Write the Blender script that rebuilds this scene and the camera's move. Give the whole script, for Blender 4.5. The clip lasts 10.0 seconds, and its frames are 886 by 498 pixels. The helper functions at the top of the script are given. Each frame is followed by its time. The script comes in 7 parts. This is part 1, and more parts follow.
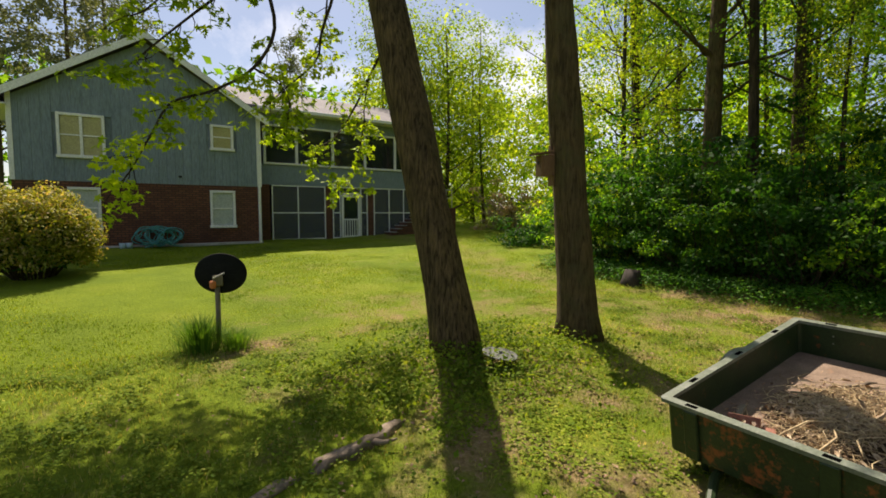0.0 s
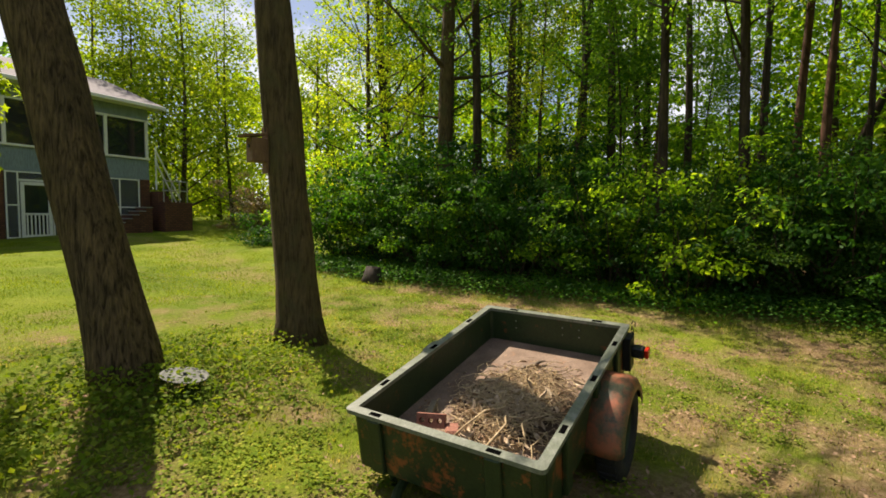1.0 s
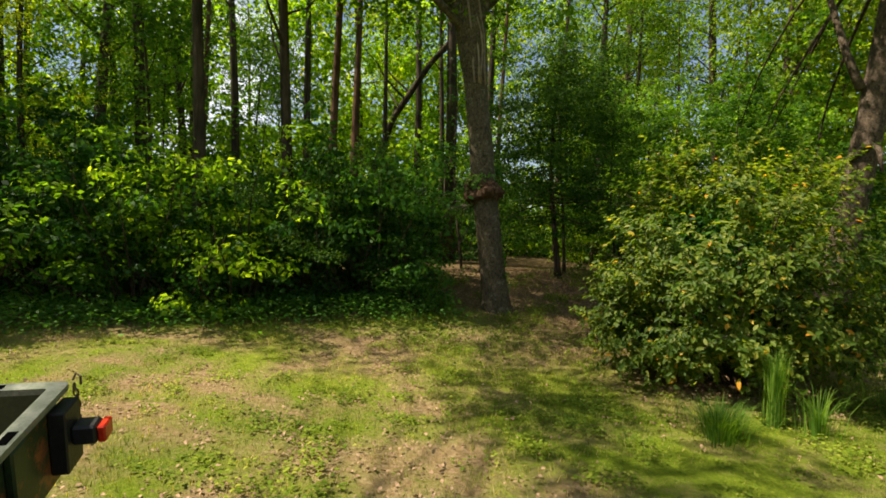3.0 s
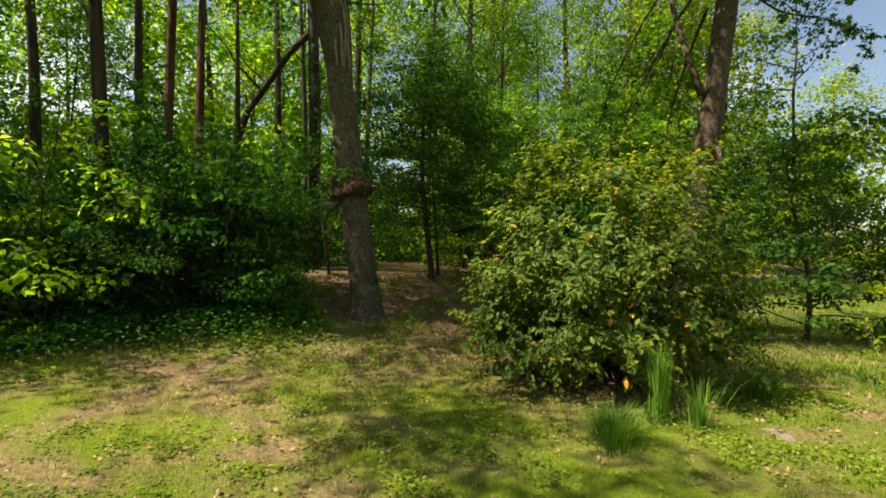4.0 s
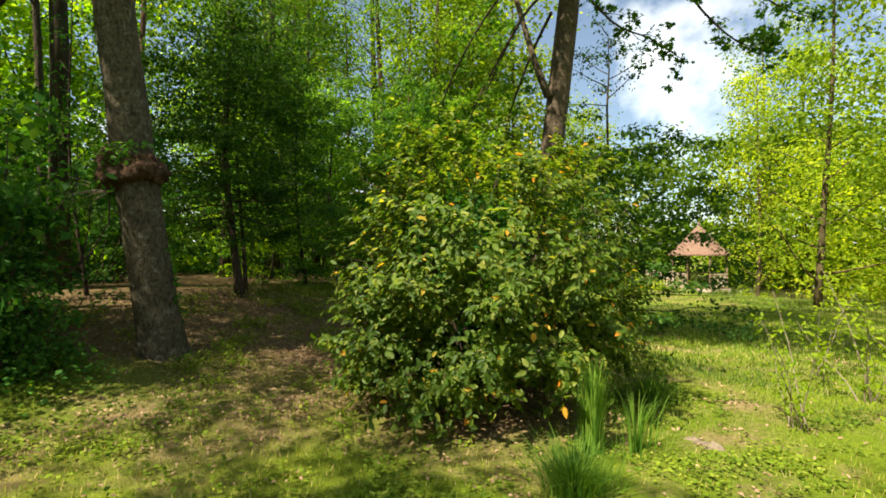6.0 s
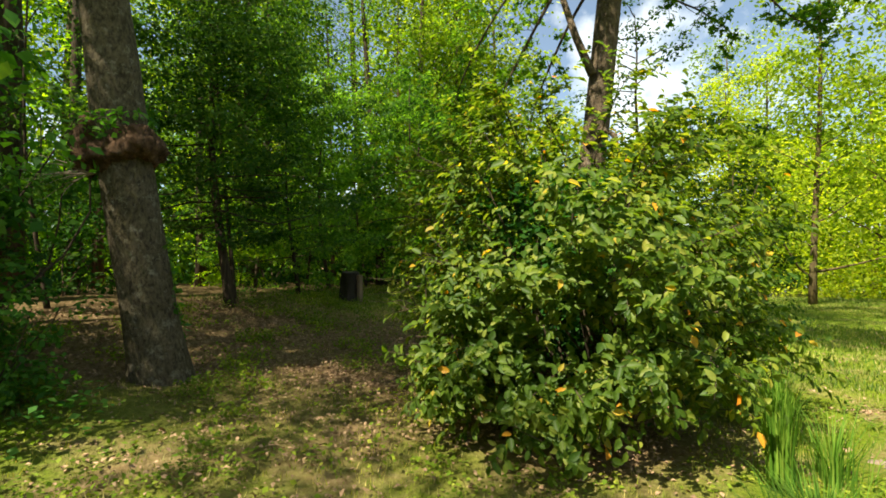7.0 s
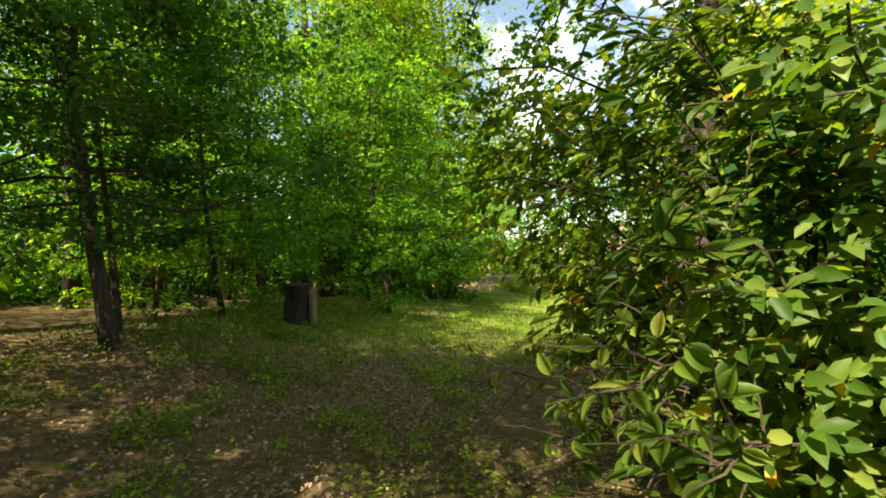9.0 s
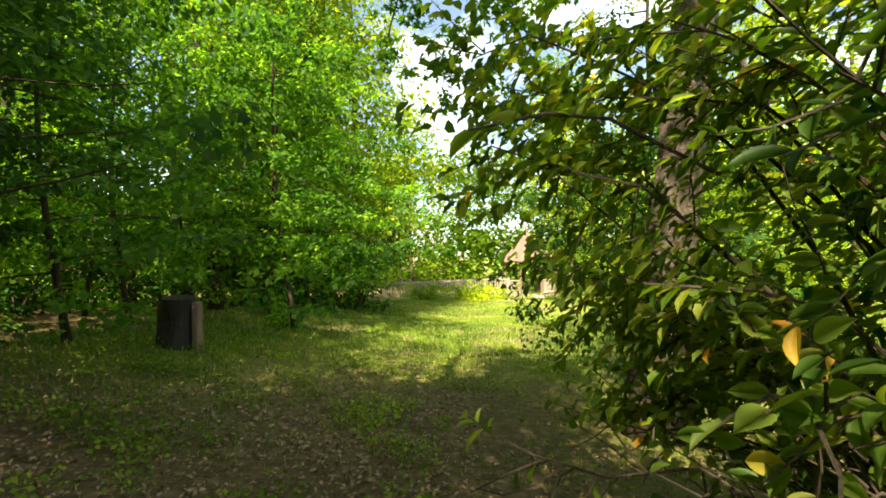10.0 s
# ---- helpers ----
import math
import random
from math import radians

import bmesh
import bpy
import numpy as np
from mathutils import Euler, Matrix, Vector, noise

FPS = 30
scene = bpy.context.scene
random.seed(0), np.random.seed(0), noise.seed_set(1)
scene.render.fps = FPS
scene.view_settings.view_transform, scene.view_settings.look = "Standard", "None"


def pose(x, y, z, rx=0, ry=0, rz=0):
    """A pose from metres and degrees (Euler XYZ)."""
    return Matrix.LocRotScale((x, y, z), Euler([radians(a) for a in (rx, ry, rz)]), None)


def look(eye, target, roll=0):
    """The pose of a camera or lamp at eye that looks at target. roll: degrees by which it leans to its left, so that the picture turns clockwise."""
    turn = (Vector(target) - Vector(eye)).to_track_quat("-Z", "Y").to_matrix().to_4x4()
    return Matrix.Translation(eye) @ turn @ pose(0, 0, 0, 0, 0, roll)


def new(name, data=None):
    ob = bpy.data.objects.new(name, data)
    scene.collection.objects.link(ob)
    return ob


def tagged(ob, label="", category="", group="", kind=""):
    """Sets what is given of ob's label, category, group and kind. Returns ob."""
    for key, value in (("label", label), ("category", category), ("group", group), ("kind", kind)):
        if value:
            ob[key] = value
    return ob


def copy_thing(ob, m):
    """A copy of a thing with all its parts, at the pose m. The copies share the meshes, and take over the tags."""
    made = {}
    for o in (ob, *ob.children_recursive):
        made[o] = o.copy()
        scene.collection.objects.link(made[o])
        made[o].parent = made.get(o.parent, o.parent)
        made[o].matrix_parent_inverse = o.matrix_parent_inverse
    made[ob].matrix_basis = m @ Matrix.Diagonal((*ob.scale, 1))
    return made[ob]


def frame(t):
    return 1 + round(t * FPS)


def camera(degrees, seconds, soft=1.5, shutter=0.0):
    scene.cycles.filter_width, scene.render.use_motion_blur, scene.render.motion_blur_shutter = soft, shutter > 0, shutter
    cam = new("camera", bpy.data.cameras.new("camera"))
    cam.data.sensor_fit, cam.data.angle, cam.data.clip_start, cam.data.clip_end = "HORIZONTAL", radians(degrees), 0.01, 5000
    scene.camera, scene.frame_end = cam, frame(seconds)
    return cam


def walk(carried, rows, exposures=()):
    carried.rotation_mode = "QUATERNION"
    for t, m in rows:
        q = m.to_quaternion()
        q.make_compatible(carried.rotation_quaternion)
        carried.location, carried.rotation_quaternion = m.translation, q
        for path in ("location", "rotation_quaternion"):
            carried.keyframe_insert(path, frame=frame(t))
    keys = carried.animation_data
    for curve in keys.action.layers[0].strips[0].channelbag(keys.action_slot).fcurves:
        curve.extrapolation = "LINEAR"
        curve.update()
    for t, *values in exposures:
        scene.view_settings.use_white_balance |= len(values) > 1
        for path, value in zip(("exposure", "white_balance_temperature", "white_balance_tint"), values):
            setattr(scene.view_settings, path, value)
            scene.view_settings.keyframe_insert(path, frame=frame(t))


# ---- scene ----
cam = camera(84.9, 10.0, 1.7)
PATH = [
    (0, (-0.164, -0.33, 1.577), (1.001, 1.29, 1.433), -0.1),
    (0.5, (0.291, -0.336, 1.551), (1.793, 0.976, 1.405), 0.2),
    (1, (0.74, -0.375, 1.477), (2.514, 0.538, 1.34), 0.8),
    (1.5, (1.2, -0.462, 1.401), (3.135, 0.026, 1.279), 0.9),
    (2, (1.651, -0.534, 1.355), (3.648, -0.495, 1.246), 1.3),
    (2.5, (2.122, -0.611, 1.305), (4.084, -0.99, 1.216), 1.4),
    (3, (2.493, -0.702, 1.287), (4.357, -1.421, 1.213), 1.4),
    (4.5, (3.453, -1.226, 1.153), (4.913, -2.593, 1.128), -0.1),
    (5, (3.755, -1.298, 1.167), (5.028, -2.84, 1.142), -0.3),
    (5.5, (4.047, -1.36, 1.177), (5.162, -3.02, 1.148), -0.4),
    (6.8, (5.611, -1.561, 0.959), (6.453, -3.375, 1.001), -0.5),
    (7, (5.85, -1.721, 0.959), (6.689, -3.536, 0.996), -1.1),
    (7.5, (6.462, -2.15, 0.971), (7.234, -3.995, 1.014), -1.1),
    (8, (6.989, -2.646, 0.999), (7.704, -4.513, 1.042), -1.3),
    (8.5, (7.476, -3.224, 1.038), (8.142, -5.11, 1.07), -2.2),
    (9, (7.87, -3.73, 1.039), (8.405, -5.657, 1.07), -2.0),
    (9.5, (8.21, -4.124, 1.091), (8.566, -6.092, 1.13), -0.6),
    (10, (8.406, -4.662, 1.062), (8.539, -6.657, 1.102), -1.8),
]
walk(cam, [(t, look(eye, target, roll)) for t, eye, target, roll in PATH], [(0.0, 0.72, 6900, 17), (1.5, 0.9, 7000, 18), (3.0, 1.05, 7000, 13), (5.0, 1.3, 6900, 8), (7.0, 1.55, 7100, 4), (8.5, 1.88, 7200, 3), (10.0, 2.2, 7100, 6)])

# ---- light ----
SUN_TO = Vector((0.191, 0.556, 0.809)).normalized()   # towards the sun
world = bpy.data.worlds.new("world")
scene.world = world
world.use_nodes = True
wn = world.node_tree
for n in list(wn.nodes):
    wn.nodes.remove(n)
w_out = wn.nodes.new("ShaderNodeOutputWorld")
w_bg = wn.nodes.new("ShaderNodeBackground")
w_sky = wn.nodes.new("ShaderNodeTexSky")
w_sky.sky_type = "NISHITA"
w_sky.sun_disc = False
w_sky.sun_elevation = math.asin(SUN_TO.z)
w_sky.sun_rotation = math.atan2(SUN_TO.x, SUN_TO.y)
w_sky.dust_density = 0.8
w_co = wn.nodes.new("ShaderNodeTexCoord")
w_noise = wn.nodes.new("ShaderNodeTexNoise")
w_noise.inputs["Scale"].default_value = 2.6
w_noise.inputs["Detail"].default_value = 7.0
w_noise.inputs["Roughness"].default_value = 0.58
w_ramp = wn.nodes.new("ShaderNodeValToRGB")
w_ramp.color_ramp.elements[0].position = 0.53
w_ramp.color_ramp.elements[0].color = (0.03, 0.03, 0.03, 1)
w_ramp.color_ramp.elements[1].position = 0.70
w_mix = wn.nodes.new("ShaderNodeMix")
w_mix.data_type = "RGBA"
w_mix.inputs["B"].default_value = (10.8, 11.1, 11.4, 1)
w_map = wn.nodes.new("ShaderNodeMapping")
w_map.inputs["Location"].default_value = (2.9, 1.3, 0.2)
wn.links.new(w_co.outputs["Generated"], w_map.inputs["Vector"])
wn.links.new(w_map.outputs["Vector"], w_noise.inputs["Vector"])
wn.links.new(w_noise.outputs["Fac"], w_ramp.inputs["Fac"])
wn.links.new(w_ramp.outputs["Color"], w_mix.inputs["Factor"])
wn.links.new(w_sky.outputs["Color"], w_mix.inputs["A"])
wn.links.new(w_mix.outputs["Result"], w_bg.inputs["Color"])
w_bg.inputs["Strength"].default_value = 0.07
wn.links.new(w_bg.outputs["Background"], w_out.inputs["Surface"])

sun_data = bpy.data.lights.new("sun", "SUN")
sun_data.energy = 5.0
sun_data.angle = radians(0.6)
sun_data.color = (1.0, 0.93, 0.78)
sun = new("sun", sun_data)
sun.matrix_world = look(tuple(SUN_TO * 60), (0, 0, 0))

# ---- materials ----


def shader(name):
    m = bpy.data.materials.new(name)
    m.use_nodes = True
    nt = m.node_tree
    return m, nt, nt.nodes["Principled BSDF"]


def ramp(nt, stops):
    r = nt.nodes.new("ShaderNodeValToRGB")
    while len(r.color_ramp.elements) < len(stops):
        r.color_ramp.elements.new(0.5)
    for e, (p, c) in zip(r.color_ramp.elements, stops):
        e.position, e.color = p, (*c, 1)
    return r


def noise_tex(nt, scale, detail=5.0, rough=0.6, stretch=None, dist=0.0):
    n = nt.nodes.new("ShaderNodeTexNoise")
    n.inputs["Scale"].default_value, n.inputs["Detail"].default_value = scale, detail
    n.inputs["Roughness"].default_value, n.inputs["Distortion"].default_value = rough, dist
    g = nt.nodes.new("ShaderNodeNewGeometry")
    if stretch:
        mp = nt.nodes.new("ShaderNodeMapping")
        mp.inputs["Scale"].default_value = stretch
        nt.links.new(g.outputs["Position"], mp.inputs["Vector"])
        nt.links.new(mp.outputs["Vector"], n.inputs["Vector"])
    else:
        nt.links.new(g.outputs["Position"], n.inputs["Vector"])
    return n


def mixc(nt, a, b, fac, mode="MIX"):
    m = nt.nodes.new("ShaderNodeMix")
    m.data_type, m.blend_type = "RGBA", mode
    for sock, val in (("Factor", fac), ("A", a), ("B", b)):
        if isinstance(val, (int, float)):
            m.inputs[sock].default_value = val
        elif isinstance(val, tuple):
            m.inputs[sock].default_value = (*val, 1)
        else:
            nt.links.new(val, m.inputs[sock])
    return m.outputs["Result"]


def bumped(nt, b, height, strength, distance=0.02):
    bp = nt.nodes.new("ShaderNodeBump")
    bp.inputs["Strength"].default_value, bp.inputs["Distance"].default_value = strength, distance
    nt.links.new(height, bp.inputs["Height"])
    nt.links.new(bp.outputs["Normal"], b.inputs["Normal"])


def surface(name, dark, light, scale=4.0, rough=0.7, metal=0.0, fine=60.0, bump=0.3, wear=None, wear_at=(0.62, 0.68), stretch=None, spec=0.4, vary=0.0):
    """Two-scale noise between two tones, fine grain, optional worn spots in a third tone."""
    m, nt, b = shader(name)
    n1 = noise_tex(nt, scale, 6, 0.65, stretch)
    r1 = ramp(nt, [(0.3, dark), (0.7, light)])
    nt.links.new(n1.outputs["Fac"], r1.inputs["Fac"])
    n2 = noise_tex(nt, fine, 4, 0.7, stretch)
    r2 = ramp(nt, [(0.25, (0.62, 0.62, 0.62)), (0.75, (1.3, 1.3, 1.3))])
    nt.links.new(n2.outputs["Fac"], r2.inputs["Fac"])
    col = mixc(nt, r1.outputs["Color"], r2.outputs["Color"], 1.0, "MULTIPLY")
    if wear:
        n3 = noise_tex(nt, scale * 2.3, 8, 0.7)
        r3 = ramp(nt, [(wear_at[0], (0, 0, 0)), (wear_at[1], (1, 1, 1))])
        nt.links.new(n3.outputs["Fac"], r3.inputs["Fac"])
        col = mixc(nt, col, wear, r3.outputs["Color"])
    if vary:
        oi = nt.nodes.new("ShaderNodeObjectInfo")
        rv = ramp(nt, [(0, (1 - vary,) * 3), (1, (1 + vary,) * 3)])
        nt.links.new(oi.outputs["Random"], rv.inputs["Fac"])
        col = mixc(nt, col, rv.outputs["Color"], 1.0, "MULTIPLY")
    nt.links.new(col, b.inputs["Base Color"])
    b.inputs["Roughness"].default_value, b.inputs["Metallic"].default_value = rough, metal
    b.inputs["Specular IOR Level"].default_value = spec
    if bump:
        bumped(nt, b, n2.outputs["Fac"], bump, 0.01)
    return m


def foliage(name, stops, through_leaf=0.45, rough=0.45, glow=1.6, spec=0.35, warm=1.1, tone=0.0):
    """Leaves: tone by leaf, part of the light passing through."""
    m, nt, b = shader(name)
    g = nt.nodes.new("ShaderNodeNewGeometry")
    r = ramp(nt, stops)
    nt.links.new(g.outputs["Random Per Island"], r.inputs["Fac"])
    n1 = noise_tex(nt, 0.7, 3, 0.5)
    r2 = ramp(nt, [(0.3, (0.55, 0.64, 0.66)), (0.7, (1.5, 1.36, 1.15))])
    nt.links.new(n1.outputs["Fac"], r2.inputs["Fac"])
    col = mixc(nt, r.outputs["Color"], r2.outputs["Color"], 1.0, "MULTIPLY")
    oi = nt.nodes.new("ShaderNodeObjectInfo")
    r3 = ramp(nt, [(0, (0.5, 0.6, 0.64)), (0.5, (0.95, 0.98, 0.95)), (1, (1.6, 1.42, 1.15))])
    nt.links.new(oi.outputs["Random"], r3.inputs["Fac"])
    col = mixc(nt, col, r3.outputs["Color"], tone, "MULTIPLY")
    nt.links.new(col, b.inputs["Base Color"])
    b.inputs["Roughness"].default_value = rough
    b.inputs["Specular IOR Level"].default_value = spec
    tr = nt.nodes.new("ShaderNodeBsdfTranslucent")
    bright = mixc(nt, col, (glow * warm, glow, glow * 0.3), 1.0, "MULTIPLY")
    nt.links.new(bright, tr.inputs["Color"])
    mx = nt.nodes.new("ShaderNodeMixShader")
    mx.inputs["Fac"].default_value = through_leaf
    nt.links.new(b.outputs["BSDF"], mx.inputs[1])
    nt.links.new(tr.outputs["BSDF"], mx.inputs[2])
    nt.links.new(mx.outputs["Shader"], nt.nodes["Material Output"].inputs["Surface"])
    return m


def bark(name, dark, light, lines=14.0, bump=0.9, moss=None):
    m, nt, b = shader(name)
    n1 = noise_tex(nt, lines, 6, 0.6, (1, 1, 0.14), 0.6)
    n2 = noise_tex(nt, 3.0, 5, 0.6)
    r1 = ramp(nt, [(0.32, dark), (0.62, light)])
    nt.links.new(n1.outputs["Fac"], r1.inputs["Fac"])
    r2 = ramp(nt, [(0.3, (0.7, 0.7, 0.7)), (0.7, (1.25, 1.2, 1.15))])
    nt.links.new(n2.outputs["Fac"], r2.inputs["Fac"])
    col = mixc(nt, r1.outputs["Color"], r2.outputs["Color"], 1.0, "MULTIPLY")
    if moss:
        n3 = noise_tex(nt, 2.2, 7, 0.7)
        r3 = ramp(nt, [(0.5, (0, 0, 0)), (0.66, (0.8, 0.8, 0.8))])
        nt.links.new(n3.outputs["Fac"], r3.inputs["Fac"])
        col = mixc(nt, col, moss, r3.outputs["Color"])
    nt.links.new(col, b.inputs["Base Color"])
    b.inputs["Roughness"].default_value = 0.9
    b.inputs["Specular IOR Level"].default_value = 0.2
    bumped(nt, b, n1.outputs["Fac"], bump, 0.05)
    return m


def mottled_bark(name, dark, light, pale):
    """Plated grey bark: small uneven plates, blotches and pale lichen."""
    m, nt, b = shader(name)
    n1 = noise_tex(nt, 34, 8, 0.7, (1, 1, 0.55), 0.4)
    n2 = noise_tex(nt, 5.0, 6, 0.65, (1, 1, 1.6))
    r1 = ramp(nt, [(0.36, dark), (0.60, light)])
    nt.links.new(n1.outputs["Fac"], r1.inputs["Fac"])
    r2 = ramp(nt, [(0.3, (0.6, 0.58, 0.52)), (0.7, (1.2, 1.2, 1.15))])
    nt.links.new(n2.outputs["Fac"], r2.inputs["Fac"])
    col = mixc(nt, r1.outputs["Color"], r2.outputs["Color"], 1.0, "MULTIPLY")
    n3 = noise_tex(nt, 13, 9, 0.75)
    r3 = ramp(nt, [(0.54, (0, 0, 0)), (0.66, (0.75, 0.75, 0.75))])
    nt.links.new(n3.outputs["Fac"], r3.inputs["Fac"])
    nt.links.new(mixc(nt, col, pale, r3.outputs["Color"]), b.inputs["Base Color"])
    b.inputs["Roughness"].default_value = 0.9
    b.inputs["Specular IOR Level"].default_value = 0.2
    bumped(nt, b, n1.outputs["Fac"], 0.9, 0.04)
    return m


def pane_glass(name, tint, rough=0.03, alpha=1.0):
    m, nt, b = shader(name)
    b.inputs["Base Color"].default_value = (*tint, 1)
    b.inputs["Roughness"].default_value = rough
    b.inputs["Specular IOR Level"].default_value = 0.8
    b.inputs["Alpha"].default_value = alpha
    return m


M_GRASS = foliage("grass_blade", [(0, (0.075, 0.13, 0.016)), (0.35, (0.17, 0.225, 0.03)), (0.62, (0.27, 0.29, 0.06)), (1, (0.52, 0.43, 0.23))], 0.45, 0.75, 1.2, 0.08, 1.08)
M_LAWN = foliage("lawn_blade", [(0, (0.12, 0.195, 0.014)), (0.45, (0.175, 0.255, 0.016)), (0.85, (0.24, 0.305, 0.024)), (1, (0.34, 0.33, 0.08))], 0.45, 0.75, 1.2, 0.08, 1.0)
M_MEADOW = foliage("meadow_blade", [(0, (0.05, 0.12, 0.018)), (0.45, (0.13, 0.21, 0.035)), (0.75, (0.23, 0.28, 0.07)), (1, (0.42, 0.37, 0.19))], 0.45, 0.75, 1.2, 0.08, 1.0)
M_WEED = foliage("weed_leaf", [(0, (0.085, 0.15, 0.018)), (0.5, (0.155, 0.235, 0.026)), (0.85, (0.23, 0.295, 0.04)), (1, (0.32, 0.34, 0.07))], 0.42, 0.7, 1.25, 0.06, 1.0)
M_TUFT = foliage("tuft_blade", [(0, (0.05, 0.13, 0.02)), (0.6, (0.095, 0.20, 0.03)), (1, (0.17, 0.27, 0.05))], 0.45, 0.6, 1.4, 0.08, 1.0)
M_LITTER = surface("dead_leaf", (0.15, 0.08, 0.045), (0.45, 0.30, 0.18), 30.0, 0.85, 0, 40, 0.2)
M_WOODS = foliage("woods_leaf", [(0, (0.065, 0.15, 0.014)), (0.5, (0.105, 0.205, 0.02)), (0.85, (0.16, 0.26, 0.028)), (1, (0.23, 0.32, 0.04))], 0.64, 0.7, 1.9, 0.05, 0.98, 1.0)
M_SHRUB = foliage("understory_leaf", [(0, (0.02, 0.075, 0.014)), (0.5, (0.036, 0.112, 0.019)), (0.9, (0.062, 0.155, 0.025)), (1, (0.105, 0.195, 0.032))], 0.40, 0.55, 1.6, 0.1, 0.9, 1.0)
M_CANOPY = foliage("canopy_leaf", [(0, (0.038, 0.11, 0.016)), (0.5, (0.068, 0.162, 0.022)), (0.85, (0.11, 0.21, 0.029)), (1, (0.17, 0.265, 0.04))], 0.5, 0.6, 1.7, 0.08, 0.98, 1.0)
M_DOGWOOD = foliage("dogwood_leaf", [(0, (0.06, 0.145, 0.024)), (0.5, (0.10, 0.205, 0.034)), (0.85, (0.15, 0.265, 0.045)), (1, (0.21, 0.315, 0.06))], 0.58, 0.6, 1.9, 0.08, 0.96, 1.0)
M_BRIGHT = foliage("spring_leaf", [(0, (0.12, 0.205, 0.02)), (0.5, (0.20, 0.29, 0.03)), (1, (0.31, 0.37, 0.055))], 0.62, 0.7, 1.6, 0.04, 1.02, 1.0)
M_MAPLE = foliage("maple_leaf", [(0, (0.15, 0.24, 0.014)), (0.5, (0.21, 0.31, 0.02)), (1, (0.29, 0.37, 0.035))], 0.62, 0.5, 1.75, 0.15, 1.05)
# greyed and lightened needles: distance haze is put into the colour
M_PINE = foliage("hazed_pine_needle", [(0, (0.12, 0.145, 0.10)), (0.6, (0.18, 0.205, 0.14)), (1, (0.24, 0.255, 0.17))], 0.3, 0.7, 1.2, 0.1, 1.0)
M_CEDAR = foliage("cedar_leaf", [(0, (0.025, 0.075, 0.017)), (0.6, (0.045, 0.105, 0.022)), (1, (0.085, 0.15, 0.032))], 0.48, 0.6, 1.7, 0.08, 1.0)
M_BUSH = foliage("bush_leaf", [(0, (0.045, 0.095, 0.014)), (0.45, (0.085, 0.15, 0.02)), (0.8, (0.15, 0.21, 0.034)), (0.97, (0.265, 0.30, 0.065)), (0.98, (0.28, 0.29, 0.06)), (0.988, (0.60, 0.40, 0.05)), (1, (0.62, 0.24, 0.03))], 0.55, 0.48, 1.6, 0.22, 1.05)
M_HEDGE = foliage("hedge_leaf", [(0, (0.15, 0.18, 0.03)), (0.5, (0.25, 0.265, 0.05)), (0.8, (0.34, 0.31, 0.10)), (1, (0.46, 0.33, 0.22))], 0.45, 0.6, 1.3, 0.15, 1.05)
M_BLOSSOM = foliage("blossom", [(0, (0.3, 0.22, 0.17)), (0.5, (0.42, 0.32, 0.26)), (1, (0.2, 0.22, 0.06))], 0.4, 0.6, 1.0)
M_IVY = foliage("ivy_leaf", [(0, (0.045, 0.15, 0.026)), (0.6, (0.09, 0.235, 0.04)), (1, (0.16, 0.30, 0.055))], 0.48, 0.5, 1.6, 0.2, 0.9)
M_BARK = bark("ridged_bark", (0.024, 0.016, 0.008), (0.165, 0.117, 0.06), 36, 1.0)
M_BARK2 = bark("olive_brown_bark", (0.042, 0.029, 0.014), (0.125, 0.092, 0.047), 30, 0.8, (0.09, 0.08, 0.036))
M_BARKD = bark("dark_bark", (0.022, 0.016, 0.011), (0.075, 0.055, 0.036), 12, 0.8)
M_BARKR = bark("pine_bark", (0.05, 0.026, 0.016), (0.14, 0.075, 0.045), 10, 0.8)
M_OAKBARK = mottled_bark("oak_bark", (0.04, 0.031, 0.021), (0.15, 0.122, 0.083), (0.27, 0.245, 0.19))
M_SHADEBARK = mottled_bark("shade_tree_bark", (0.05, 0.036, 0.026), (0.16, 0.118, 0.084), (0.24, 0.195, 0.155))
M_BURL = mottled_bark("burl_bark", (0.032, 0.018, 0.011), (0.125, 0.07, 0.042), (0.19, 0.12, 0.08))
M_TWIG = surface("twig", (0.14, 0.10, 0.07), (0.30, 0.24, 0.18), 9, 0.85)
M_STRAW = surface("straw", (0.24, 0.16, 0.08), (0.70, 0.54, 0.31), 22, 0.8)
M_PAINT = surface("olive_paint", (0.013, 0.028, 0.008), (0.026, 0.047, 0.015), 3.0, 0.5, 0, 45, 0.15, (0.16, 0.055, 0.018), (0.60, 0.70))
M_SKIN = surface("rust_streaked_olive", (0.014, 0.03, 0.009), (0.03, 0.05, 0.017), 3.0, 0.5, 0, 45, 0.15, (0.24, 0.075, 0.022), (0.51, 0.60))
M_RIM = surface("worn_olive_rim", (0.11, 0.13, 0.09), (0.19, 0.21, 0.165), 6.0, 0.42, 0, 60, 0.12, (0.26, 0.265, 0.23), (0.50, 0.72))
M_RUSTY = surface("rusted_paint", (0.055, 0.075, 0.035), (0.13, 0.10, 0.06), 3.0, 0.55, 0, 50, 0.15, (0.36, 0.115, 0.055), (0.44, 0.60))
M_BED = surface("rusted_bed", (0.14, 0.09, 0.06), (0.27, 0.19, 0.135), 5.0, 0.75, 0, 70, 0.2, (0.27, 0.14, 0.07), (0.58, 0.75))
M_RUBBER = surface("tyre_rubber", (0.012, 0.012, 0.012), (0.03, 0.028, 0.026), 8, 0.8, 0, 60, 0.3)
M_BLACK = surface("black_metal", (0.008, 0.008, 0.008), (0.02, 0.02, 0.02), 8, 0.5)
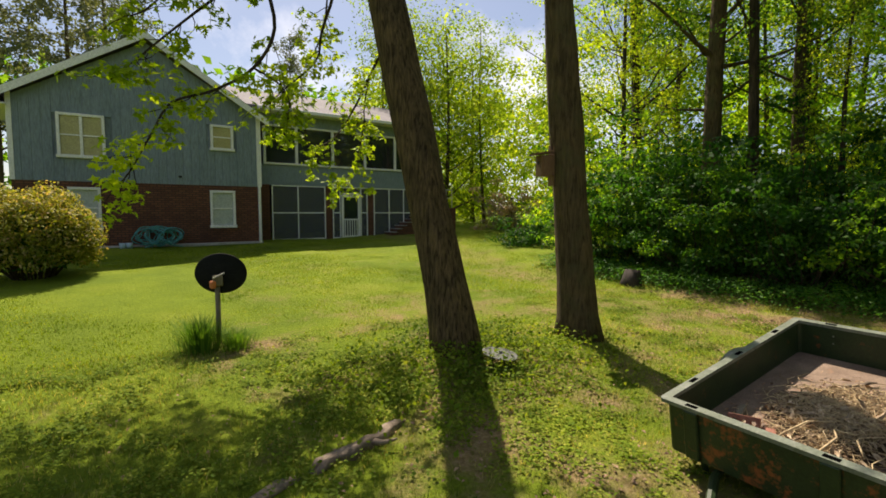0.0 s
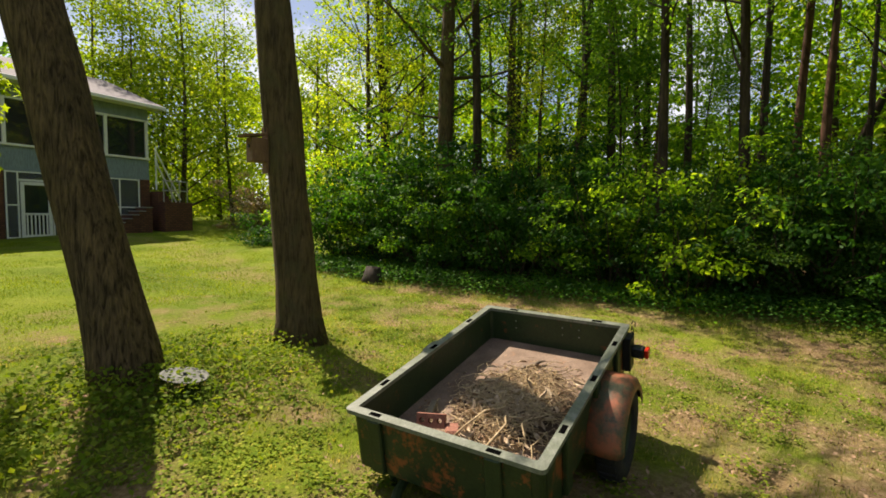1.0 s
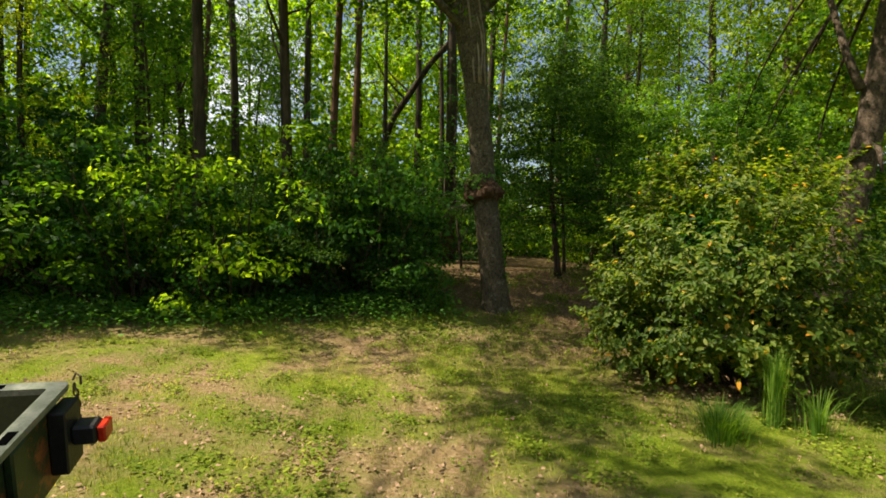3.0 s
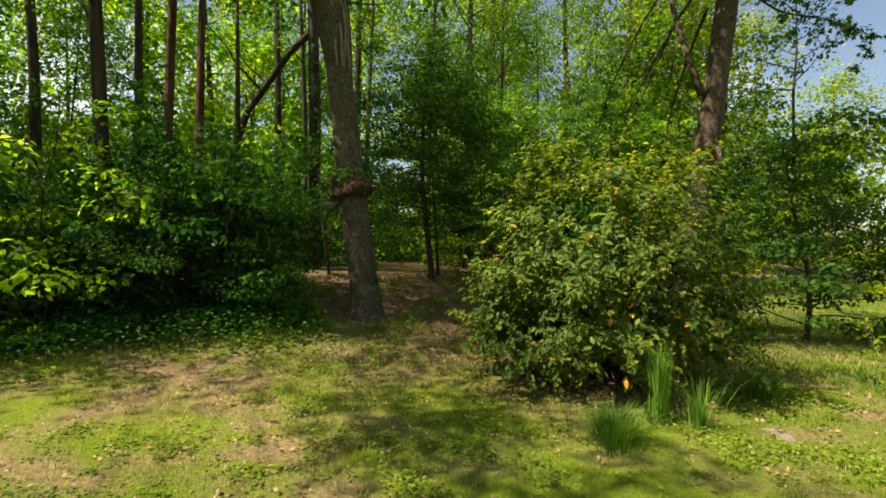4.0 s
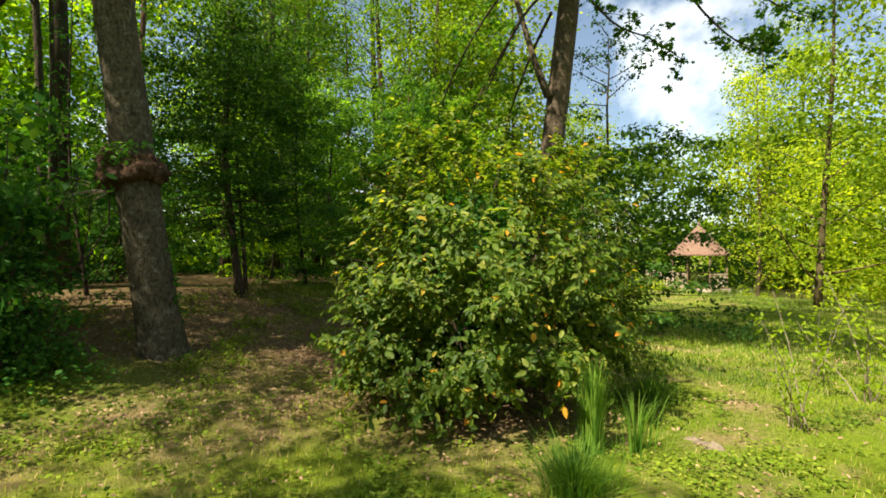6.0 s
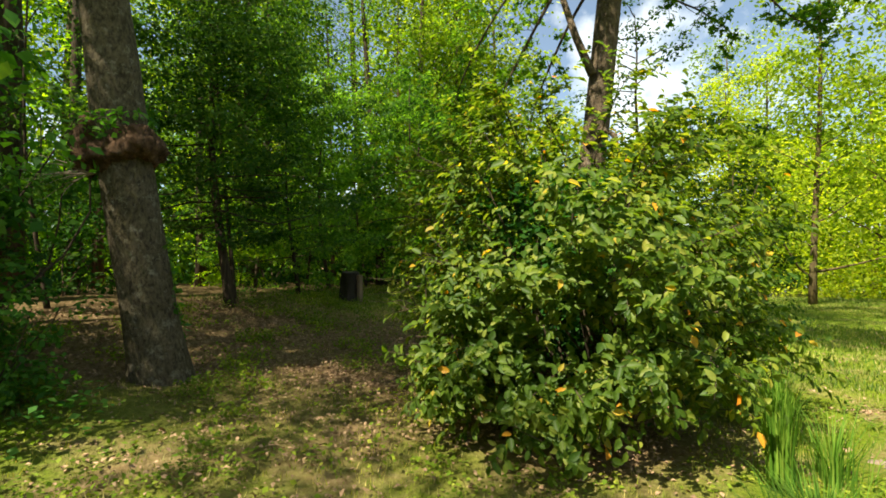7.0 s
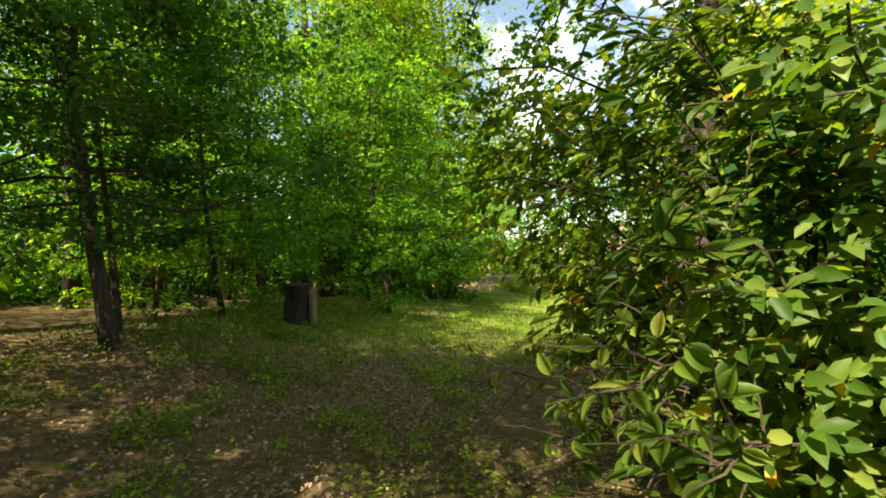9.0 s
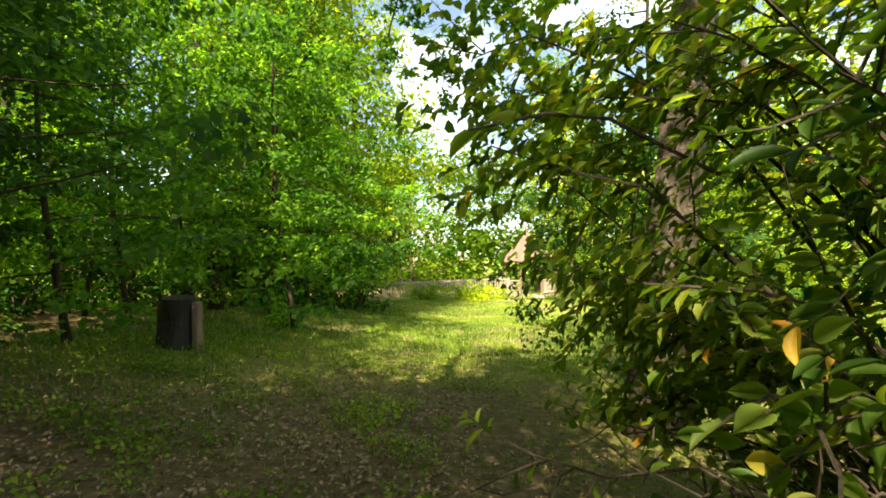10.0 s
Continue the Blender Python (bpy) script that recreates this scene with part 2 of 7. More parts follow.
M_STEEL = surface("rusty_chain", (0.06, 0.045, 0.035), (0.14, 0.10, 0.07), 20, 0.5, 0.6)
M_LENS = surface("red_lens", (0.45, 0.02, 0.008), (0.65, 0.05, 0.015), 10, 0.25, 0, 90, 0.05)
M_BRICKRED = surface("loose_brick", (0.22, 0.085, 0.055), (0.36, 0.16, 0.11), 18, 0.85, 0, 120, 0.4)
M_SIDING = surface("blue_grey_siding", (0.165, 0.212, 0.25), (0.195, 0.245, 0.285), 2.0, 0.65, 0, 30, 0.12, None, stretch=(1, 1, 0.15), vary=0.03)
M_TRIM = surface("white_trim", (0.68, 0.68, 0.66), (0.80, 0.80, 0.78), 3.0, 0.55, 0, 40, 0.06)
M_ROOF = surface("roof_shingle", (0.11, 0.098, 0.108), (0.18, 0.162, 0.176), 1.2, 0.85, 0, 25, 0.4)
M_BLIND = surface("window_blind", (0.36, 0.33, 0.15), (0.46, 0.42, 0.21), 3.0, 0.35, 0, 30, 0.02)
M_BLIND2 = surface("pale_blind", (0.38, 0.42, 0.40), (0.48, 0.52, 0.49), 3.0, 0.35, 0, 30, 0.02)
M_PANE = pane_glass("window_glass", (0.02, 0.024, 0.026))
M_SCREEN = pane_glass("insect_screen", (0.085, 0.095, 0.10), 0.75, 0.6)
# near-black tone that stands in for the shade inside the porch
M_DARK = surface("shade_dark_interior", (0.03, 0.03, 0.03), (0.06, 0.055, 0.05), 2.0, 0.9)
M_CONC = surface("concrete", (0.28, 0.27, 0.25), (0.42, 0.41, 0.38), 3.0, 0.85, 0, 50, 0.25)
M_HOSE = surface("green_hose", (0.03, 0.20, 0.20), (0.10, 0.36, 0.36), 9, 0.45)
M_DISH = surface("dark_dish", (0.006, 0.0065, 0.006), (0.014, 0.015, 0.013), 4, 0.85, spec=0.15)
M_POST = surface("weathered_post", (0.13, 0.11, 0.07), (0.24, 0.205, 0.14), 8, 0.8, stretch=(1, 1, 0.2))
M_ORANGE = surface("orange_plastic", (0.5, 0.13, 0.04), (0.62, 0.2, 0.07), 8, 0.5)
M_CEDARW = surface("weathered_cedar", (0.13, 0.085, 0.05), (0.22, 0.15, 0.10), 5, 0.8, 0, 40, 0.2, stretch=(1, 1, 0.3))
M_BOARD = surface("sunbleached_board", (0.30, 0.22, 0.16), (0.46, 0.37, 0.29), 3, 0.8, 0, 40, 0.2, vary=0.12)
M_SHAKE = surface("gazebo_shingle", (0.14, 0.075, 0.053), (0.22, 0.13, 0.095), 4, 0.85, 0, 30, 0.4)
M_STUMP = surface("charred_stump", (0.018, 0.013, 0.010), (0.05, 0.037, 0.028), 6, 0.9, 0, 30, 0.6, stretch=(1, 1, 0.2))
M_STUMPC = surface("cut_wood_face", (0.15, 0.09, 0.06), (0.26, 0.17, 0.12), 6, 0.8, 0, 30, 0.3, stretch=(1, 1, 0.2))
M_LID = surface("galvanised_lid", (0.075, 0.08, 0.07), (0.12, 0.125, 0.115), 5, 0.6, 0.2, 50, 0.1, (0.06, 0.05, 0.035), (0.6, 0.75))
M_LOG = surface("dead_log", (0.10, 0.072, 0.05), (0.28, 0.215, 0.155), 6, 0.85, 0, 40, 0.5)
M_BIRDBOX = surface("bird_box_wood", (0.12, 0.062, 0.03), (0.21, 0.12, 0.06), 10, 0.8, stretch=(1, 1, 0.2))
M_FLAKE = surface("pale_bark_flake", (0.30, 0.20, 0.12), (0.66, 0.53, 0.36), 12, 0.8)
# flat black without sheen, the shade inside the stake pockets as a colour
M_HOLE = pane_glass("pocket_shade", (0.003, 0.003, 0.003), 1.0)
M_HOLE.node_tree.nodes["Principled BSDF"].inputs["Specular IOR Level"].default_value = 0.0
M_SOIL = surface("dark_soil", (0.045, 0.028, 0.016), (0.16, 0.10, 0.055), 16, 0.9, 0, 70, 0.6)
M_BLUE = surface("blue_paint", (0.30, 0.42, 0.5), (0.4, 0.52, 0.6), 8, 0.5)


def brick_material():
    m, nt, b = shader("red_brickwork")
    g = nt.nodes.new("ShaderNodeNewGeometry")
    sep = nt.nodes.new("ShaderNodeSeparateXYZ")
    com = nt.nodes.new("ShaderNodeCombineXYZ")
    add = nt.nodes.new("ShaderNodeMath")
    nt.links.new(g.outputs["Position"], sep.inputs[0])
    nt.links.new(sep.outputs["X"], add.inputs[0])
    nt.links.new(sep.outputs["Y"], add.inputs[1])
    nt.links.new(add.outputs[0], com.inputs["X"])
    nt.links.new(sep.outputs["Z"], com.inputs["Y"])
    t = nt.nodes.new("ShaderNodeTexBrick")
    t.inputs["Color1"].default_value = (0.11, 0.038, 0.02, 1)
    t.inputs["Color2"].default_value = (0.175, 0.066, 0.035, 1)
    t.inputs["Mortar"].default_value = (0.055, 0.03, 0.02, 1)
    t.inputs["Scale"].default_value = 1.0
    t.inputs["Mortar Size"].default_value = 0.013
    t.inputs["Brick Width"].default_value = 0.215
    t.inputs["Row Height"].default_value = 0.076
    nt.links.new(com.outputs[0], t.inputs["Vector"])
    n2 = noise_tex(nt, 1.1, 5, 0.6)
    r2 = ramp(nt, [(0.3, (0.75, 0.75, 0.75)), (0.7, (1.2, 1.15, 1.1))])
    nt.links.new(n2.outputs["Fac"], r2.inputs["Fac"])
    nt.links.new(mixc(nt, t.outputs["Color"], r2.outputs["Color"], 1.0, "MULTIPLY"), b.inputs["Base Color"])
    b.inputs["Roughness"].default_value = 0.85
    inv = nt.nodes.new("ShaderNodeMath")
    inv.operation = "SUBTRACT"
    inv.inputs[0].default_value = 1.0
    nt.links.new(t.outputs["Fac"], inv.inputs[1])
    bumped(nt, b, inv.outputs[0], 0.8, 0.01)
    return m


M_BRICK = brick_material()


def ground_material():
    """Lawn, bare clay with leaf litter where 'bare' is high, woodland floor where 'litter' is high."""
    m, nt, b = shader("lawn_and_litter")
    a1 = nt.nodes.new("ShaderNodeAttribute")
    a1.attribute_name = "bare"
    a2 = nt.nodes.new("ShaderNodeAttribute")
    a2.attribute_name = "litter"
    n1 = noise_tex(nt, 0.35, 6, 0.6)
    grass = ramp(nt, [(0.3, (0.095, 0.15, 0.012)), (0.55, (0.165, 0.225, 0.016)), (0.75, (0.235, 0.265, 0.035))])
    nt.links.new(n1.outputs["Fac"], grass.inputs["Fac"])
    n2 = noise_tex(nt, 28, 6, 0.75)
    g2 = ramp(nt, [(0.25, (0.5, 0.55, 0.5)), (0.75, (1.45, 1.4, 1.3))])
    nt.links.new(n2.outputs["Fac"], g2.inputs["Fac"])
    gcol = mixc(nt, grass.outputs["Color"], g2.outputs["Color"], 1.0, "MULTIPLY")
    n3 = noise_tex(nt, 20, 7, 0.75)
    dirt = ramp(nt, [(0.25, (0.12, 0.068, 0.035)), (0.5, (0.29, 0.19, 0.10)), (0.72, (0.46, 0.34, 0.21))])
    nt.links.new(n3.outputs["Fac"], dirt.inputs["Fac"])
    n4 = noise_tex(nt, 9, 10, 0.85)
    sm = nt.nodes.new("ShaderNodeMath")
    sm.operation = "ADD"
    nt.links.new(a1.outputs["Fac"], sm.inputs[0])
    nt.links.new(n4.outputs["Fac"], sm.inputs[1])
    edge = ramp(nt, [(0.60, (0, 0, 0)), (1.0, (0.9, 0.9, 0.9))])
    nt.links.new(sm.outputs[0], edge.inputs["Fac"])
    c1 = mixc(nt, gcol, dirt.outputs["Color"], edge.outputs["Color"])
    n5 = noise_tex(nt, 14, 7, 0.75)
    floor = ramp(nt, [(0.25, (0.06, 0.036, 0.02)), (0.5, (0.15, 0.09, 0.05)), (0.75, (0.33, 0.22, 0.14))])
    nt.links.new(n5.outputs["Fac"], floor.inputs["Fac"])
    c2 = mixc(nt, c1, floor.outputs["Color"], a2.outputs["Fac"])
    nt.links.new(c2, b.inputs["Base Color"])
    b.inputs["Roughness"].default_value = 0.95
    b.inputs["Specular IOR Level"].default_value = 0.1
    bumped(nt, b, n2.outputs["Fac"], 0.9, 0.05)
    return m


M_GROUND = ground_material()


def water_material():
    m, nt, b = shader("pond_water")
    b.inputs["Base Color"].default_value = (0.06, 0.05, 0.025, 1)
    b.inputs["Roughness"].default_value = 0.06
    n = noise_tex(nt, 3.0, 4, 0.5)
    bumped(nt, b, n.outputs["Fac"], 0.15, 0.02)
    return m


M_WATER = water_material()

# ---- mesh tools ----
rng = np.random.default_rng(7)


class Buf:
    """Collects vertices and faces for one mesh."""

    def __init__(self):
        self.v, self.f = [], []

    def add(self, verts, faces):
        n = len(self.v)
        self.v += [tuple(p) for p in verts]
        self.f += [tuple(i + n for i in face) for face in faces]
        return self

    def box(self, x0, y0, z0, x1, y1, z1, ch=0.0, m=None):
        """An upright box between two corners, edges chamfered by ch."""
        c, h = Vector(((x0 + x1) / 2, (y0 + y1) / 2, (z0 + z1) / 2)), (abs(x1 - x0) / 2, abs(y1 - y0) / 2, abs(z1 - z0) / 2)
        ch = min(ch, *(0.45 * v for v in h))
        vs, fs = [], []
        if ch <= 0:
            for s in ((-1, -1, -1), (1, -1, -1), (1, 1, -1), (-1, 1, -1), (-1, -1, 1), (1, -1, 1), (1, 1, 1), (-1, 1, 1)):
                vs.append(c + Vector((s[0] * h[0], s[1] * h[1], s[2] * h[2])))
            fs = [(0, 3, 2, 1), (4, 5, 6, 7), (0, 1, 5, 4), (1, 2, 6, 5), (2, 3, 7, 6), (3, 0, 4, 7)]
        else:
            at = {}
            for s in [(a, b, d) for a in (-1, 1) for b in (-1, 1) for d in (-1, 1)]:
                for k in range(3):
                    p = [s[i] * (h[i] - (0 if i == k else ch)) for i in range(3)]
                    at[s, k] = len(vs)
                    vs.append(c + Vector(p))
            for k in range(3):
                i, j = [a for a in range(3) if a != k]
                for sg in (-1, 1):
                    ring = []
                    for a, b in ((-1, -1), (1, -1), (1, 1), (-1, 1)):
                        s = [0, 0, 0]
                        s[k], s[i], s[j] = sg, a, b
                        ring.append(at[tuple(s), k])
                    fs.append(tuple(ring))
            for k in range(3):
                i, j = [a for a in range(3) if a != k]
                for a in (-1, 1):
                    for b in (-1, 1):
                        s0, s1 = [0, 0, 0], [0, 0, 0]
                        s0[i], s0[j], s0[k] = a, b, -1
                        s1[i], s1[j], s1[k] = a, b, 1
                        s0, s1 = tuple(s0), tuple(s1)
                        fs.append((at[s0, i], at[s0, j], at[s1, j], at[s1, i]))
            for s in [(a, b, d) for a in (-1, 1) for b in (-1, 1) for d in (-1, 1)]:
                fs.append((at[s, 0], at[s, 1], at[s, 2]))
        if m is not None:
            vs = [m @ p for p in vs]
        return self.add(vs, fs)

    def tube(self, pts, radii, seg=8, cap=True, rough=0.0, seed=0):
        """A tapered tube along points."""
        pts = [Vector(p) for p in pts]
        if isinstance(radii, (int, float)):
            radii = [radii] * len(pts)
        vs, fs = [], []
        side = None
        for i, p in enumerate(pts):
            d = (pts[min(i + 1, len(pts) - 1)] - pts[max(i - 1, 0)]).normalized()
            if side is None:
                side = d.cross(Vector((0.3, 1, 0.1))).normalized()
            else:
                side = (side - d * side.dot(d)).normalized()
            other = d.cross(side)
            for k in range(seg):
                a = 2 * math.pi * k / seg
                r = radii[i]
                if rough:
                    r *= 1 + rough * noise.noise(Vector((math.cos(a) * 1.3 + seed, math.sin(a) * 1.3, p.z * 0.9 + i * 0.17)))
                vs.append(p + (side * math.cos(a) + other * math.sin(a)) * r)
        for i in range(len(pts) - 1):
            for k in range(seg):
                k2 = (k + 1) % seg
                fs.append((i * seg + k, i * seg + k2, (i + 1) * seg + k2, (i + 1) * seg + k))
        if cap:
            fs.append(tuple(reversed(range(seg))))
            fs.append(tuple(range((len(pts) - 1) * seg, len(pts) * seg)))
        return self.add(vs, fs)

    def lathe(self, profile, seg=24, m=None):
        """Profile of (radius, height) turned round z."""
        vs, fs = [], []
        for r, z in profile:
            for k in range(seg):
                a = 2 * math.pi * k / seg
                vs.append(Vector((r * math.cos(a), r * math.sin(a), z)))
        for i in range(len(profile) - 1):
            for k in range(seg):
                k2 = (k + 1) % seg
                fs.append((i * seg + k, i * seg + k2, (i + 1) * seg + k2, (i + 1) * seg + k))
        if m is not None:
            vs = [m @ p for p in vs]
        return self.add(vs, fs)

    def prism(self, outline, d, m=None):
        """An outline in x and z, pushed along y by d."""
        n = len(outline)
        vs = [Vector((x, 0, z)) for x, z in outline] + [Vector((x, d, z)) for x, z in outline]
        fs = [tuple(range(n)), tuple(reversed(range(n, 2 * n)))]
        fs += [(i, i + n, (i + 1) % n + n, (i + 1) % n) for i in range(n)]
        if m is not None:
            vs = [m @ p for p in vs]
        return self.add(vs, fs)

    def mesh(self, name, smooth=False):
        me = bpy.data.meshes.new(name)
        me.from_pydata([tuple(p) for p in self.v], [], self.f)
        bm = bmesh.new()
        bm.from_mesh(me)
        bmesh.ops.recalc_face_normals(bm, faces=bm.faces)
        bm.to_mesh(me)
        bm.free()
        if smooth:
            me.shade_smooth()
        return me


def quads_mesh(name, verts, faces, smooth=True):
    """A mesh from arrays of vertices and of equal-sided faces."""
    me = bpy.data.meshes.new(name)
    nv, (nf, k) = len(verts), faces.shape
    me.vertices.add(nv)
    me.vertices.foreach_set("co", np.ascontiguousarray(verts, np.float32).ravel())
    me.loops.add(nf * k)
    me.loops.foreach_set("vertex_index", np.ascontiguousarray(faces, np.int32).ravel())
    me.polygons.add(nf)
    me.polygons.foreach_set("loop_start", np.arange(0, nf * k, k, dtype=np.int32))
    me.polygons.foreach_set("loop_total", np.full(nf, k, np.int32))
    if smooth:
        me.polygons.foreach_set("use_smooth", np.ones(nf, bool))
    me.update(calc_edges=True)
    return me


def unit(a):
    return a / np.maximum(np.linalg.norm(a, axis=-1, keepdims=True), 1e-9)


def leaf_mesh(name, at, size, flat=0.6, wide=0.55, fold=0.12, along=None, spread=0.35, full=False, out=None, fine=False):
    """Leaves round the points: each a folded blade; full ones have a rounded outline and a raised midrib."""
    n = len(at)
    nrm = unit(rng.normal(size=(n, 3)) * (1.0 if out is None else 0.45) + np.array([0, 0, flat * 2.2]) * (1 if out is None else 0.4) + (0 if out is None else out))
    if along is None:
        tan = rng.normal(size=(n, 3))
    else:
        tan = along + rng.normal(size=(n, 3)) * 0.5
    tan = unit(tan - nrm * (tan * nrm).sum(1, keepdims=True))
    sid = np.cross(nrm, tan)
    s = (size * rng.uniform(1 - spread, 1 + spread, n))[:, None]
    if not full:
        vs = np.stack([at, at + tan * s * 0.45 + sid * s * wide * 0.5 + nrm * s * fold, at + tan * s, at + tan * s * 0.45 - sid * s * wide * 0.5 + nrm * s * fold], 1)
        return quads_mesh(name, vs.reshape(-1, 3), np.arange(4 * n).reshape(n, 4))
    if fine:
        ts = [0.0, 0.12, 0.28, 0.48, 0.68, 0.86, 1.0]
        half = [0.0, 0.30, 0.46, 0.50, 0.40, 0.20, 0.0]
        rows = [at + tan * s * a - nrm * s * (0.03 + 0.12 * a * a) for a in ts]
        for sg in (1, -1):
            rows += [at + tan * s * a + sid * s * wide * h * sg + nrm * s * (0.09 * math.sin(math.pi * a) - 0.12 * a * a) for a, h in zip(ts[1:6], half[1:6])]
        vs = np.stack(rows, 1).reshape(-1, 3)
        tri = []
        for o in (7, 12):
            tri += [[0, o, 1], [5, o + 4, 6]]
            for i in range(4):
                tri += [[1 + i, o + i, o + i + 1], [1 + i, o + i + 1, 2 + i]]
        return quads_mesh(name, vs, (np.arange(n)[:, None, None] * 17 + np.array(tri)[None]).reshape(-1, 3))
    rows = []
    for along_t, across, lift in ((0, 0, 0), (0.3, 0.46, 0.08), (0.68, 0.42, 0.06), (1.0, 0, -0.12), (0.68, -0.42, 0.06), (0.3, -0.46, 0.08), (0.34, 0, -0.03), (0.7, 0, -0.05)):
        rows.append(at + tan * s * along_t + sid * s * wide * across + nrm * s * lift * (fold / 0.12))
    vs = np.stack(rows, 1).reshape(-1, 3)
    tri = np.array([[0, 1, 6], [1, 2, 7], [1, 7, 6], [2, 3, 7], [0, 6, 5], [6, 7, 4], [6, 4, 5], [7, 3, 4]])
    return quads_mesh(name, vs, (np.arange(n)[:, None, None] * 8 + tri[None]).reshape(-1, 3))


def lobed_leaves(name, at, size, out):
    """Small five-lobed leaves, each a fan with a sunken middle."""
    n = len(at)
    nrm = unit(rng.normal(size=(n, 3)) * 0.5 + out)
    tan = rng.normal(size=(n, 3))
    tan = unit(tan - nrm * (tan * nrm).sum(1, keepdims=True))
    sid = np.cross(nrm, tan)
    s = (size * rng.uniform(0.6, 1.25, n))[:, None]
    rows = [at - nrm * s * 0.08]
    for k in range(10):
        a = 2 * math.pi * k / 10
        r = (0.58 if k % 2 == 0 else 0.30) * (0.55 if k == 5 else 1.0)
        rows.append(at + (tan * math.cos(a) + sid * math.sin(a)) * s * r + nrm * s * 0.05 * (1 if k % 2 else -1))
    fan = np.array([[0, 1 + k, 1 + (k + 1) % 10] for k in range(10)])
    return quads_mesh(name, np.stack(rows, 1).reshape(-1, 3), (np.arange(n)[:, None, None] * 11 + fan[None]).reshape(-1, 3))


def part(name, what, material, parent, label="", smooth=False, kind=""):
    me = what.mesh(name, smooth) if isinstance(what, Buf) else what
    me.materials.append(material)
    ob = new(name, me)
    ob.parent = parent
    return tagged(ob, label, kind=kind)


def thing(name, place, label, category, group="", kind=""):
    ob = new(name)
    ob.matrix_world = place if isinstance(place, Matrix) else pose(*place)
    ob.empty_display_size = 0.2
    return tagged(ob, label, category, group, kind)


def solo(name, what, material, label, category, group="", kind="", smooth=False, place=None):
    """A thing of one mesh."""
    me = what.mesh(name, smooth) if isinstance(what, Buf) else what
    me.materials.append(material)
    ob = new(name, me)
    if place is not None:
        ob.matrix_world = place
    return tagged(ob, label, category, group, kind)


# ---- ground ----
def gz(x, y):
    """Height of the ground: flat in the yard, rising to the house, falling to the pond, a mound at the two yard trees."""
    up = 0.047 * np.logaddexp(0, (y - 1.8) / 1.2) * 1.2
    up = np.where(y > 24, 0.047 * (24 - 1.8) + 0.02 * (y - 24), up)
    dn = -0.033 * np.logaddexp(0, (-8.0 - y) / 2.0) * 2.0
    dn = np.maximum(dn, -1.1)
    south = 1 / (1 + np.exp(np.clip((y + 2.0) / 0.8, -40, 40))) * np.clip((y + 22) / 7, 0, 1)
    wd = 0.04 * np.clip(x - 9.0, 0, 6.0) + south * (0.10 * np.clip(x - 9.0, 0, 4.0) + 0.12 * np.clip((x - 6.5) / 2, 0, 1))
    mound = 0.14 * np.exp(-((x - 3.7) ** 2 + (y - 4.4) ** 2) / 1.6)
    pond = -0.7 * np.clip(1 - np.hypot((x + 1.0) / 11.0, (y + 34.0) / 9.0), 0, 0.35) / 0.35
    return -0.33 + up + dn + wd + mound + pond


def zed(x, y):
    return float(gz(np.float64(x), np.float64(y)))


def patch(x, y, scale, seed):
    return np.array([noise.fractal(Vector((a * scale + seed, b * scale - seed, 0.3)), 1.0, 2.0, 4) for a, b in zip(np.ravel(x), np.ravel(y))]).reshape(np.shape(x))


def woods_edge(y):
    """The x at which the mown yard ends and the undergrowth begins."""
    return 9.9 + 0.5 * np.sin(y * 0.45 + 1.0) + np.clip(y - 4, 0, 20) * 0.16 - np.clip(-y - 4.0, 0, 3) * 0.75


def bare_at(x, y):
    p = patch(x, y, 0.55, 3.1) * 0.4 + patch(x, y, 2.1, 9.0) * 0.75
    near = np.clip(1.2 - np.hypot(x - 4.0, y - 0.5) / 7.5, 0, 1)
    dish_ring = 0.5 * np.exp(-(((x - 1.15) / 0.75) ** 2 + ((y - 6.1) / 0.5) ** 2) ** 2)
    track = np.exp(-((x - woods_edge(y) + 1.2) / 1.0) ** 2) * 0.35
    p = p * (1 - 0.65 * np.clip((y - 5.5) / 3.0, 0, 1))
    p = p - 0.5 * np.clip((2.2 - x) / 2.0, 0, 1) * np.clip((y - 1.0) / 2.0, 0, 1)
    return np.clip(0.07 + p * 0.56 + 0.24 * near + track * 0.45 + dish_ring, 0, 1)


def litter_at(x, y):
    w = np.clip((x - woods_edge(y)) / 1.2, 0, 1) * np.clip((10.5 - y) / 2, 0, 1)
    w = w * np.maximum(np.clip((y + 10.5) / 3, 0, 1), np.clip((x - 12.5) / 1.5, 0, 1))
    path = np.exp(-(((x - 9.0) / 2.4) ** 2 + ((y + 7.4) / 3.6) ** 2) ** 1.5)
    under = np.exp(-(((x - 6.7) / 1.3) ** 2 + ((y + 5.8) / 1.3) ** 2) ** 2)
    return np.clip(np.maximum.reduce([w * 0.9, path * 0.9, under]), 0, 1)


def spaced(lo, hi, step, far, k):
    mid = np.arange(lo, hi + 1e-6, step)
    out = [far * ((i + 1) / k) ** 3 for i in range(k)]
    return np.concatenate([[lo - step - v for v in reversed(out)], mid, [hi + step + v for v in out]])


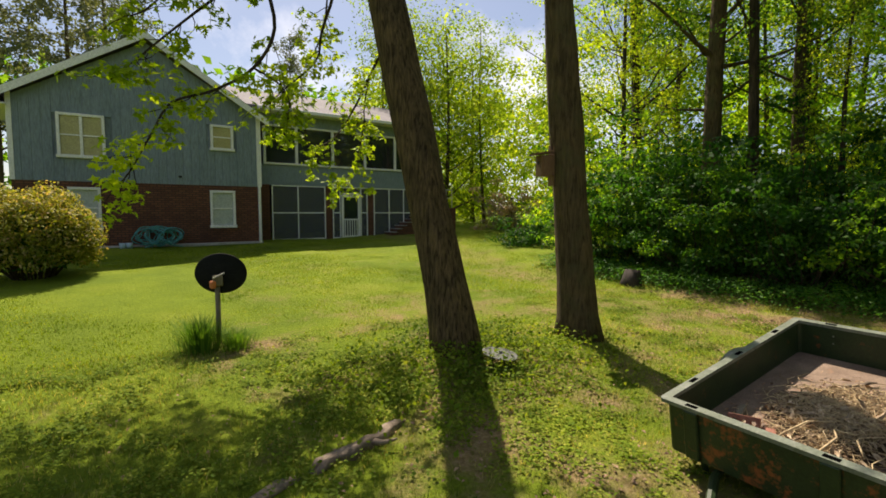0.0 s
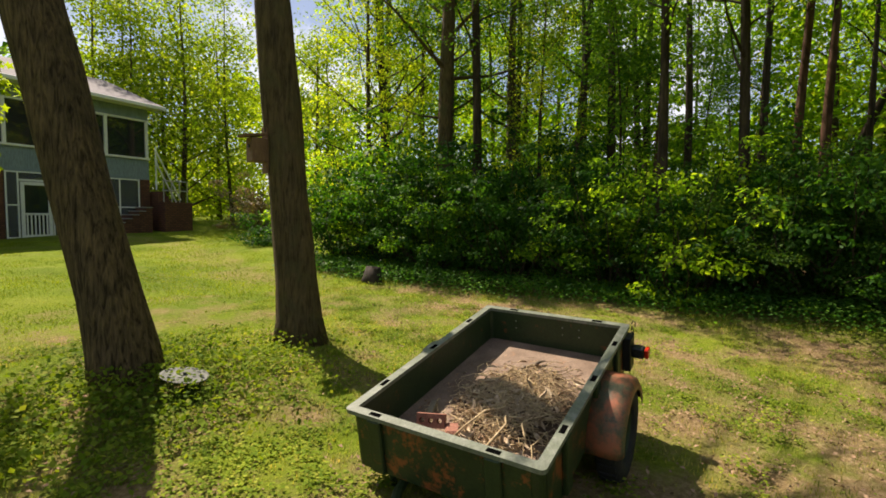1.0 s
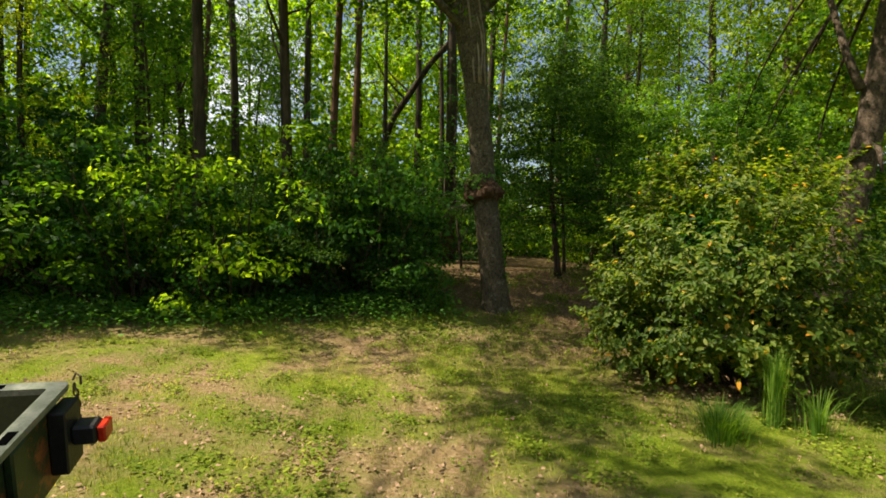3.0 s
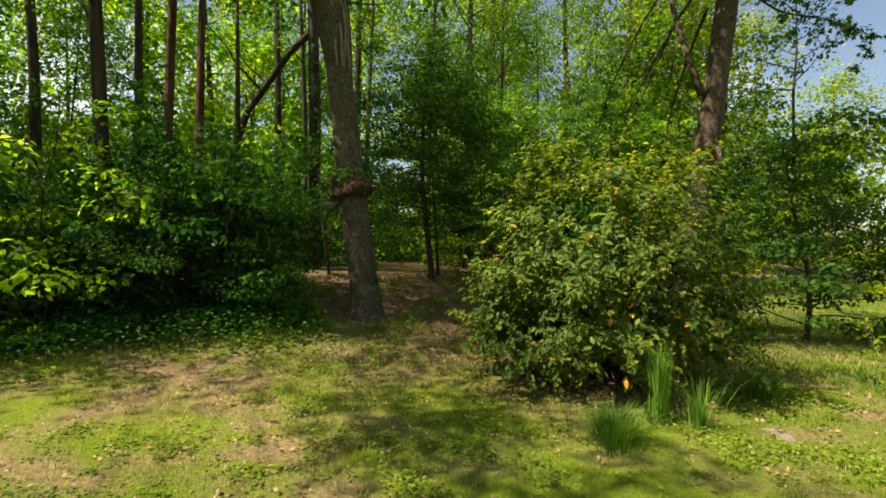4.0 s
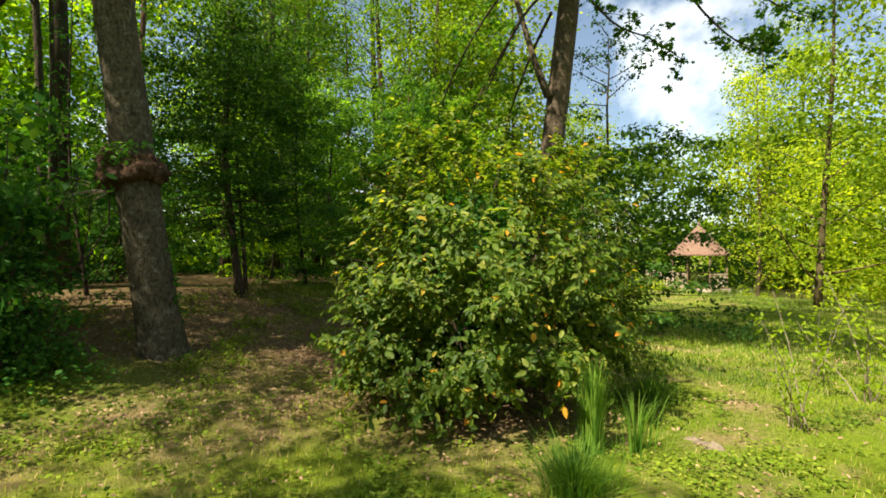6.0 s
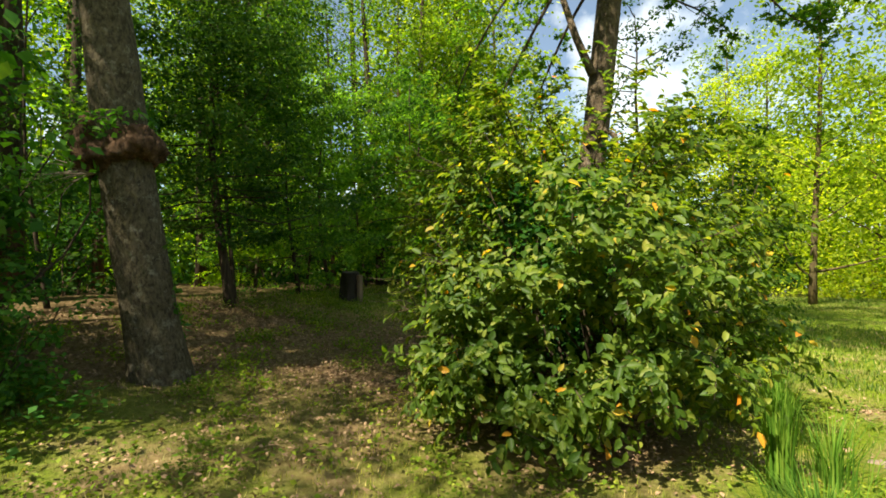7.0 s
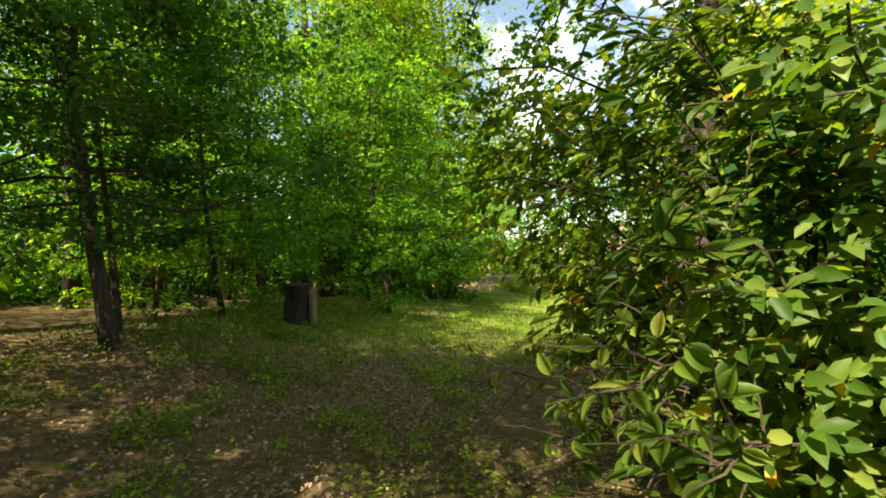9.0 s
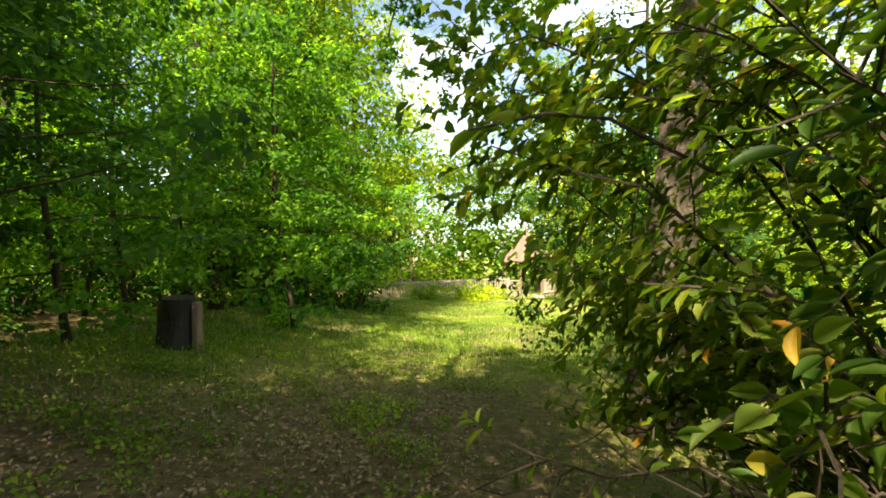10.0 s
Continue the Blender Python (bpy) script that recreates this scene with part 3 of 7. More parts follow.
def build_ground():
    xs, ys = spaced(-9, 21, 0.2, 600, 14), spaced(-31, 24, 0.22, 600, 14)
    gx, gy = np.meshgrid(xs, ys)
    rough = patch(gx, gy, 1.3, 5.0) * 0.022 + patch(gx, gy, 0.25, 2.0) * 0.05
    far = np.clip((np.hypot(gx - 5, gy) - 45) / 200, 0, 1)
    gzv = gz(gx, gy) + rough * (1 - far) + far * 1.5
    vs = np.stack([gx, gy, gzv], -1).reshape(-1, 3)
    nx, ny = len(xs), len(ys)
    i = (np.arange(ny - 1)[:, None] * nx + np.arange(nx - 1)[None]).ravel()
    me = quads_mesh("ground", vs, np.stack([i, i + 1, i + nx + 1, i + nx], 1))
    for key, vals in (("bare", bare_at(gx, gy)), ("litter", litter_at(gx, gy))):
        at = me.attributes.new(key, "FLOAT", "POINT")
        at.data.foreach_set("value", np.ascontiguousarray(vals, np.float32).ravel())
    return solo("ground", me, M_GROUND, "patchy mown lawn with bare clay and fallen leaves", "ground", kind="structure")


build_ground()
pond = Buf()
pond.lathe([(0.01, 0), (4, 0), (8.5, 0)], 40, pose(-1.0, -34.0, -1.42) @ Matrix.Diagonal((1.2, 1.0, 1, 1)))
solo("water", pond, M_WATER, "still brown pond water beside the gazebo", "water", kind="structure")

# ---- house ----
def window_unit(house, x0, x1, z0, z1, y, sashes=1, rail=True, blind=None):
    """A white-framed window in a wall facing -y, with blind and glass, in coordinates of the house."""
    win = thing("window", pose(0, 0, 0), "", "")
    win.parent = house
    fr = Buf()
    t, d = 0.085, 0.07
    fr.box(x0, y - d, z0, x0 + t, y + 0.05, z1, 0.008)
    fr.box(x1 - t, y - d, z0, x1, y + 0.05, z1, 0.008)
    fr.box(x0 + t, y - d, z1 - t, x1 - t, y + 0.05, z1, 0.008)
    fr.box(x0 - 0.03, y - d - 0.04, z0 - 0.04, x1 + 0.03, y + 0.05, z0 + t * 0.7, 0.01)
    part("window_frame", fr, M_TRIM, win)
    w = (x1 - x0 - 2 * t) / sashes
    for i in range(sashes):
        a = x0 + t + i * w
        sash = Buf()
        if i:
            sash.box(a - 0.04, y - d + 0.01, z0 + t * 0.7, a + 0.04, y + 0.04, z1 - t, 0.006)
        if rail:
            zm = (z0 + z1) / 2
            sash.box(a + 0.002, y - 0.035, zm - 0.022, a + w - 0.002, y + 0.03, zm + 0.022, 0.004)
        part("sash", sash, M_TRIM, win)
        pane = Buf().box(a + 0.003, y - 0.005, z0 + t * 0.7 + 0.003, a + w - 0.003, y + 0.003, z1 - t - 0.003)
        part("pane", pane, blind or M_BLIND, win, "glass with a drawn beige blind")
    return win


def build_house():
    g = 0.50
    house = thing("house", pose(0, 0, 0), "two-storey house, blue-grey vertical siding over red brick, light roof", "house")
    x0, x1, yf, yb, zb, ze, zr, xm = -2.1, 4.98, 18.8, 28.0, 2.68, 5.08, 7.28, 1.44
    wall = Buf()
    openings = [(-0.80, 0.05, 1.13, 2.445), (3.26, 4.115, 1.13, 2.445)]
    xs = sorted({x0, x1, *(o[0] for o in openings), *(o[1] for o in openings)})
    for a, b in zip(xs, xs[1:]):
        hole = [o for o in openings if o[0] <= a + 1e-6 and o[1] >= b - 1e-6]
        if hole:
            wall.box(a, yf, g - 0.4, b, yf + 0.2, hole[0][2])
            wall.box(a, yf, hole[0][3], b, yf + 0.2, zb)
        else:
            wall.box(a, yf, g - 0.4, b, yf + 0.2, zb)
    wall.box(x0, yf + 0.2, g - 0.4, x0 + 0.2, yb, zb)
    part("brick_wall", wall, M_BRICK, house, "red brick basement wall")
    part("footing", Buf().box(x0 - 0.04, yf - 0.05, g - 0.5, x1 + 0.1, yf + 0.12, g + 0.06, 0.02), M_CONC, house, "concrete footing strip")
    back = Buf().prism([(x0 + 0.03, zb), (x1 - 0.03, zb), (x1 - 0.03, ze + 0.1), (xm, zr - 0.02), (x0 + 0.03, ze - 0.05)], 0.12, pose(0, yf + 0.06, 0))
    back.box(x0, yf + 0.2, zb, x0 + 0.15, yb, ze)
    back.box(x0, yb, g - 0.4, 13.0, yb + 0.2, ze)
    part("wall", back, M_SIDING, house)
    # siding boards with open grooves, cut to the gable
    n = 28
    w = (x1 - x0) / n
    wins = [(-0.99, 0.24, 3.38, 4.72), (3.335, 4.105, 3.91, 4.79)]

    def top(x):
        return ze + (zr - ze) * (1 - abs(x - xm) / (xm - x0)) if x < xm else ze + 0.12 + (zr - ze - 0.12) * (1 - (x - xm) / (x1 - xm))

    for i in range(n):
        a, b = x0 + i * w + 0.003, x0 + (i + 1) * w - 0.003
        spans = [(zb - 0.06, None)]
        for wx0, wx1, wz0, wz1 in wins:
            if b > wx0 + 0.02 and a < wx1 - 0.02:
                spans = [(zb - 0.06, wz0 + 0.02), (wz1 - 0.02, None)]
        for lo, hi in spans:
            part("siding_board", Buf().prism([(a, lo), (b, lo), (b, hi or top(b) - 0.02), (a, hi or top(a) - 0.02)], 0.05, pose(0, yf - 0.012, 0)), M_SIDING, house)
    corner = Buf().box(x0 - 0.03, yf - 0.045, zb - 0.06, x0 + 0.10, yf + 0.05, ze + 0.1, 0.008)
    part("corner_board", corner, M_TRIM, house)
    part("corner_board", Buf().box(x1 - 0.06, yf - 0.045, zb - 0.06, x1 + 0.10, yf + 0.1, ze + 0.15, 0.008), M_TRIM, house)
    spout = Buf().box(x1 - 0.05, yf - 0.09, g, x1 + 0.05, yf - 0.02, zb - 0.02, 0.015)
    part("downspout", spout, M_TRIM, house)
    # gable roof with rake boards
    ov, th = 0.32, 0.16
    sl = (zr - ze) / (xm - x0)
    roof = Buf()
    for sgn, xe in ((-1, x0 - 0.42), (1, x1 + 0.30)):
        zl = zr + 0.10 - sl * abs(xe - xm)
        roof.prism([(xm, zr + 0.10), (xe, zl), (xe, zl + th * 0.7), (xm, zr + 0.10 + th)], yb - yf + 2 * ov, pose(0, yf - ov, 0))
    part("roof", roof, M_ROOF, house, "light grey shingle roof")
    for sgn, xe in ((-1, x0 - 0.45), (1, x1 + 0.33)):
        zl = zr + 0.06 - sl * abs(xe - xm)
        part("rake_board", Buf().prism([(xm, zr + 0.02), (xe, zl - 0.08), (xe, zl + 0.16), (xm, zr + 0.25)], 0.04, pose(0, yf - ov - 0.045, 0)), M_TRIM, house)
    zl = zr + 0.06 - sl * abs(x0 - 0.45 - xm)
    part("soffit", Buf().box(x0 - 0.45, yf - ov, zl - 0.10, x0 - 0.005, yf + 3, zl - 0.06), M_TRIM, house)
    part("fascia", Buf().box(x0 - 0.49, yf - ov, zl - 0.10, x0 - 0.452, yb, zl + 0.13, 0.006), M_TRIM, house)
    vent = Buf()
    for k in range(9):
        vent.box(1.37, yf - 0.04, 6.32 + k * 0.042, 1.76, yf - 0.014, 6.345 + k * 0.042)
    vent.box(1.34, yf - 0.05, 6.29, 1.37, yf - 0.013, 6.72)
    vent.box(1.76, yf - 0.05, 6.29, 1.79, yf - 0.013, 6.72)
    vent.box(1.34, yf - 0.05, 6.70, 1.79, yf - 0.013, 6.73)
    part("gable_vent", vent, M_SIDING, house, "slatted gable vent")
    window_unit(house, -0.99, 0.24, 3.38, 4.72, yf - 0.01, 2)
    window_unit(house, 3.335, 4.105, 3.91, 4.79, yf - 0.01)
    window_unit(house, -0.80, 0.05, 1.13, 2.445, yf + 0.02, blind=M_BLIND2)
    window_unit(house, 3.26, 4.115, 1.13, 2.445, yf + 0.02, blind=M_BLIND2)
    lampb = Buf().box(2.29, yf - 0.09, 2.86, 2.38, yf - 0.02, 2.92, 0.01)
    part("flood_light", lampb, M_BLACK, house)
    # porch wing: glazed gallery over a screened porch
    py, pe = 20.05, 13.3
    px0 = x1 + 0.1
    post = [(px0, 5.72), (8.13, 8.42), (10.18, 10.46), (12.9, 13.3)]
    for a, b in post:
        part("brick_pier", Buf().box(a, py - 0.06, g - 0.4, b, py + 0.3, 2.80, 0.01), M_BRICK, house, "red brick porch pier")
    part("spandrel", Buf().box(px0, py - 0.02, 2.84, pe, py + 0.18, 3.66), M_SIDING, house, "blue-grey panel between the storeys")
    part("beam", Buf().box(px0, py - 0.05, 2.78, pe, py + 0.22, 2.87, 0.01), M_SIDING, house)
    part("header", Buf().box(px0, py - 0.03, 5.22, pe, py + 0.2, 5.74), M_SIDING, house)
    part("wall_return", Buf().box(x1 - 0.12, yf + 0.21, g - 0.3, x1 + 0.09, py + 0.4, 5.6), M_SIDING, house)
    part("porch_end_wall", Buf().box(pe - 0.12, py + 0.2, g - 0.3, pe, yb, 5.6), M_SIDING, house)
    # back wall and ceiling carry the porch's shade in their colour
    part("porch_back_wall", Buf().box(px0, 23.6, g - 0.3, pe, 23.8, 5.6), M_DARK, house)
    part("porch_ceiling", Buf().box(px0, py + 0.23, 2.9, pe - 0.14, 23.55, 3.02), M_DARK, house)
    part("porch_slab", Buf().box(px0, py - 0.1, g - 0.5, pe, 23.6, g - 0.01, 0.01), M_CONC, house)
    cols = [5.56, 6.88, 8.49, 10.06, 11.64, 13.22]
    for c in cols:
        part("mullion", Buf().box(c - 0.055, py - 0.07, 3.68, c + 0.055, py + 0.03, 5.22, 0.008), M_TRIM, house)
    part("gallery_sill", Buf().box(cols[0] - 0.06, py - 0.10, 3.62, pe + 0.02, py + 0.03, 3.70, 0.01), M_TRIM, house)
    part("gallery_head", Buf().box(cols[0] - 0.06, py - 0.06, 5.17, pe + 0.02, py + 0.03, 5.25, 0.01), M_TRIM, house)
    for a, b in zip(cols, cols[1:]):
        part("gallery_pane", Buf().box(a + 0.06, py - 0.012, 3.71, b - 0.06, py - 0.004, 5.16), M_PANE, house, "dark reflecting gallery glass")
    # screens
    def screen(a, b, z0, z1, bars=(), rail=1.64):
        s = thing("screen_panel", pose(0, 0, 0), "", "")
        s.parent = house
        fr = Buf()
        t = 0.05
        for c in (a + t / 2, b - t / 2, *bars):
            fr.box(c - t / 2, py - 0.055, z0, c + t / 2, py - 0.01, z1, 0.006)
        cuts = sorted([a + t / 2, b - t / 2, *bars])
        for lo, hi in zip(cuts, cuts[1:]):
            for z in (z0 + t / 2, rail, z1 - t / 2):
                fr.box(lo + t / 2, py - 0.05, z - t / 2, hi - t / 2, py - 0.015, z + t / 2, 0.006)
        part("screen_frame", fr, M_TRIM, s)
        part("mesh_screen", Buf().box(a + 0.02, py - 0.034, z0 + 0.02, b - 0.02, py - 0.030, z1 - 0.02), M_SCREEN, s, "grey insect screen")

    screen(5.80, 8.12, 0.50, 2.79, (6.90,))
    screen(8.45, 8.83, 0.50, 2.79)
    screen(9.80, 10.16, 0.50, 2.79)
    screen(10.48, 12.88, 0.50, 2.79, (11.3, 12.1))
    part("transom_screen", Buf().box(8.86, py - 0.034, 2.54, 9.78, py - 0.03, 2.76), M_SCREEN, house)
    part("transom_bar", Buf().box(8.83, py - 0.06, 2.46, 9.80, py - 0.01, 2.53, 0.006), M_TRIM, house)
    part("transom_bar", Buf().box(8.83, py - 0.06, 2.74, 9.80, py - 0.01, 2.79, 0.006), M_TRIM, house)
    door = thing("screen_door", pose(0, 0, 0), "", "")
    door.parent = house
    fr = Buf()
    a, b, z0, z1 = 8.86, 9.77, 0.50, 2.44
    fr.box(a, py - 0.08, z0, a + 0.11, py - 0.035, z1, 0.008)
    fr.box(b - 0.11, py - 0.08, z0, b, py - 0.035, z1, 0.008)
    fr.box(a + 0.11, py - 0.08, z1 - 0.11, b - 0.11, py - 0.035, z1, 0.008)
    fr.box(a + 0.11, py - 0.08, z0, b - 0.11, py - 0.035, z0 + 0.12, 0.008)
    fr.box(a + 0.11, py - 0.08, 1.30, b - 0.11, py - 0.035, 1.37, 0.008)
    part("door_frame", fr, M_TRIM, door)
    for k in range(6):
        c = a + 0.11 + (b - a - 0.22) * (k + 0.5) / 6
        part("picket", Buf().box(c - 0.022, py - 0.075, z0 + 0.121, c + 0.022, py - 0.045, 1.299, 0.005), M_TRIM, door)
    part("mesh_screen", Buf().box(a + 0.112, py - 0.034, z0 + 0.122, b - 0.112, py - 0.03, z1 - 0.112), M_PANE, door, "dark door screen")
    # porch roof
    r = Buf()
    y0, ye2, z0, z1 = py - 0.55, 23.8, 5.74, 7.33
    me = [(y0, z0), (y0, z0 + 0.1), (ye2, z1 + 0.1), (ye2, z1)]
    vs = [Vector((px0 - 0.3, y, z)) for y, z in me] + [Vector((pe + 0.4, y, z)) for y, z in me]
    r.add(vs, [(0, 1, 2, 3), (7, 6, 5, 4), (0, 4, 5, 1), (1, 5, 6, 2), (2, 6, 7, 3), (3, 7, 4, 0)])
    part("porch_roof", r, M_ROOF, house, "pale shingled porch roof")
    part("gutter", Buf().box(px0 + 0.1, y0 - 0.1, z0 - 0.06, pe + 0.42, y0 - 0.003, z0 + 0.09, 0.02), M_TRIM, house, "white eaves gutter")
    part("porch_soffit", Buf().box(px0 + 0.1, y0, z0 - 0.05, pe + 0.4, py, z0 - 0.02), M_TRIM, house)
    # back side of the roof
    r2 = Buf()
    vs = [Vector((px0 - 0.3, 23.8, 7.43)), Vector((pe + 0.4, 23.8, 7.43)), Vector((pe + 0.4, 29, 5.5)), Vector((px0 - 0.3, 29, 5.5))]
    r2.add(vs + [v - Vector((0, 0, 0.1)) for v in vs], [(0, 1, 2, 3), (7, 6, 5, 4), (0, 4, 5, 1), (1, 5, 6, 2), (2, 6, 7, 3), (3, 7, 4, 0)])
    part("porch_roof_back", r2, M_ROOF, house)
    return house


build_house()

# brick steps at the porch end
steps = thing("outside_stair", pose(0, 0, 0), "red brick stair block with pale railings beside the porch", "stair")
zt = zed(14, 19.5)
for k in range(9):
    x = 14.75 - k * 0.13
    z = zt + (k + 1) * 0.18
    part("step", Buf().box(x - 0.13 - (0.2 if k == 8 else 0), 19.55, zt - 0.3, x, 20.75, z, 0.01), M_BRICK, steps)
part("stair_wall", Buf().box(13.36, 19.1, zt - 0.3, 14.6, 19.53, zt + 1.18, 0.01), M_BRICK, steps)
for z0 in (0.55, 0.95):
    part("rail", Buf().tube([(14.55, 19.3, zt + 1.12 + z0), (13.4, 19.3, zt + 1.12 + z0)], 0.025, 6), M_CONC, steps)
for k in range(4):
    part("rail_post", Buf().tube([(14.5 - k * 0.35, 19.3, zt + 1.17), (14.5 - k * 0.35, 19.3, zt + 2.08)], 0.022, 6), M_CONC, steps)
part("stair_rail", Buf().tube([(14.6, 19.9, zt + 1.3), (13.5, 19.9, zt + 3.4)], 0.03, 6), M_TRIM, steps)
part("stair_rail", Buf().tube([(14.6, 19.9, zt + 0.8), (13.5, 19.9, zt + 2.9)], 0.03, 6), M_TRIM, steps)
part("rail_post", Buf().tube([(13.52, 19.9, zt + 1.7), (13.52, 19.9, zt + 3.5)], 0.03, 6), M_TRIM, steps)
low = thing("porch_side_stair", pose(0, 0, 0), "small brick stair rising along the porch screen", "stair")
for k in range(7):
    x = 11.0 + k * 0.27
    part("step", Buf().box(x, 19.2, zed(11, 19.4) - 0.2, x + 0.27, 19.9, zed(11, 19.4) + 0.15 * (k + 1), 0.008), M_BRICK, low)
    part("nosing", Buf().box(x - 0.02, 19.16, zed(11, 19.4) + 0.15 * (k + 1) + 0.002, x + 0.27, 19.92, zed(11, 19.4) + 0.15 * (k + 1) + 0.03, 0.005), M_CONC, low)

# hose and pails at the wall
hose = thing("garden_hose", pose(1.65, 18.45, zed(1.65, 18.45)), "tangled coils of blue-green garden hose on a stand", "hose")
for k in range(15):
    pts = []
    cx, r0 = (-0.34, 0.30, -0.05)[k % 3] + rng.normal() * 0.05, rng.uniform(0.22, 0.34)
    tilt = rng.uniform(-0.6, 0.6)
    for i in range(25):
        a = 2 * math.pi * i / 24
        pts.append((cx + r0 * 1.15 * math.cos(a) + 0.06 * math.sin(3 * a + k), -0.22 + 0.03 * k + tilt * 0.3 * math.sin(a), max(0.02, 0.40 + r0 * (0.72 + 0.1 * (k % 4)) * math.sin(a) + 0.03 * math.sin(2 * a + k))))
    part("hose_coil", Buf().tube(pts, 0.019, 6), M_HOSE, hose, smooth=True)
for k in range(3):
    part("hose_loop", Buf().tube([(-0.5 + 0.1 * k, -0.2, 0.03), (-0.1, -0.3 - 0.05 * k, 0.25 + 0.1 * k), (0.3, -0.25, 0.1), (0.62, -0.2, 0.03)], 0.017, 6), M_HOSE, hose, smooth=True)
part("reel_post", Buf().box(-0.42, 0.02, 0, -0.3, 0.1, 0.72, 0.01), M_POST, hose)
for x in (0.56, 0.74):
    pail = Buf().lathe([(0.001, 0), (0.085, 0), (0.105, 0.2), (0.1, 0.2), (0.08, 0.02), (0.001, 0.02)], 16)
    ob = solo("pail", pail, M_BLUE, "small pale blue pail beside the brick wall", "bucket", "pails", smooth=True, place=pose(x, 18.45, zed(x, 18.45)))

# ---- trees ----
def limb_path(start, way, length, n=6, bend=0.25, rise=0.25):
    p, d = Vector(start), Vector(way).normalized()
    out = [p.copy()]
    for i in range(n):
        d = (d + Vector(rng.normal(size=3)) * bend * 0.5 + Vector((0, 0, rise * 0.3))).normalized()
        p = p + d * (length / n)
        out.append(p.copy())
    return out


def clumps(name, centres, per, radius, size, squash=0.75, flat=0.5, wide=0.6):
    """Leaf masses: leaves on the outer part of rounded clumps, facing outwards and up."""
    n = len(centres)
    c = np.repeat(np.asarray(centres, float), per, 0)
    d = unit(rng.normal(size=(n * per, 3)))
    r = np.repeat(radius * rng.uniform(0.6, 1.3, n), per)[:, None] * (0.35 + 0.75 * rng.uniform(0, 1, (n * per, 1)) ** 0.6)
    off = d * r
    off[:, 2] *= squash
    return leaf_mesh(name, c + off, size, flat, wide, 0.12, out=d * 0.9)


def clump_points(centres, per, radius, squash=0.7):
    c = np.repeat(np.asarray(centres, float), per, 0)
    off = rng.normal(size=(len(c), 3)) * radius
    off[:, 2] *= squash
    return c + off


def forest_tree(name, label, height, radius, bark_mat, leaf_mat, leaves, leaf, crown_from, spread, lean=(0, 0), limbs=14, group="woodland trees", seg=9, clump=0.42, hang=0.0, place=None, squash=0.45):
    t = thing(name, place or pose(0, 0, 0), label, "tree", group)
    pts, rad = [], []
    n = 9
    for i in range(n + 1):
        f = i / n
        pts.append(Vector((lean[0] * f + 0.12 * math.sin(f * 5 + height), lean[1] * f + 0.12 * math.cos(f * 4 + radius * 40) - 0.12, -0.3 + (height + 0.3) * f)))
        rad.append(radius * (1.35 if i == 0 else 1.0) * (1 - 0.82 * f))
    tb = Buf().tube(pts, rad, seg, rough=0.25, seed=height)
    ends = []
    for k in range(limbs):
        f = crown_from + (0.97 - crown_from) * (k + rng.uniform(0, 1)) / limbs
        i = min(int(f * n), n - 1)
        s = pts[i].lerp(pts[i + 1], f * n - i)
        a = k * 2.4 + rng.uniform(-0.5, 0.5)
        ln = spread * (1.1 - 0.65 * max(0, f - crown_from) / (1 - crown_from + 1e-6)) * rng.uniform(0.7, 1.15)
        path = limb_path(s, (math.cos(a), math.sin(a), 0.45 - hang), ln, 5, 0.3, 0.25 - hang)
        r0 = max(0.012, rad[i] * 0.32)
        part("limb", Buf().tube(path, [r0 * (1 - 0.85 * j / 5) for j in range(6)], 5, cap=False), bark_mat, t, smooth=True)
        for p in path[2:]:
            for _ in range(2):
                ends.append(tuple(p + Vector(rng.normal(size=3)) * 0.45))
    part("trunk", tb, bark_mat, t, smooth=True)
    per = max(1, leaves // len(ends))
    part("crown", clumps("crown", ends, per, clump, leaf, squash, 0.8), leaf_mat, t)
    return t


def shrub(name, label, height, width, leaf_mat, leaves, leaf, group="undergrowth", category="shrub", place=None, stems=14, flat=0.5, lift=0.0):
    t = thing(name, place or pose(0, 0, 0), label, category, group)
    sb = Buf()
    ends = []
    for k in range(stems):
        a = k * 2.4 + rng.uniform(-0.4, 0.4)
        out = rng.uniform(0.15, 1.0)
        path = limb_path((0.1 * math.cos(a), 0.1 * math.sin(a), -0.15), (out * math.cos(a), out * math.sin(a), 1.0), height * rng.uniform(0.75, 1.05) * (1.0 + 0.15 * out), 6, 0.25, -0.15)
        for j, p in enumerate(path):
            h = math.hypot(p.x, p.y)
            if h > width:
                p.x, p.y = p.x * width / h, p.y * width / h
            if j >= 1 and p.z > lift and (j > 3 or k % 2):
                for _ in range(1):
                    q = p + Vector(rng.normal(size=3)) * 0.26 * width
                    q.z = max(q.z, lift + 0.1)
                    ends.append(tuple(q))
        sb.tube(path, [0.012 * (1 - 0.8 * j / 6) + 0.003 for j in range(7)], 4, cap=False)
    part("stem", sb, M_BARKD, t, kind="stuff")
    per = max(1, leaves // len(ends))
    part("leaves", clumps("leaves", ends, per, 0.25 * width + 0.02, leaf, 0.42, 0.7), leaf_mat, t)
    return t


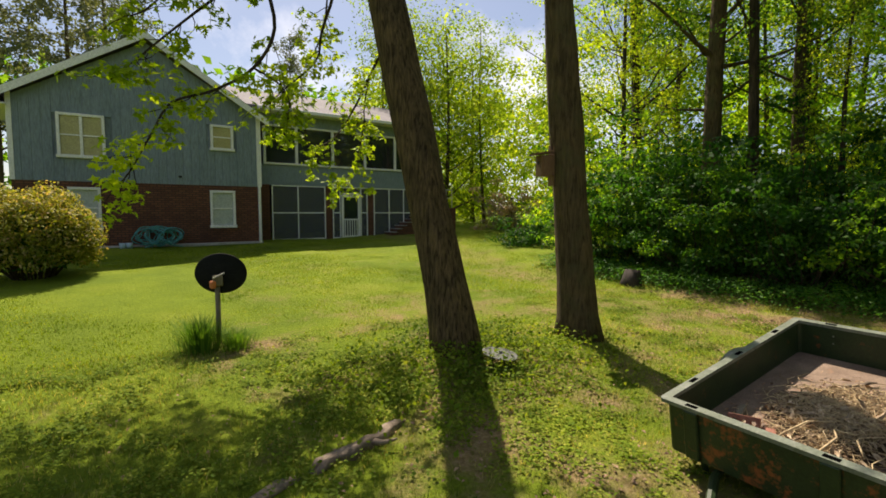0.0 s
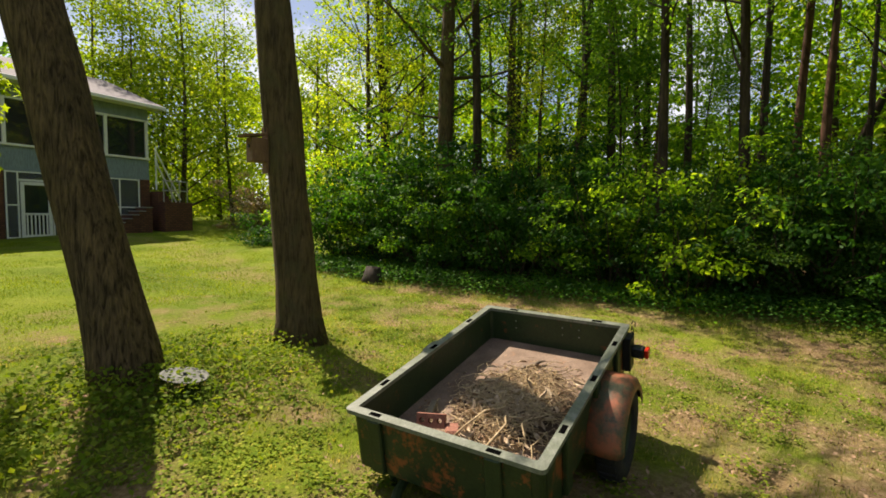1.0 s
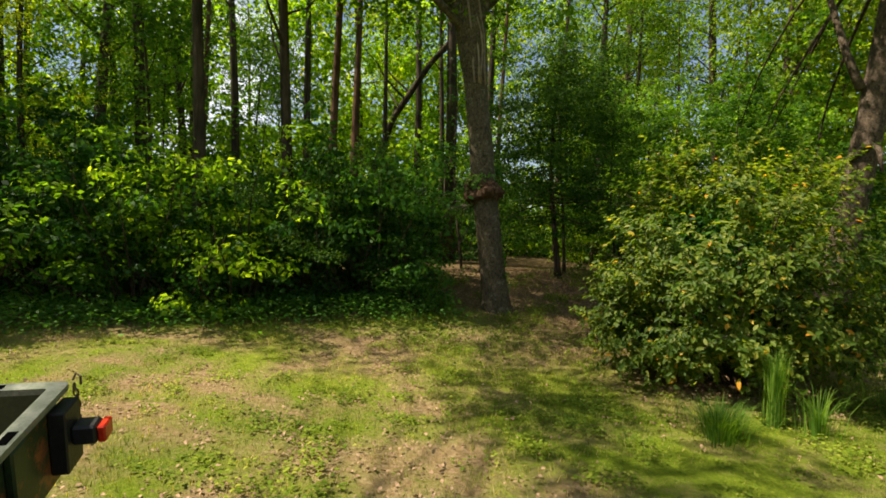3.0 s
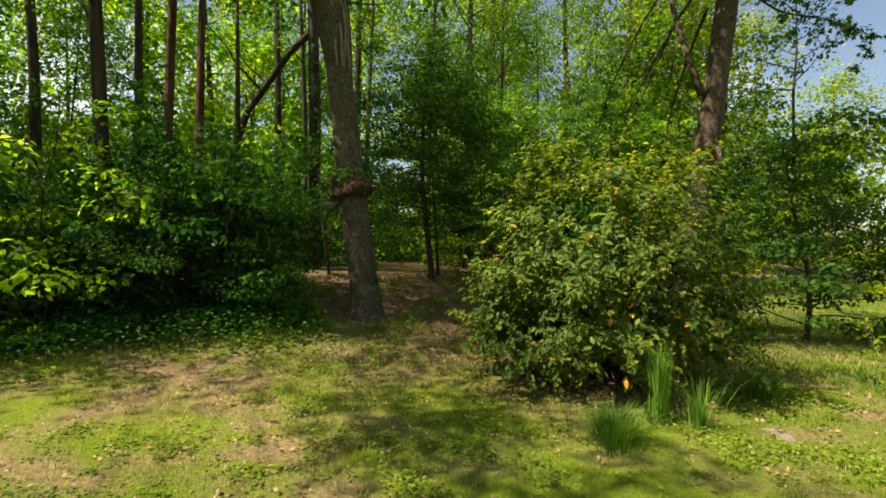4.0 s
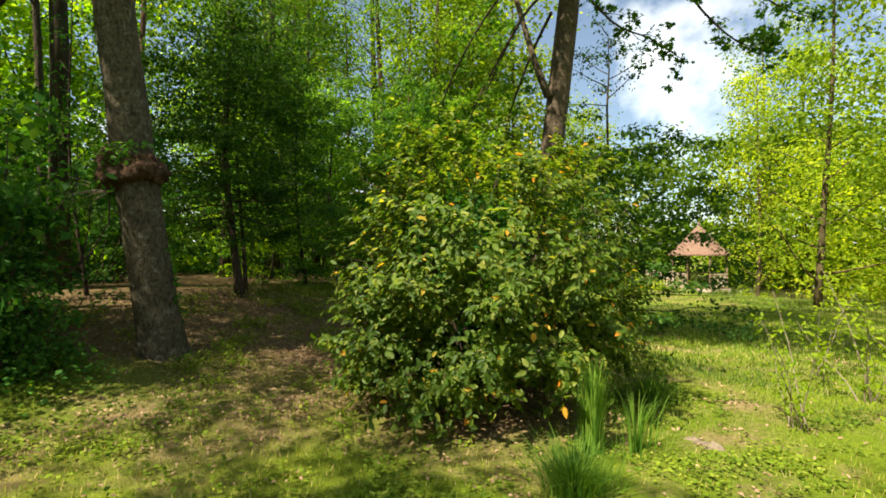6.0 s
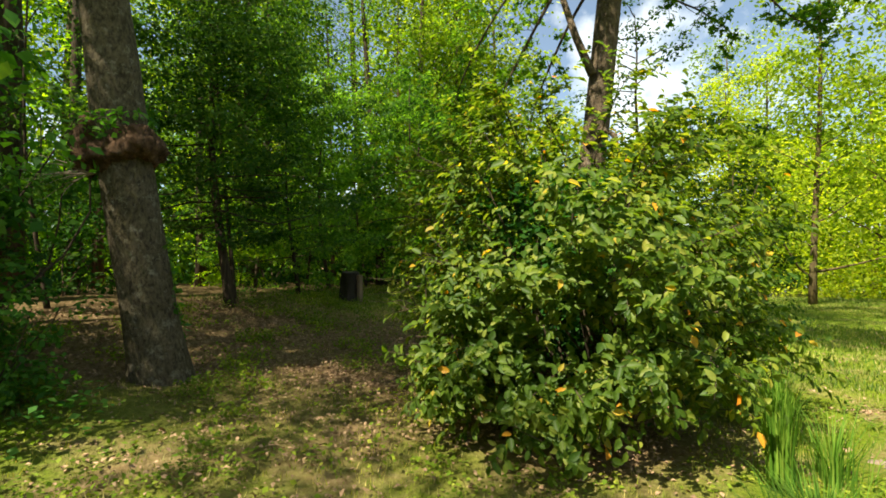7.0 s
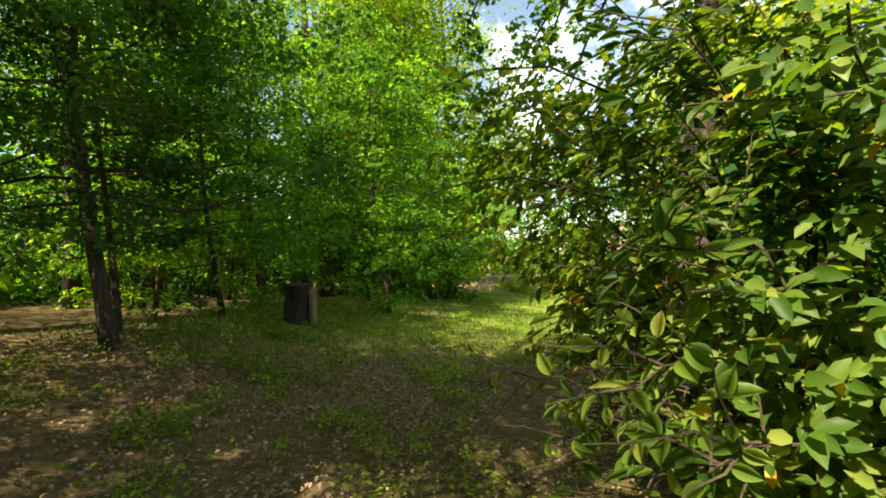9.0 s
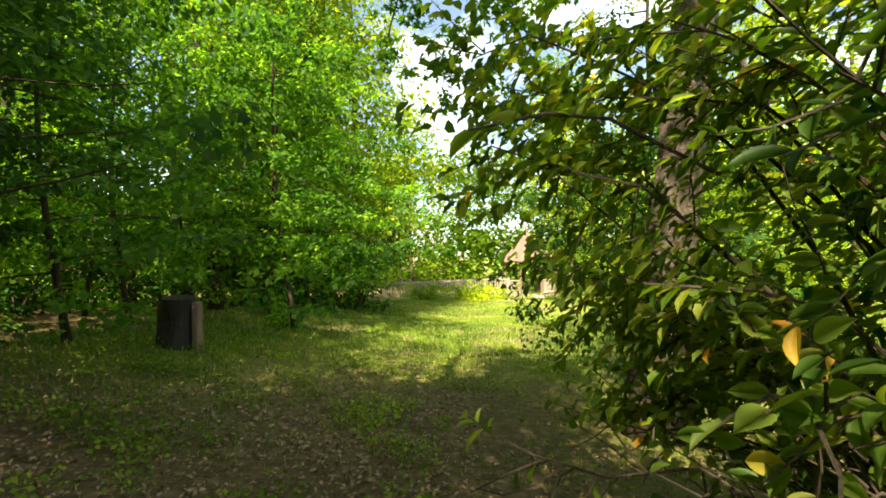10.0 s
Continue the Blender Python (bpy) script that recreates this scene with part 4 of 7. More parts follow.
def dome_shrub(label, rx, rz, leaf_mat, leaves, leaf, place):
    """A clipped-looking round shrub: bare dark stems below, a thick shell of leaves above."""
    t = thing("rounded_shrub", place, label, "shrub")
    sb, ends = Buf(), []
    for k in range(150):
        a, z = k * 2.39996, 0.42 + (rz - 0.42) * ((k + 0.5) / 150)
        f = math.sqrt(max(0.0, 1 - max(0, (z - 0.85) / (rz - 0.80)) ** 2)) * (0.80 + 0.2 * min(1, z / 0.85))
        e = Vector((rx * f * math.cos(a), rx * f * math.sin(a), z)) * rng.uniform(0.93, 1.03)
        ends.append(tuple(e))
        if k % 4 == 0:
            s0 = Vector((0.25 * math.cos(a), 0.25 * math.sin(a), -0.1))
            sb.tube([s0, s0.lerp(e, 0.5) + Vector((0, 0, 0.15)), e], [0.022, 0.015, 0.004], 5, cap=False)
    part("stem", sb, M_BARKD, t, kind="stuff")
    part("leaves", clumps("leaves", ends, leaves // 150, 0.24, leaf, 0.8), leaf_mat, t)
    # inside shade is put into the colour: dark understory green under the shell
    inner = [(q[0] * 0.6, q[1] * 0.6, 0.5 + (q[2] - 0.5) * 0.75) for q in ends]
    part("inner_leaves", clumps("inner_leaves", inner, 40, 0.3, leaf * 1.4, 0.8), M_SHRUB, t, "inner leaves, shade put into their dark green")
    return t


def stand(x, y, turn=0.0, size=1.0, sink=0.0):
    return pose(x, y, zed(x, y) - sink, 0, 0, turn) @ Matrix.Scale(size, 4)


# the two yard trees by the trailer, rising out of sight
def yard_tree(label, base, lean_top, r0, height, material, flare, reach, limbs, dense, low=(), low_leaf=4, taper=0.60, gaps=()):
    t = thing("yard_tree", pose(base[0], base[1], zed(*base)), label, "tree", "yard trees")
    tb = Buf()
    pts, rad = [], []
    n = 26
    for i in range(n + 1):
        f = i / n
        z = -0.25 + (height + 0.25) * f
        zz = max(z, 0)
        pts.append(Vector((lean_top[0] * zz + lean_top[2] * zz * zz, lean_top[1] * zz + lean_top[3] * zz * zz, z)))
        rad.append(r0 * (1 - taper * f) + flare * math.exp(-zz / 0.28))
    tb.tube(pts, rad, 30, rough=0.14, seed=r0 * 50)
    part("trunk", tb, material, t, smooth=True)
    ends = []
    for k in range(limbs):
        f = 0.46 + 0.52 * (k + 0.5) / limbs
        i = int(f * n)
        a = k * 2.4
        path = limb_path(pts[i], (math.cos(a), math.sin(a), 0.5), reach * rng.uniform(0.6, 1.0) * (1.2 - 0.45 * f), 6, 0.25, 0.12)
        lb = Buf().tube(path, [rad[i] * 0.17 * (1 - 0.85 * j / 6) for j in range(7)], 6, cap=False)
        part("limb", lb, material, t, smooth=True)
        ends += [tuple(p + Vector(rng.normal(size=3)) * 0.35) for p in path[2:] for _ in range(2)]
    # added limbs, their tips set so that unseen leaves shade the lawn
    for zs, tip in low:
        i = int((zs + 0.25) / (height + 0.25) * n)
        s0, e = pts[i], Vector(tip)
        path = [s0.lerp(e, j / 7) + Vector((0, 0, 0.5 * math.sin(j / 7 * math.pi))) + Vector(rng.normal(size=3)) * 0.08 for j in range(8)]
        part("shading_limb", Buf().tube(path, [0.026 * (1 - 0.8 * j / 7) for j in range(8)], 7, cap=False), material, t, smooth=True)
        ends += [tuple(p + Vector((rng.normal() * 0.5, rng.normal() * 0.5, rng.normal() * 0.2))) for p in path[5:] for _ in range(low_leaf)]
    for gx, gy, gr in gaps:   # openings in the crown that let the sun through to the lawn
        ends = [p for p in ends if math.hypot(base[0] + p[0] - p[2] * 0.236 - gx, base[1] + p[1] - p[2] * 0.687 - gy) > gr]
    part("crown", clumps("crown", ends, dense, 0.55, 0.13, 0.5), M_MAPLE, t)
    return t


tree_a = yard_tree("leaning yard tree with ridged brown bark and weeds round its foot", (3.40, 4.31), (-0.115, 0.190, 0.0, 0.0), 0.272, 13.0, M_BARK, 0.07, 3.2, 18, 16,
                   [(4.6, (-2.3, 3.5, 5.9)), (5.2, (-1.5, 3.2, 6.1)), (4.9, (-2.9, 3.0, 5.8)), (5.6, (-1.9, 4.2, 6.3)), (5.0, (-2.6, 4.5, 6.4)), (5.3, (-1.2, 4.0, 6.2)), (5.4, (-3.3, 3.8, 6.1)), (5.7, (-3.4, 2.5, 5.9))], 10, 0.45)
tree_b = yard_tree("upright yard tree with grey-brown bark, bird box nailed to it", (5.5, 4.16), (-0.045, 0.06, 0.0, 0.0), 0.265, 14.0, M_BARK2, 0.13, 3.6, 16, 24,
                   [(6.4, (3.3, -1.1, 8.4)), (6.8, (2.2, -1.0, 8.5)), (7.2, (4.75, 0.5, 8.7)), (7.0, (5.6, -1.0, 8.4)), (6.6, (2.7, -1.9, 8.2)), (7.4, (1.5, -2.4, 8.8)), (7.6, (3.9, -0.6, 9.0)), (6.9, (6.4, 0.6, 8.6)), (6.5, (4.4, -2.6, 8.0)), (7.1, (3.6, -3.0, 8.2)), (6.7, (5.2, -2.2, 8.2))], 6, gaps=((3.7, 0.75, 1.25), (5.6, -1.0, 1.7), (7.6, -0.3, 1.2), (7.4, -1.9, 0.7)))

# maple boughs with young leaves reaching in over the lawn
def hanging_bough(way, side, seed, thick=0.020, name="maple_bough", label="thin drooping maple bough with clusters of fresh yellow-green leaves", group="maple boughs", leaf_mat=None):
    t = thing(name, pose(0, 0, 0), label, "branch", group)
    ctrl = [Vector(p) for p in way]
    main = []
    for i in range(len(ctrl) - 1):
        p0, p1, p2, p3 = ctrl[max(i - 1, 0)], ctrl[i], ctrl[i + 1], ctrl[min(i + 2, len(ctrl) - 1)]
        for f in (0, 0.25, 0.5, 0.75):
            main.append(0.5 * (2 * p1 + (p2 - p0) * f + (2 * p0 - 5 * p1 + 4 * p2 - p3) * f * f + (3 * p1 - p0 - 3 * p2 + p3) * f ** 3))
    main.append(ctrl[-1])
    n = len(main)
    bb = Buf().tube(main, [thick * (1 - i / n) + 0.004 for i in range(n)], 6)
    spots = []
    for i in range(n // 4, n):
        for _ in range(1 + int(rng.uniform(0, 1) < side)):
            d = (main[min(i + 1, n - 1)] - main[i - 1]).normalized()
            tw = limb_path(main[i], Vector(rng.normal(size=3)) * 0.7 + d * 0.7 + Vector((0, 0, -0.1)), rng.uniform(0.15, 0.5), 5, 0.6, -0.1)
            bb.tube(tw, [0.006, 0.005, 0.004, 0.003, 0.0025, 0.002], 4, cap=False)
            spots += [tw[-1], tw[-1], tw[3]]
    spots += [main[-1]] * 3
    part("wood", bb, M_BARKD, t, kind="stuff")
    at = np.repeat(np.array([tuple(p) for p in spots]), 6, 0)
    off = rng.normal(size=at.shape) * np.array([0.055, 0.055, 0.03])
    part("leaves", lobed_leaves("leaves", at + off, 0.075, np.array([0.0, -0.25, 0.7]) + off * 6), leaf_mat or M_MAPLE, t)


hanging_bough([(1.8, 6.6, 5.4), (1.47, 5.3, 4.2), (1.52, 5.14, 3.59), (1.31, 5.23, 3.16), (0.92, 5.28, 2.88), (0.52, 5.28, 2.7), (0.34, 5.25, 2.39), (0.13, 5.21, 1.98), (0.0, 5.12, 1.83)], 0.45, 1.0)
hanging_bough([(1.9, 6.4, 5.3), (1.55, 5.45, 4.41), (1.02, 5.56, 3.94), (0.57, 5.59, 3.49), (0.25, 5.61, 3.15), (0.05, 5.62, 2.95)], 0.4, 2.0)
hanging_bough([(2.5, 6.5, 5.6), (2.34, 5.38, 4.47), (2.27, 5.67, 3.87), (2.2, 5.71, 3.51), (1.83, 5.84, 3.13), (1.67, 5.89, 2.95)], 0.3, 3.0)
hanging_bough([(3.1, 6.6, 5.6), (3.16, 5.76, 4.08), (3.05, 5.91, 3.48), (2.68, 6.05, 2.75), (2.36, 6.11, 2.5), (2.05, 6.08, 2.6)], 0.7, 4.0)
hanging_bough([(1.2, 6.5, 5.4), (0.9, 5.6, 4.5), (0.68, 5.47, 4.06), (0.36, 5.45, 3.63), (0.16, 5.43, 3.5)], 0.3, 5.0)
hanging_bough([(3.05, 5.91, 3.48), (3.04, 6.05, 3.1), (3.04, 6.07, 2.87), (2.87, 6.03, 2.21), (2.66, 6.03, 2.0)], 0.5, 6.0, 0.008)
hanging_bough([(1.31, 5.23, 3.16), (1.6, 5.3, 3.05), (1.75, 5.4, 2.9), (1.8, 5.5, 2.75)], 0.6, 7.0, 0.008)
hanging_bough([(2.9, 6.9, 5.2), (2.7, 6.6, 4.4), (2.5, 6.5, 3.9), (2.35, 6.4, 3.7)], 0.2, 8.0, 0.012)

# bird box on the upright tree
bx = thing("bird_box", pose(5.09, 4.48, 2.11, 0, 0, -110) @ Matrix.Scale(1.12, 4), "small weathered wooden bird box with a sloping lid", "bird box")
part("body", Buf().box(-0.085, -0.09, 0.0, 0.085, 0.08, 0.26, 0.006), M_BIRDBOX, bx)
part("roof", Buf().prism([(-0.10, 0.262), (0.10, 0.262), (0.10, 0.285), (-0.10, 0.285)], 0.24, pose(0, -0.14, 0.0, 8)), M_BIRDBOX, bx)
part("back_board", Buf().box(-0.075, 0.082, -0.12, 0.075, 0.10, 0.40, 0.004), M_BIRDBOX, bx)
# black disc on the closed front stands in for the hole's shade
part("entrance_disc", Buf().lathe([(0.001, 0), (0.022, 0), (0.022, 0.006), (0.001, 0.006)], 14, pose(0, -0.0915, 0.17, 90)), M_BLACK, bx)

# the oak at the edge of the woods with its burl
oak = thing("oak", pose(10.09, -4.68, zed(10.09, -4.68)), "old grey-barked oak with a knobbly burl and scarred fork", "tree")
ob_pts, ob_rad = [], []
for i in range(34):
    z = -0.3 + i * 0.28
    zz = max(0, z)
    ob_pts.append(Vector((0.07 * zz + 0.04 * math.sin(zz), 0.105 * zz, z)))
    r = 0.222 - 0.006 * zz + 0.06 * math.exp(-zz / 0.25)
    if 3.9 < zz < 6.5:
        r += 0.09 * math.sin((zz - 3.9) / 2.6 * math.pi)
    ob_rad.append(max(r, 0.08))
part("trunk", Buf().tube(ob_pts, ob_rad, 26, rough=0.10, seed=4), M_OAKBARK, oak, smooth=True)
lump_left, lump_near = Vector((0.92, 0.39, 0)), Vector((-0.83, 0.56, 0))
for al, an, lz, lr, sq in ((0.02, 0, 2.13, 0.225, 0.95), (0.27, 0.05, 2.15, 0.19, 1.05), (0.37, 0.10, 2.02, 0.14, 1.0), (0.28, 0.14, 2.28, 0.14, 1.0), (0.19, 0.17, 2.03, 0.155, 1.0), (0.41, 0.0, 2.23, 0.12, 1.0),
                           (0.05, 0.17, 2.12, 0.15, 1.15), (-0.10, 0.16, 2.15, 0.14, 1.1), (-0.19, 0.07, 2.12, 0.125, 1.2), (-0.2, -0.12, 2.1, 0.14, 0.9), (0.12, -0.2, 2.1, 0.15, 0.9)):
    c = Vector((0.18, 0.22, lz - 0.05)) + lump_left * (al - 0.05) + lump_near * an
    vs = []
    for u in range(15):
        for w in range(24):
            th, ph = math.pi * u / 14, 2 * math.pi * w / 24
            d = Vector((math.sin(th) * math.cos(ph), math.sin(th) * math.sin(ph), math.cos(th)))
            rr = lr * (0.85 + 0.45 * noise.noise(d * 1.9 + c * 7) + 0.22 * abs(noise.noise(d * 5 + c)) + 0.07 * noise.noise(d * 13))
            vs.append(c + Vector((d.x * rr, d.y * rr, d.z * rr * sq)))
    knob = Buf().add(vs, [(u * 24 + w, u * 24 + (w + 1) % 24, (u + 1) * 24 + (w + 1) % 24, (u + 1) * 24 + w) for u in range(14) for w in range(24)])
    if lr > 0.2:
        burl = part("burl", knob, M_BURL, oak, "reddish knobbly burl", smooth=True)
    else:
        part("burl_knob", knob, M_BURL, burl, smooth=True)
ends = []
for k in range(12):
    s = ob_pts[18 + k]
    a = k * 2.4 + 2.0
    path = limb_path(s, (math.cos(a), math.sin(a), 0.6), rng.uniform(2.2, 4.0), 6, 0.25, 0.15)
    part("limb", Buf().tube(path, [0.08 * (1 - 0.85 * j / 6) for j in range(7)], 7, cap=False), M_OAKBARK, oak, smooth=True)
    ends += [tuple(p + Vector(rng.normal(size=3)) * 0.4) for p in path[2:] for _ in range(2)]
oak_crown = clumps("crown", ends, 60, 0.6, 0.11, 0.5)
kept_state = rng.bit_generator.state
ends = []
# limbs added above the view, tips chosen to shade path, bush and forest floor
for k, tip in enumerate(((2.6, 1.4, 6.6), (3.3, 2.2, 7.4), (2.2, 2.3, 7.8), (-0.3, 4.4, 7.2), (0.6, 3.6, 7.0), (0.2, 1.5, 8.4), (-0.7, 0.9, 8.6), (2.3, 4.2, 8.0), (1.6, 3.6, 8.2), (-0.3, 3.0, 8.2), (0.3, 1.0, 7.5), (-0.2, -0.4, 7.8), (-1.1, -0.5, 7.9), (0.9, 0.2, 7.6), (2.7, 2.9, 7.6), (3.0, 3.5, 7.9), (0.3, 3.7, 7.6))):
    s0, e = ob_pts[18 + k % 12], Vector(tip)
    path = [s0.lerp(e, j / 7) + Vector((0, 0, 0.4 * math.sin(j / 7 * math.pi))) + Vector(rng.normal(size=3)) * 0.07 for j in range(8)]
    part("limb", Buf().tube(path, [0.07 * (1 - 0.8 * j / 7) for j in range(8)], 7, cap=False), M_OAKBARK, oak, smooth=True)
    ends += [tuple(p + Vector(rng.normal(size=3)) * 0.5) for p in path[3:] for _ in range(3)]
part("crown", oak_crown, M_WOODS, oak)
part("outer_crown", clumps("outer_crown", ends, 80, 0.6, 0.11, 0.5), M_WOODS, oak)
rng.bit_generator.state = kept_state
for k in range(4):
    vine = [(ob_pts[15 + j].x - 0.24 + 0.05 * math.sin(j + k * 2), ob_pts[15 + j].y - 0.1 + 0.07 * k + 0.03 * math.cos(j * 1.3), ob_pts[15 + j].z) for j in range(10)]
    part("vine", Buf().tube(vine, 0.02, 5), M_TWIG, oak, smooth=True)
for k in range(14):
    path = limb_path((0.30, 0.36, 1.85), (rng.uniform(0.1, 1.2), 0.8, rng.uniform(-0.3, 0.2)), rng.uniform(0.3, 0.6), 4, 0.4, 0)
    part("dead_twig", Buf().tube(path, [0.007, 0.006, 0.005, 0.003, 0.002], 4), M_TWIG, oak)
iv = np.array([[0.235 * math.cos(a) + 0.08 * z, 0.235 * math.sin(a) + 0.105 * z, z] for a, z in zip(rng.uniform(3.6, 5.6, 260), rng.uniform(0.1, 1.5, 260))])
part("climbing_ivy", leaf_mesh("climbing_ivy", iv[(np.sin(iv[:, 2] * 3 + iv[:, 0] * 9) > 0.1)], 0.07, 0.2), M_IVY, oak)

sprout = np.array([[0.2 + 0.34 * math.cos(a) * f, 0.22 + 0.34 * math.sin(a) * f, z] for a, f, z in zip(rng.uniform(0.9, 3.6, 120), rng.uniform(0.66, 0.95, 120), rng.uniform(2.15, 2.36, 120))])
part("burl_sprout", leaf_mesh("burl_sprout", sprout, 0.06, 0.6, full=True), M_IVY, oak, "green leaves sprouting over the burl", kind="stuff")

# archetypes and their copies
def grove(kinds, spots):
    """Copies of the kinds at spots of (kind, x, y, turn, size); the first of each kind is the original."""
    used = set()
    for k, x, y, turn, size in spots:
        m = stand(x, y, turn, size)
        if k in used:
            copy_thing(kinds[k], m)
        else:
            kinds[k].matrix_world = m
            used.add(k)


WOODS = [
    forest_tree("woodland_tree", "tall slender woodland tree with dark trunk and airy spring leaves", 17, 0.20, M_BARKD, M_CANOPY, 5200, 0.115, 0.36, 3.4, (0.5, 0.2), 15, clump=0.62),
    forest_tree("woodland_tree", "tall woodland tree with dark brown trunk and thin spring crown", 19, 0.17, M_BARKD, M_CANOPY, 5200, 0.115, 0.38, 3.2, (-0.4, 0.35), 15, clump=0.62),
    forest_tree("woodland_tree", "reddish-barked pine trunk among spring leaves", 20, 0.15, M_BARKR, M_CANOPY, 4200, 0.11, 0.5, 2.8, (0.25, -0.3), 12, clump=0.62),
    forest_tree("woodland_tree", "low-branched woodland tree with bright new leaves", 12, 0.13, M_BARKD, M_BRIGHT, 8500, 0.10, 0.10, 3.0, (0.2, 0.5), 20, clump=0.55),
    forest_tree("woodland_tree", "ivy-clad woodland tree with forked trunk", 16, 0.32, M_BARK2, M_CANOPY, 8500, 0.11, 0.32, 3.8, (-0.3, 0.2), 14, clump=0.65),
    forest_tree("woodland_tree", "tall woodland tree deep in the woods, full green crown", 17, 0.18, M_BARKD, M_WOODS, 5600, 0.18, 0.06, 3.8, (0.2, 0.3), 20, clump=0.95),
    forest_tree("woodland_tree", "sunlit yellow-green tree deep in the woods", 15, 0.16, M_BARK2, M_BRIGHT, 5600, 0.18, 0.05, 3.8, (0.3, -0.3), 19, clump=0.95),
    forest_tree("woodland_tree", "slim dark pole of a tree with a few high leaves", 16, 0.15, M_BARKD, M_CANOPY, 1300, 0.10, 0.5, 2.2, (0.2, 0.2), 9, clump=0.5),
]
spots = [
    (4, 14.6, 6.66, 0, 1.0), (0, 14.5, 5.75, 40, 0.95), (1, 20.6, 6.4, 10, 0.95), (7, 15.75, 1.93, 120, 1.0), (1, 12.3, 0.27, 220, 0.8), (0, 12.2, -1.12, 20, 0.74),
    (2, 13.4, -2.2, 0, 0.72), (2, 15.4, -3.2, 60, 1.12), (7, 16.8, -0.1, 140, 0.9), (7, 14.9, -5.55, 90, 1.2), (7, 20.0, -6.3, 30, 1.1), (7, 18.2, -6.6, 130, 0.8),
    (2, 18.5, 0.9, 0, 1.0), (0, 19.0, 3.6, 300, 1.0), (7, 17.4, -4.4, 10, 0.7), (3, 13.6, 8.8, 30, 0.9), (3, 14.2, 3.4, 100, 0.7), (7, 18.8, -2.2, 200, 1.0), (0, 21.0, 1.6, 80, 0.9),
    (7, 16.4, -10.2, 220, 0.8), (2, 17.5, -8.4, 0, 1.0), (0, 13.8, -14.2, 15, 0.75), (0, 17.0, -12.5, 130, 0.9), (1, 20.5, -9.5, 0, 1.1), (2, 16.0, -15.0, 60, 0.7),
    (1, 14.0, -17.4, 0, 0.9), (0, 16.8, -18.0, 60, 1.0), (3, 17.5, -14.8, 0, 1.1), (1, 19.5, -15.5, 0, 1.0),
    (2, 13.4, -21.0, 0, 1.0), (3, 15.5, -22.0, 90, 1.1), (4, 17.8, 8.4, 120, 0.9), (0, 16.4, 10.4, 70, 0.9), (4, 17.2, 5.4, 200, 0.8),
]
for i in range(22):
    spots.append((int(rng.choice([5, 6, 6, 1, 2, 0])), 23.0 + rng.uniform(0, 13), -24 + 42 * (i + rng.uniform(0, 1)) / 22, rng.uniform(0, 360), rng.uniform(0.9, 1.2)))
grove(WOODS, spots)

UNDER = [
    shrub("understory_shrub", "dense dark green understory shrub at the edge of the woods", 2.9, 1.35, M_SHRUB, 3300, 0.096),
    shrub("understory_shrub", "leafy green understory shrub with arching stems", 2.3, 1.4, M_SHRUB, 3100, 0.094),
    shrub("understory_shrub", "low dark undergrowth thicket with thin twigs", 1.5, 1.25, M_SHRUB, 2600, 0.086),
    shrub("understory_shrub", "bright new leaves on an arching understory shrub", 2.6, 1.3, M_WOODS, 3800, 0.082),
]
kept_state = rng.bit_generator.state
UNDER.append(shrub("understory_shrub", "dark fine-leaved evergreen thicket near the old oak", 2.7, 1.2, M_CEDAR, 6500, 0.062))
rng.bit_generator.state = kept_state
spots = []
for i in range(21):
    y = -3.4 + i * 0.62
    e = float(woods_edge(np.float64(y)))
    if i % 5 != 3:
        spots.append((int(rng.choice([0, 1, 1, 2, 2, 0])), e + 1.15 + rng.uniform(0, 1.3), y + rng.uniform(-0.3, 0.3), rng.uniform(0, 360), rng.uniform(0.7, 1.1)))
    if i % 2 == 0:
        spots.append((int(rng.choice([0, 1, 0])), e + 3.0 + rng.uniform(0, 1.4), y + 0.3, rng.uniform(0, 360), rng.uniform(0.95, 1.3)))
    if i % 3 == 0:
        spots.append((int(rng.choice([0, 1])), e + 6.5 + rng.uniform(0, 2.5), y, rng.uniform(0, 360), rng.uniform(0.9, 1.4)))
spots += [(3, 11.9, 1.3, 0, 1.12), (3, 11.5, -0.3, 60, 1.1), (3, 11.9, 5.6, 40, 0.9), (3, 12.4, 8.4, 90, 0.9), (1, 12.7, 7.6, 20, 1.5), (3, 13.5, 9.1, 30, 1.45), (1, 14.4, 8.2, 80, 1.7), (0, 13.3, 5.3, 10, 1.35), (0, 15.0, 3.6, 200, 1.5), (1, 16.2, 9.4, 20, 1.5), (0, 17.5, 7.4, 120, 1.6), (2, 10.3, -3.3, 60, 0.7), (4, 11.3, -2.3, 0, 0.95), (4, 11.9, -1.3, 130, 1.05), (4, 12.6, -3.1, 250, 1.0), (4, 11.0, -3.4, 40, 0.62),
          (1, 15.5, -6.6, 0, 1.0), (0, 19.0, -7.0, 0, 1.4), (0, 20.0, -11.0, 50, 1.5), (1, 18.5, -14.0, 0, 1.4), (0, 15.2, -15.0, 90, 1.3),
          (1, 13.2, -15.8, 0, 1.2), (0, 12.0, -18.0, 30, 1.3), (1, 14.0, -19.5, 0, 1.5), (0, 12.4, -20.5, 10, 1.1), (1, 16.5, -12.5, 0, 1.2), (3, 12.8, -21.5, 0, 1.2), (1, 17.0, -18.5, 20, 1.4), (3, 15.6, -10.6, 20, 1.0), (1, 14.2, -16.8, 120, 1.2), (0, 19.5, -16.5, 200, 1.4), (1, 21.5, -6.0, 200, 1.4), (1, 21.0, -13.5, 200, 1.4)]
grove(UNDER, spots)

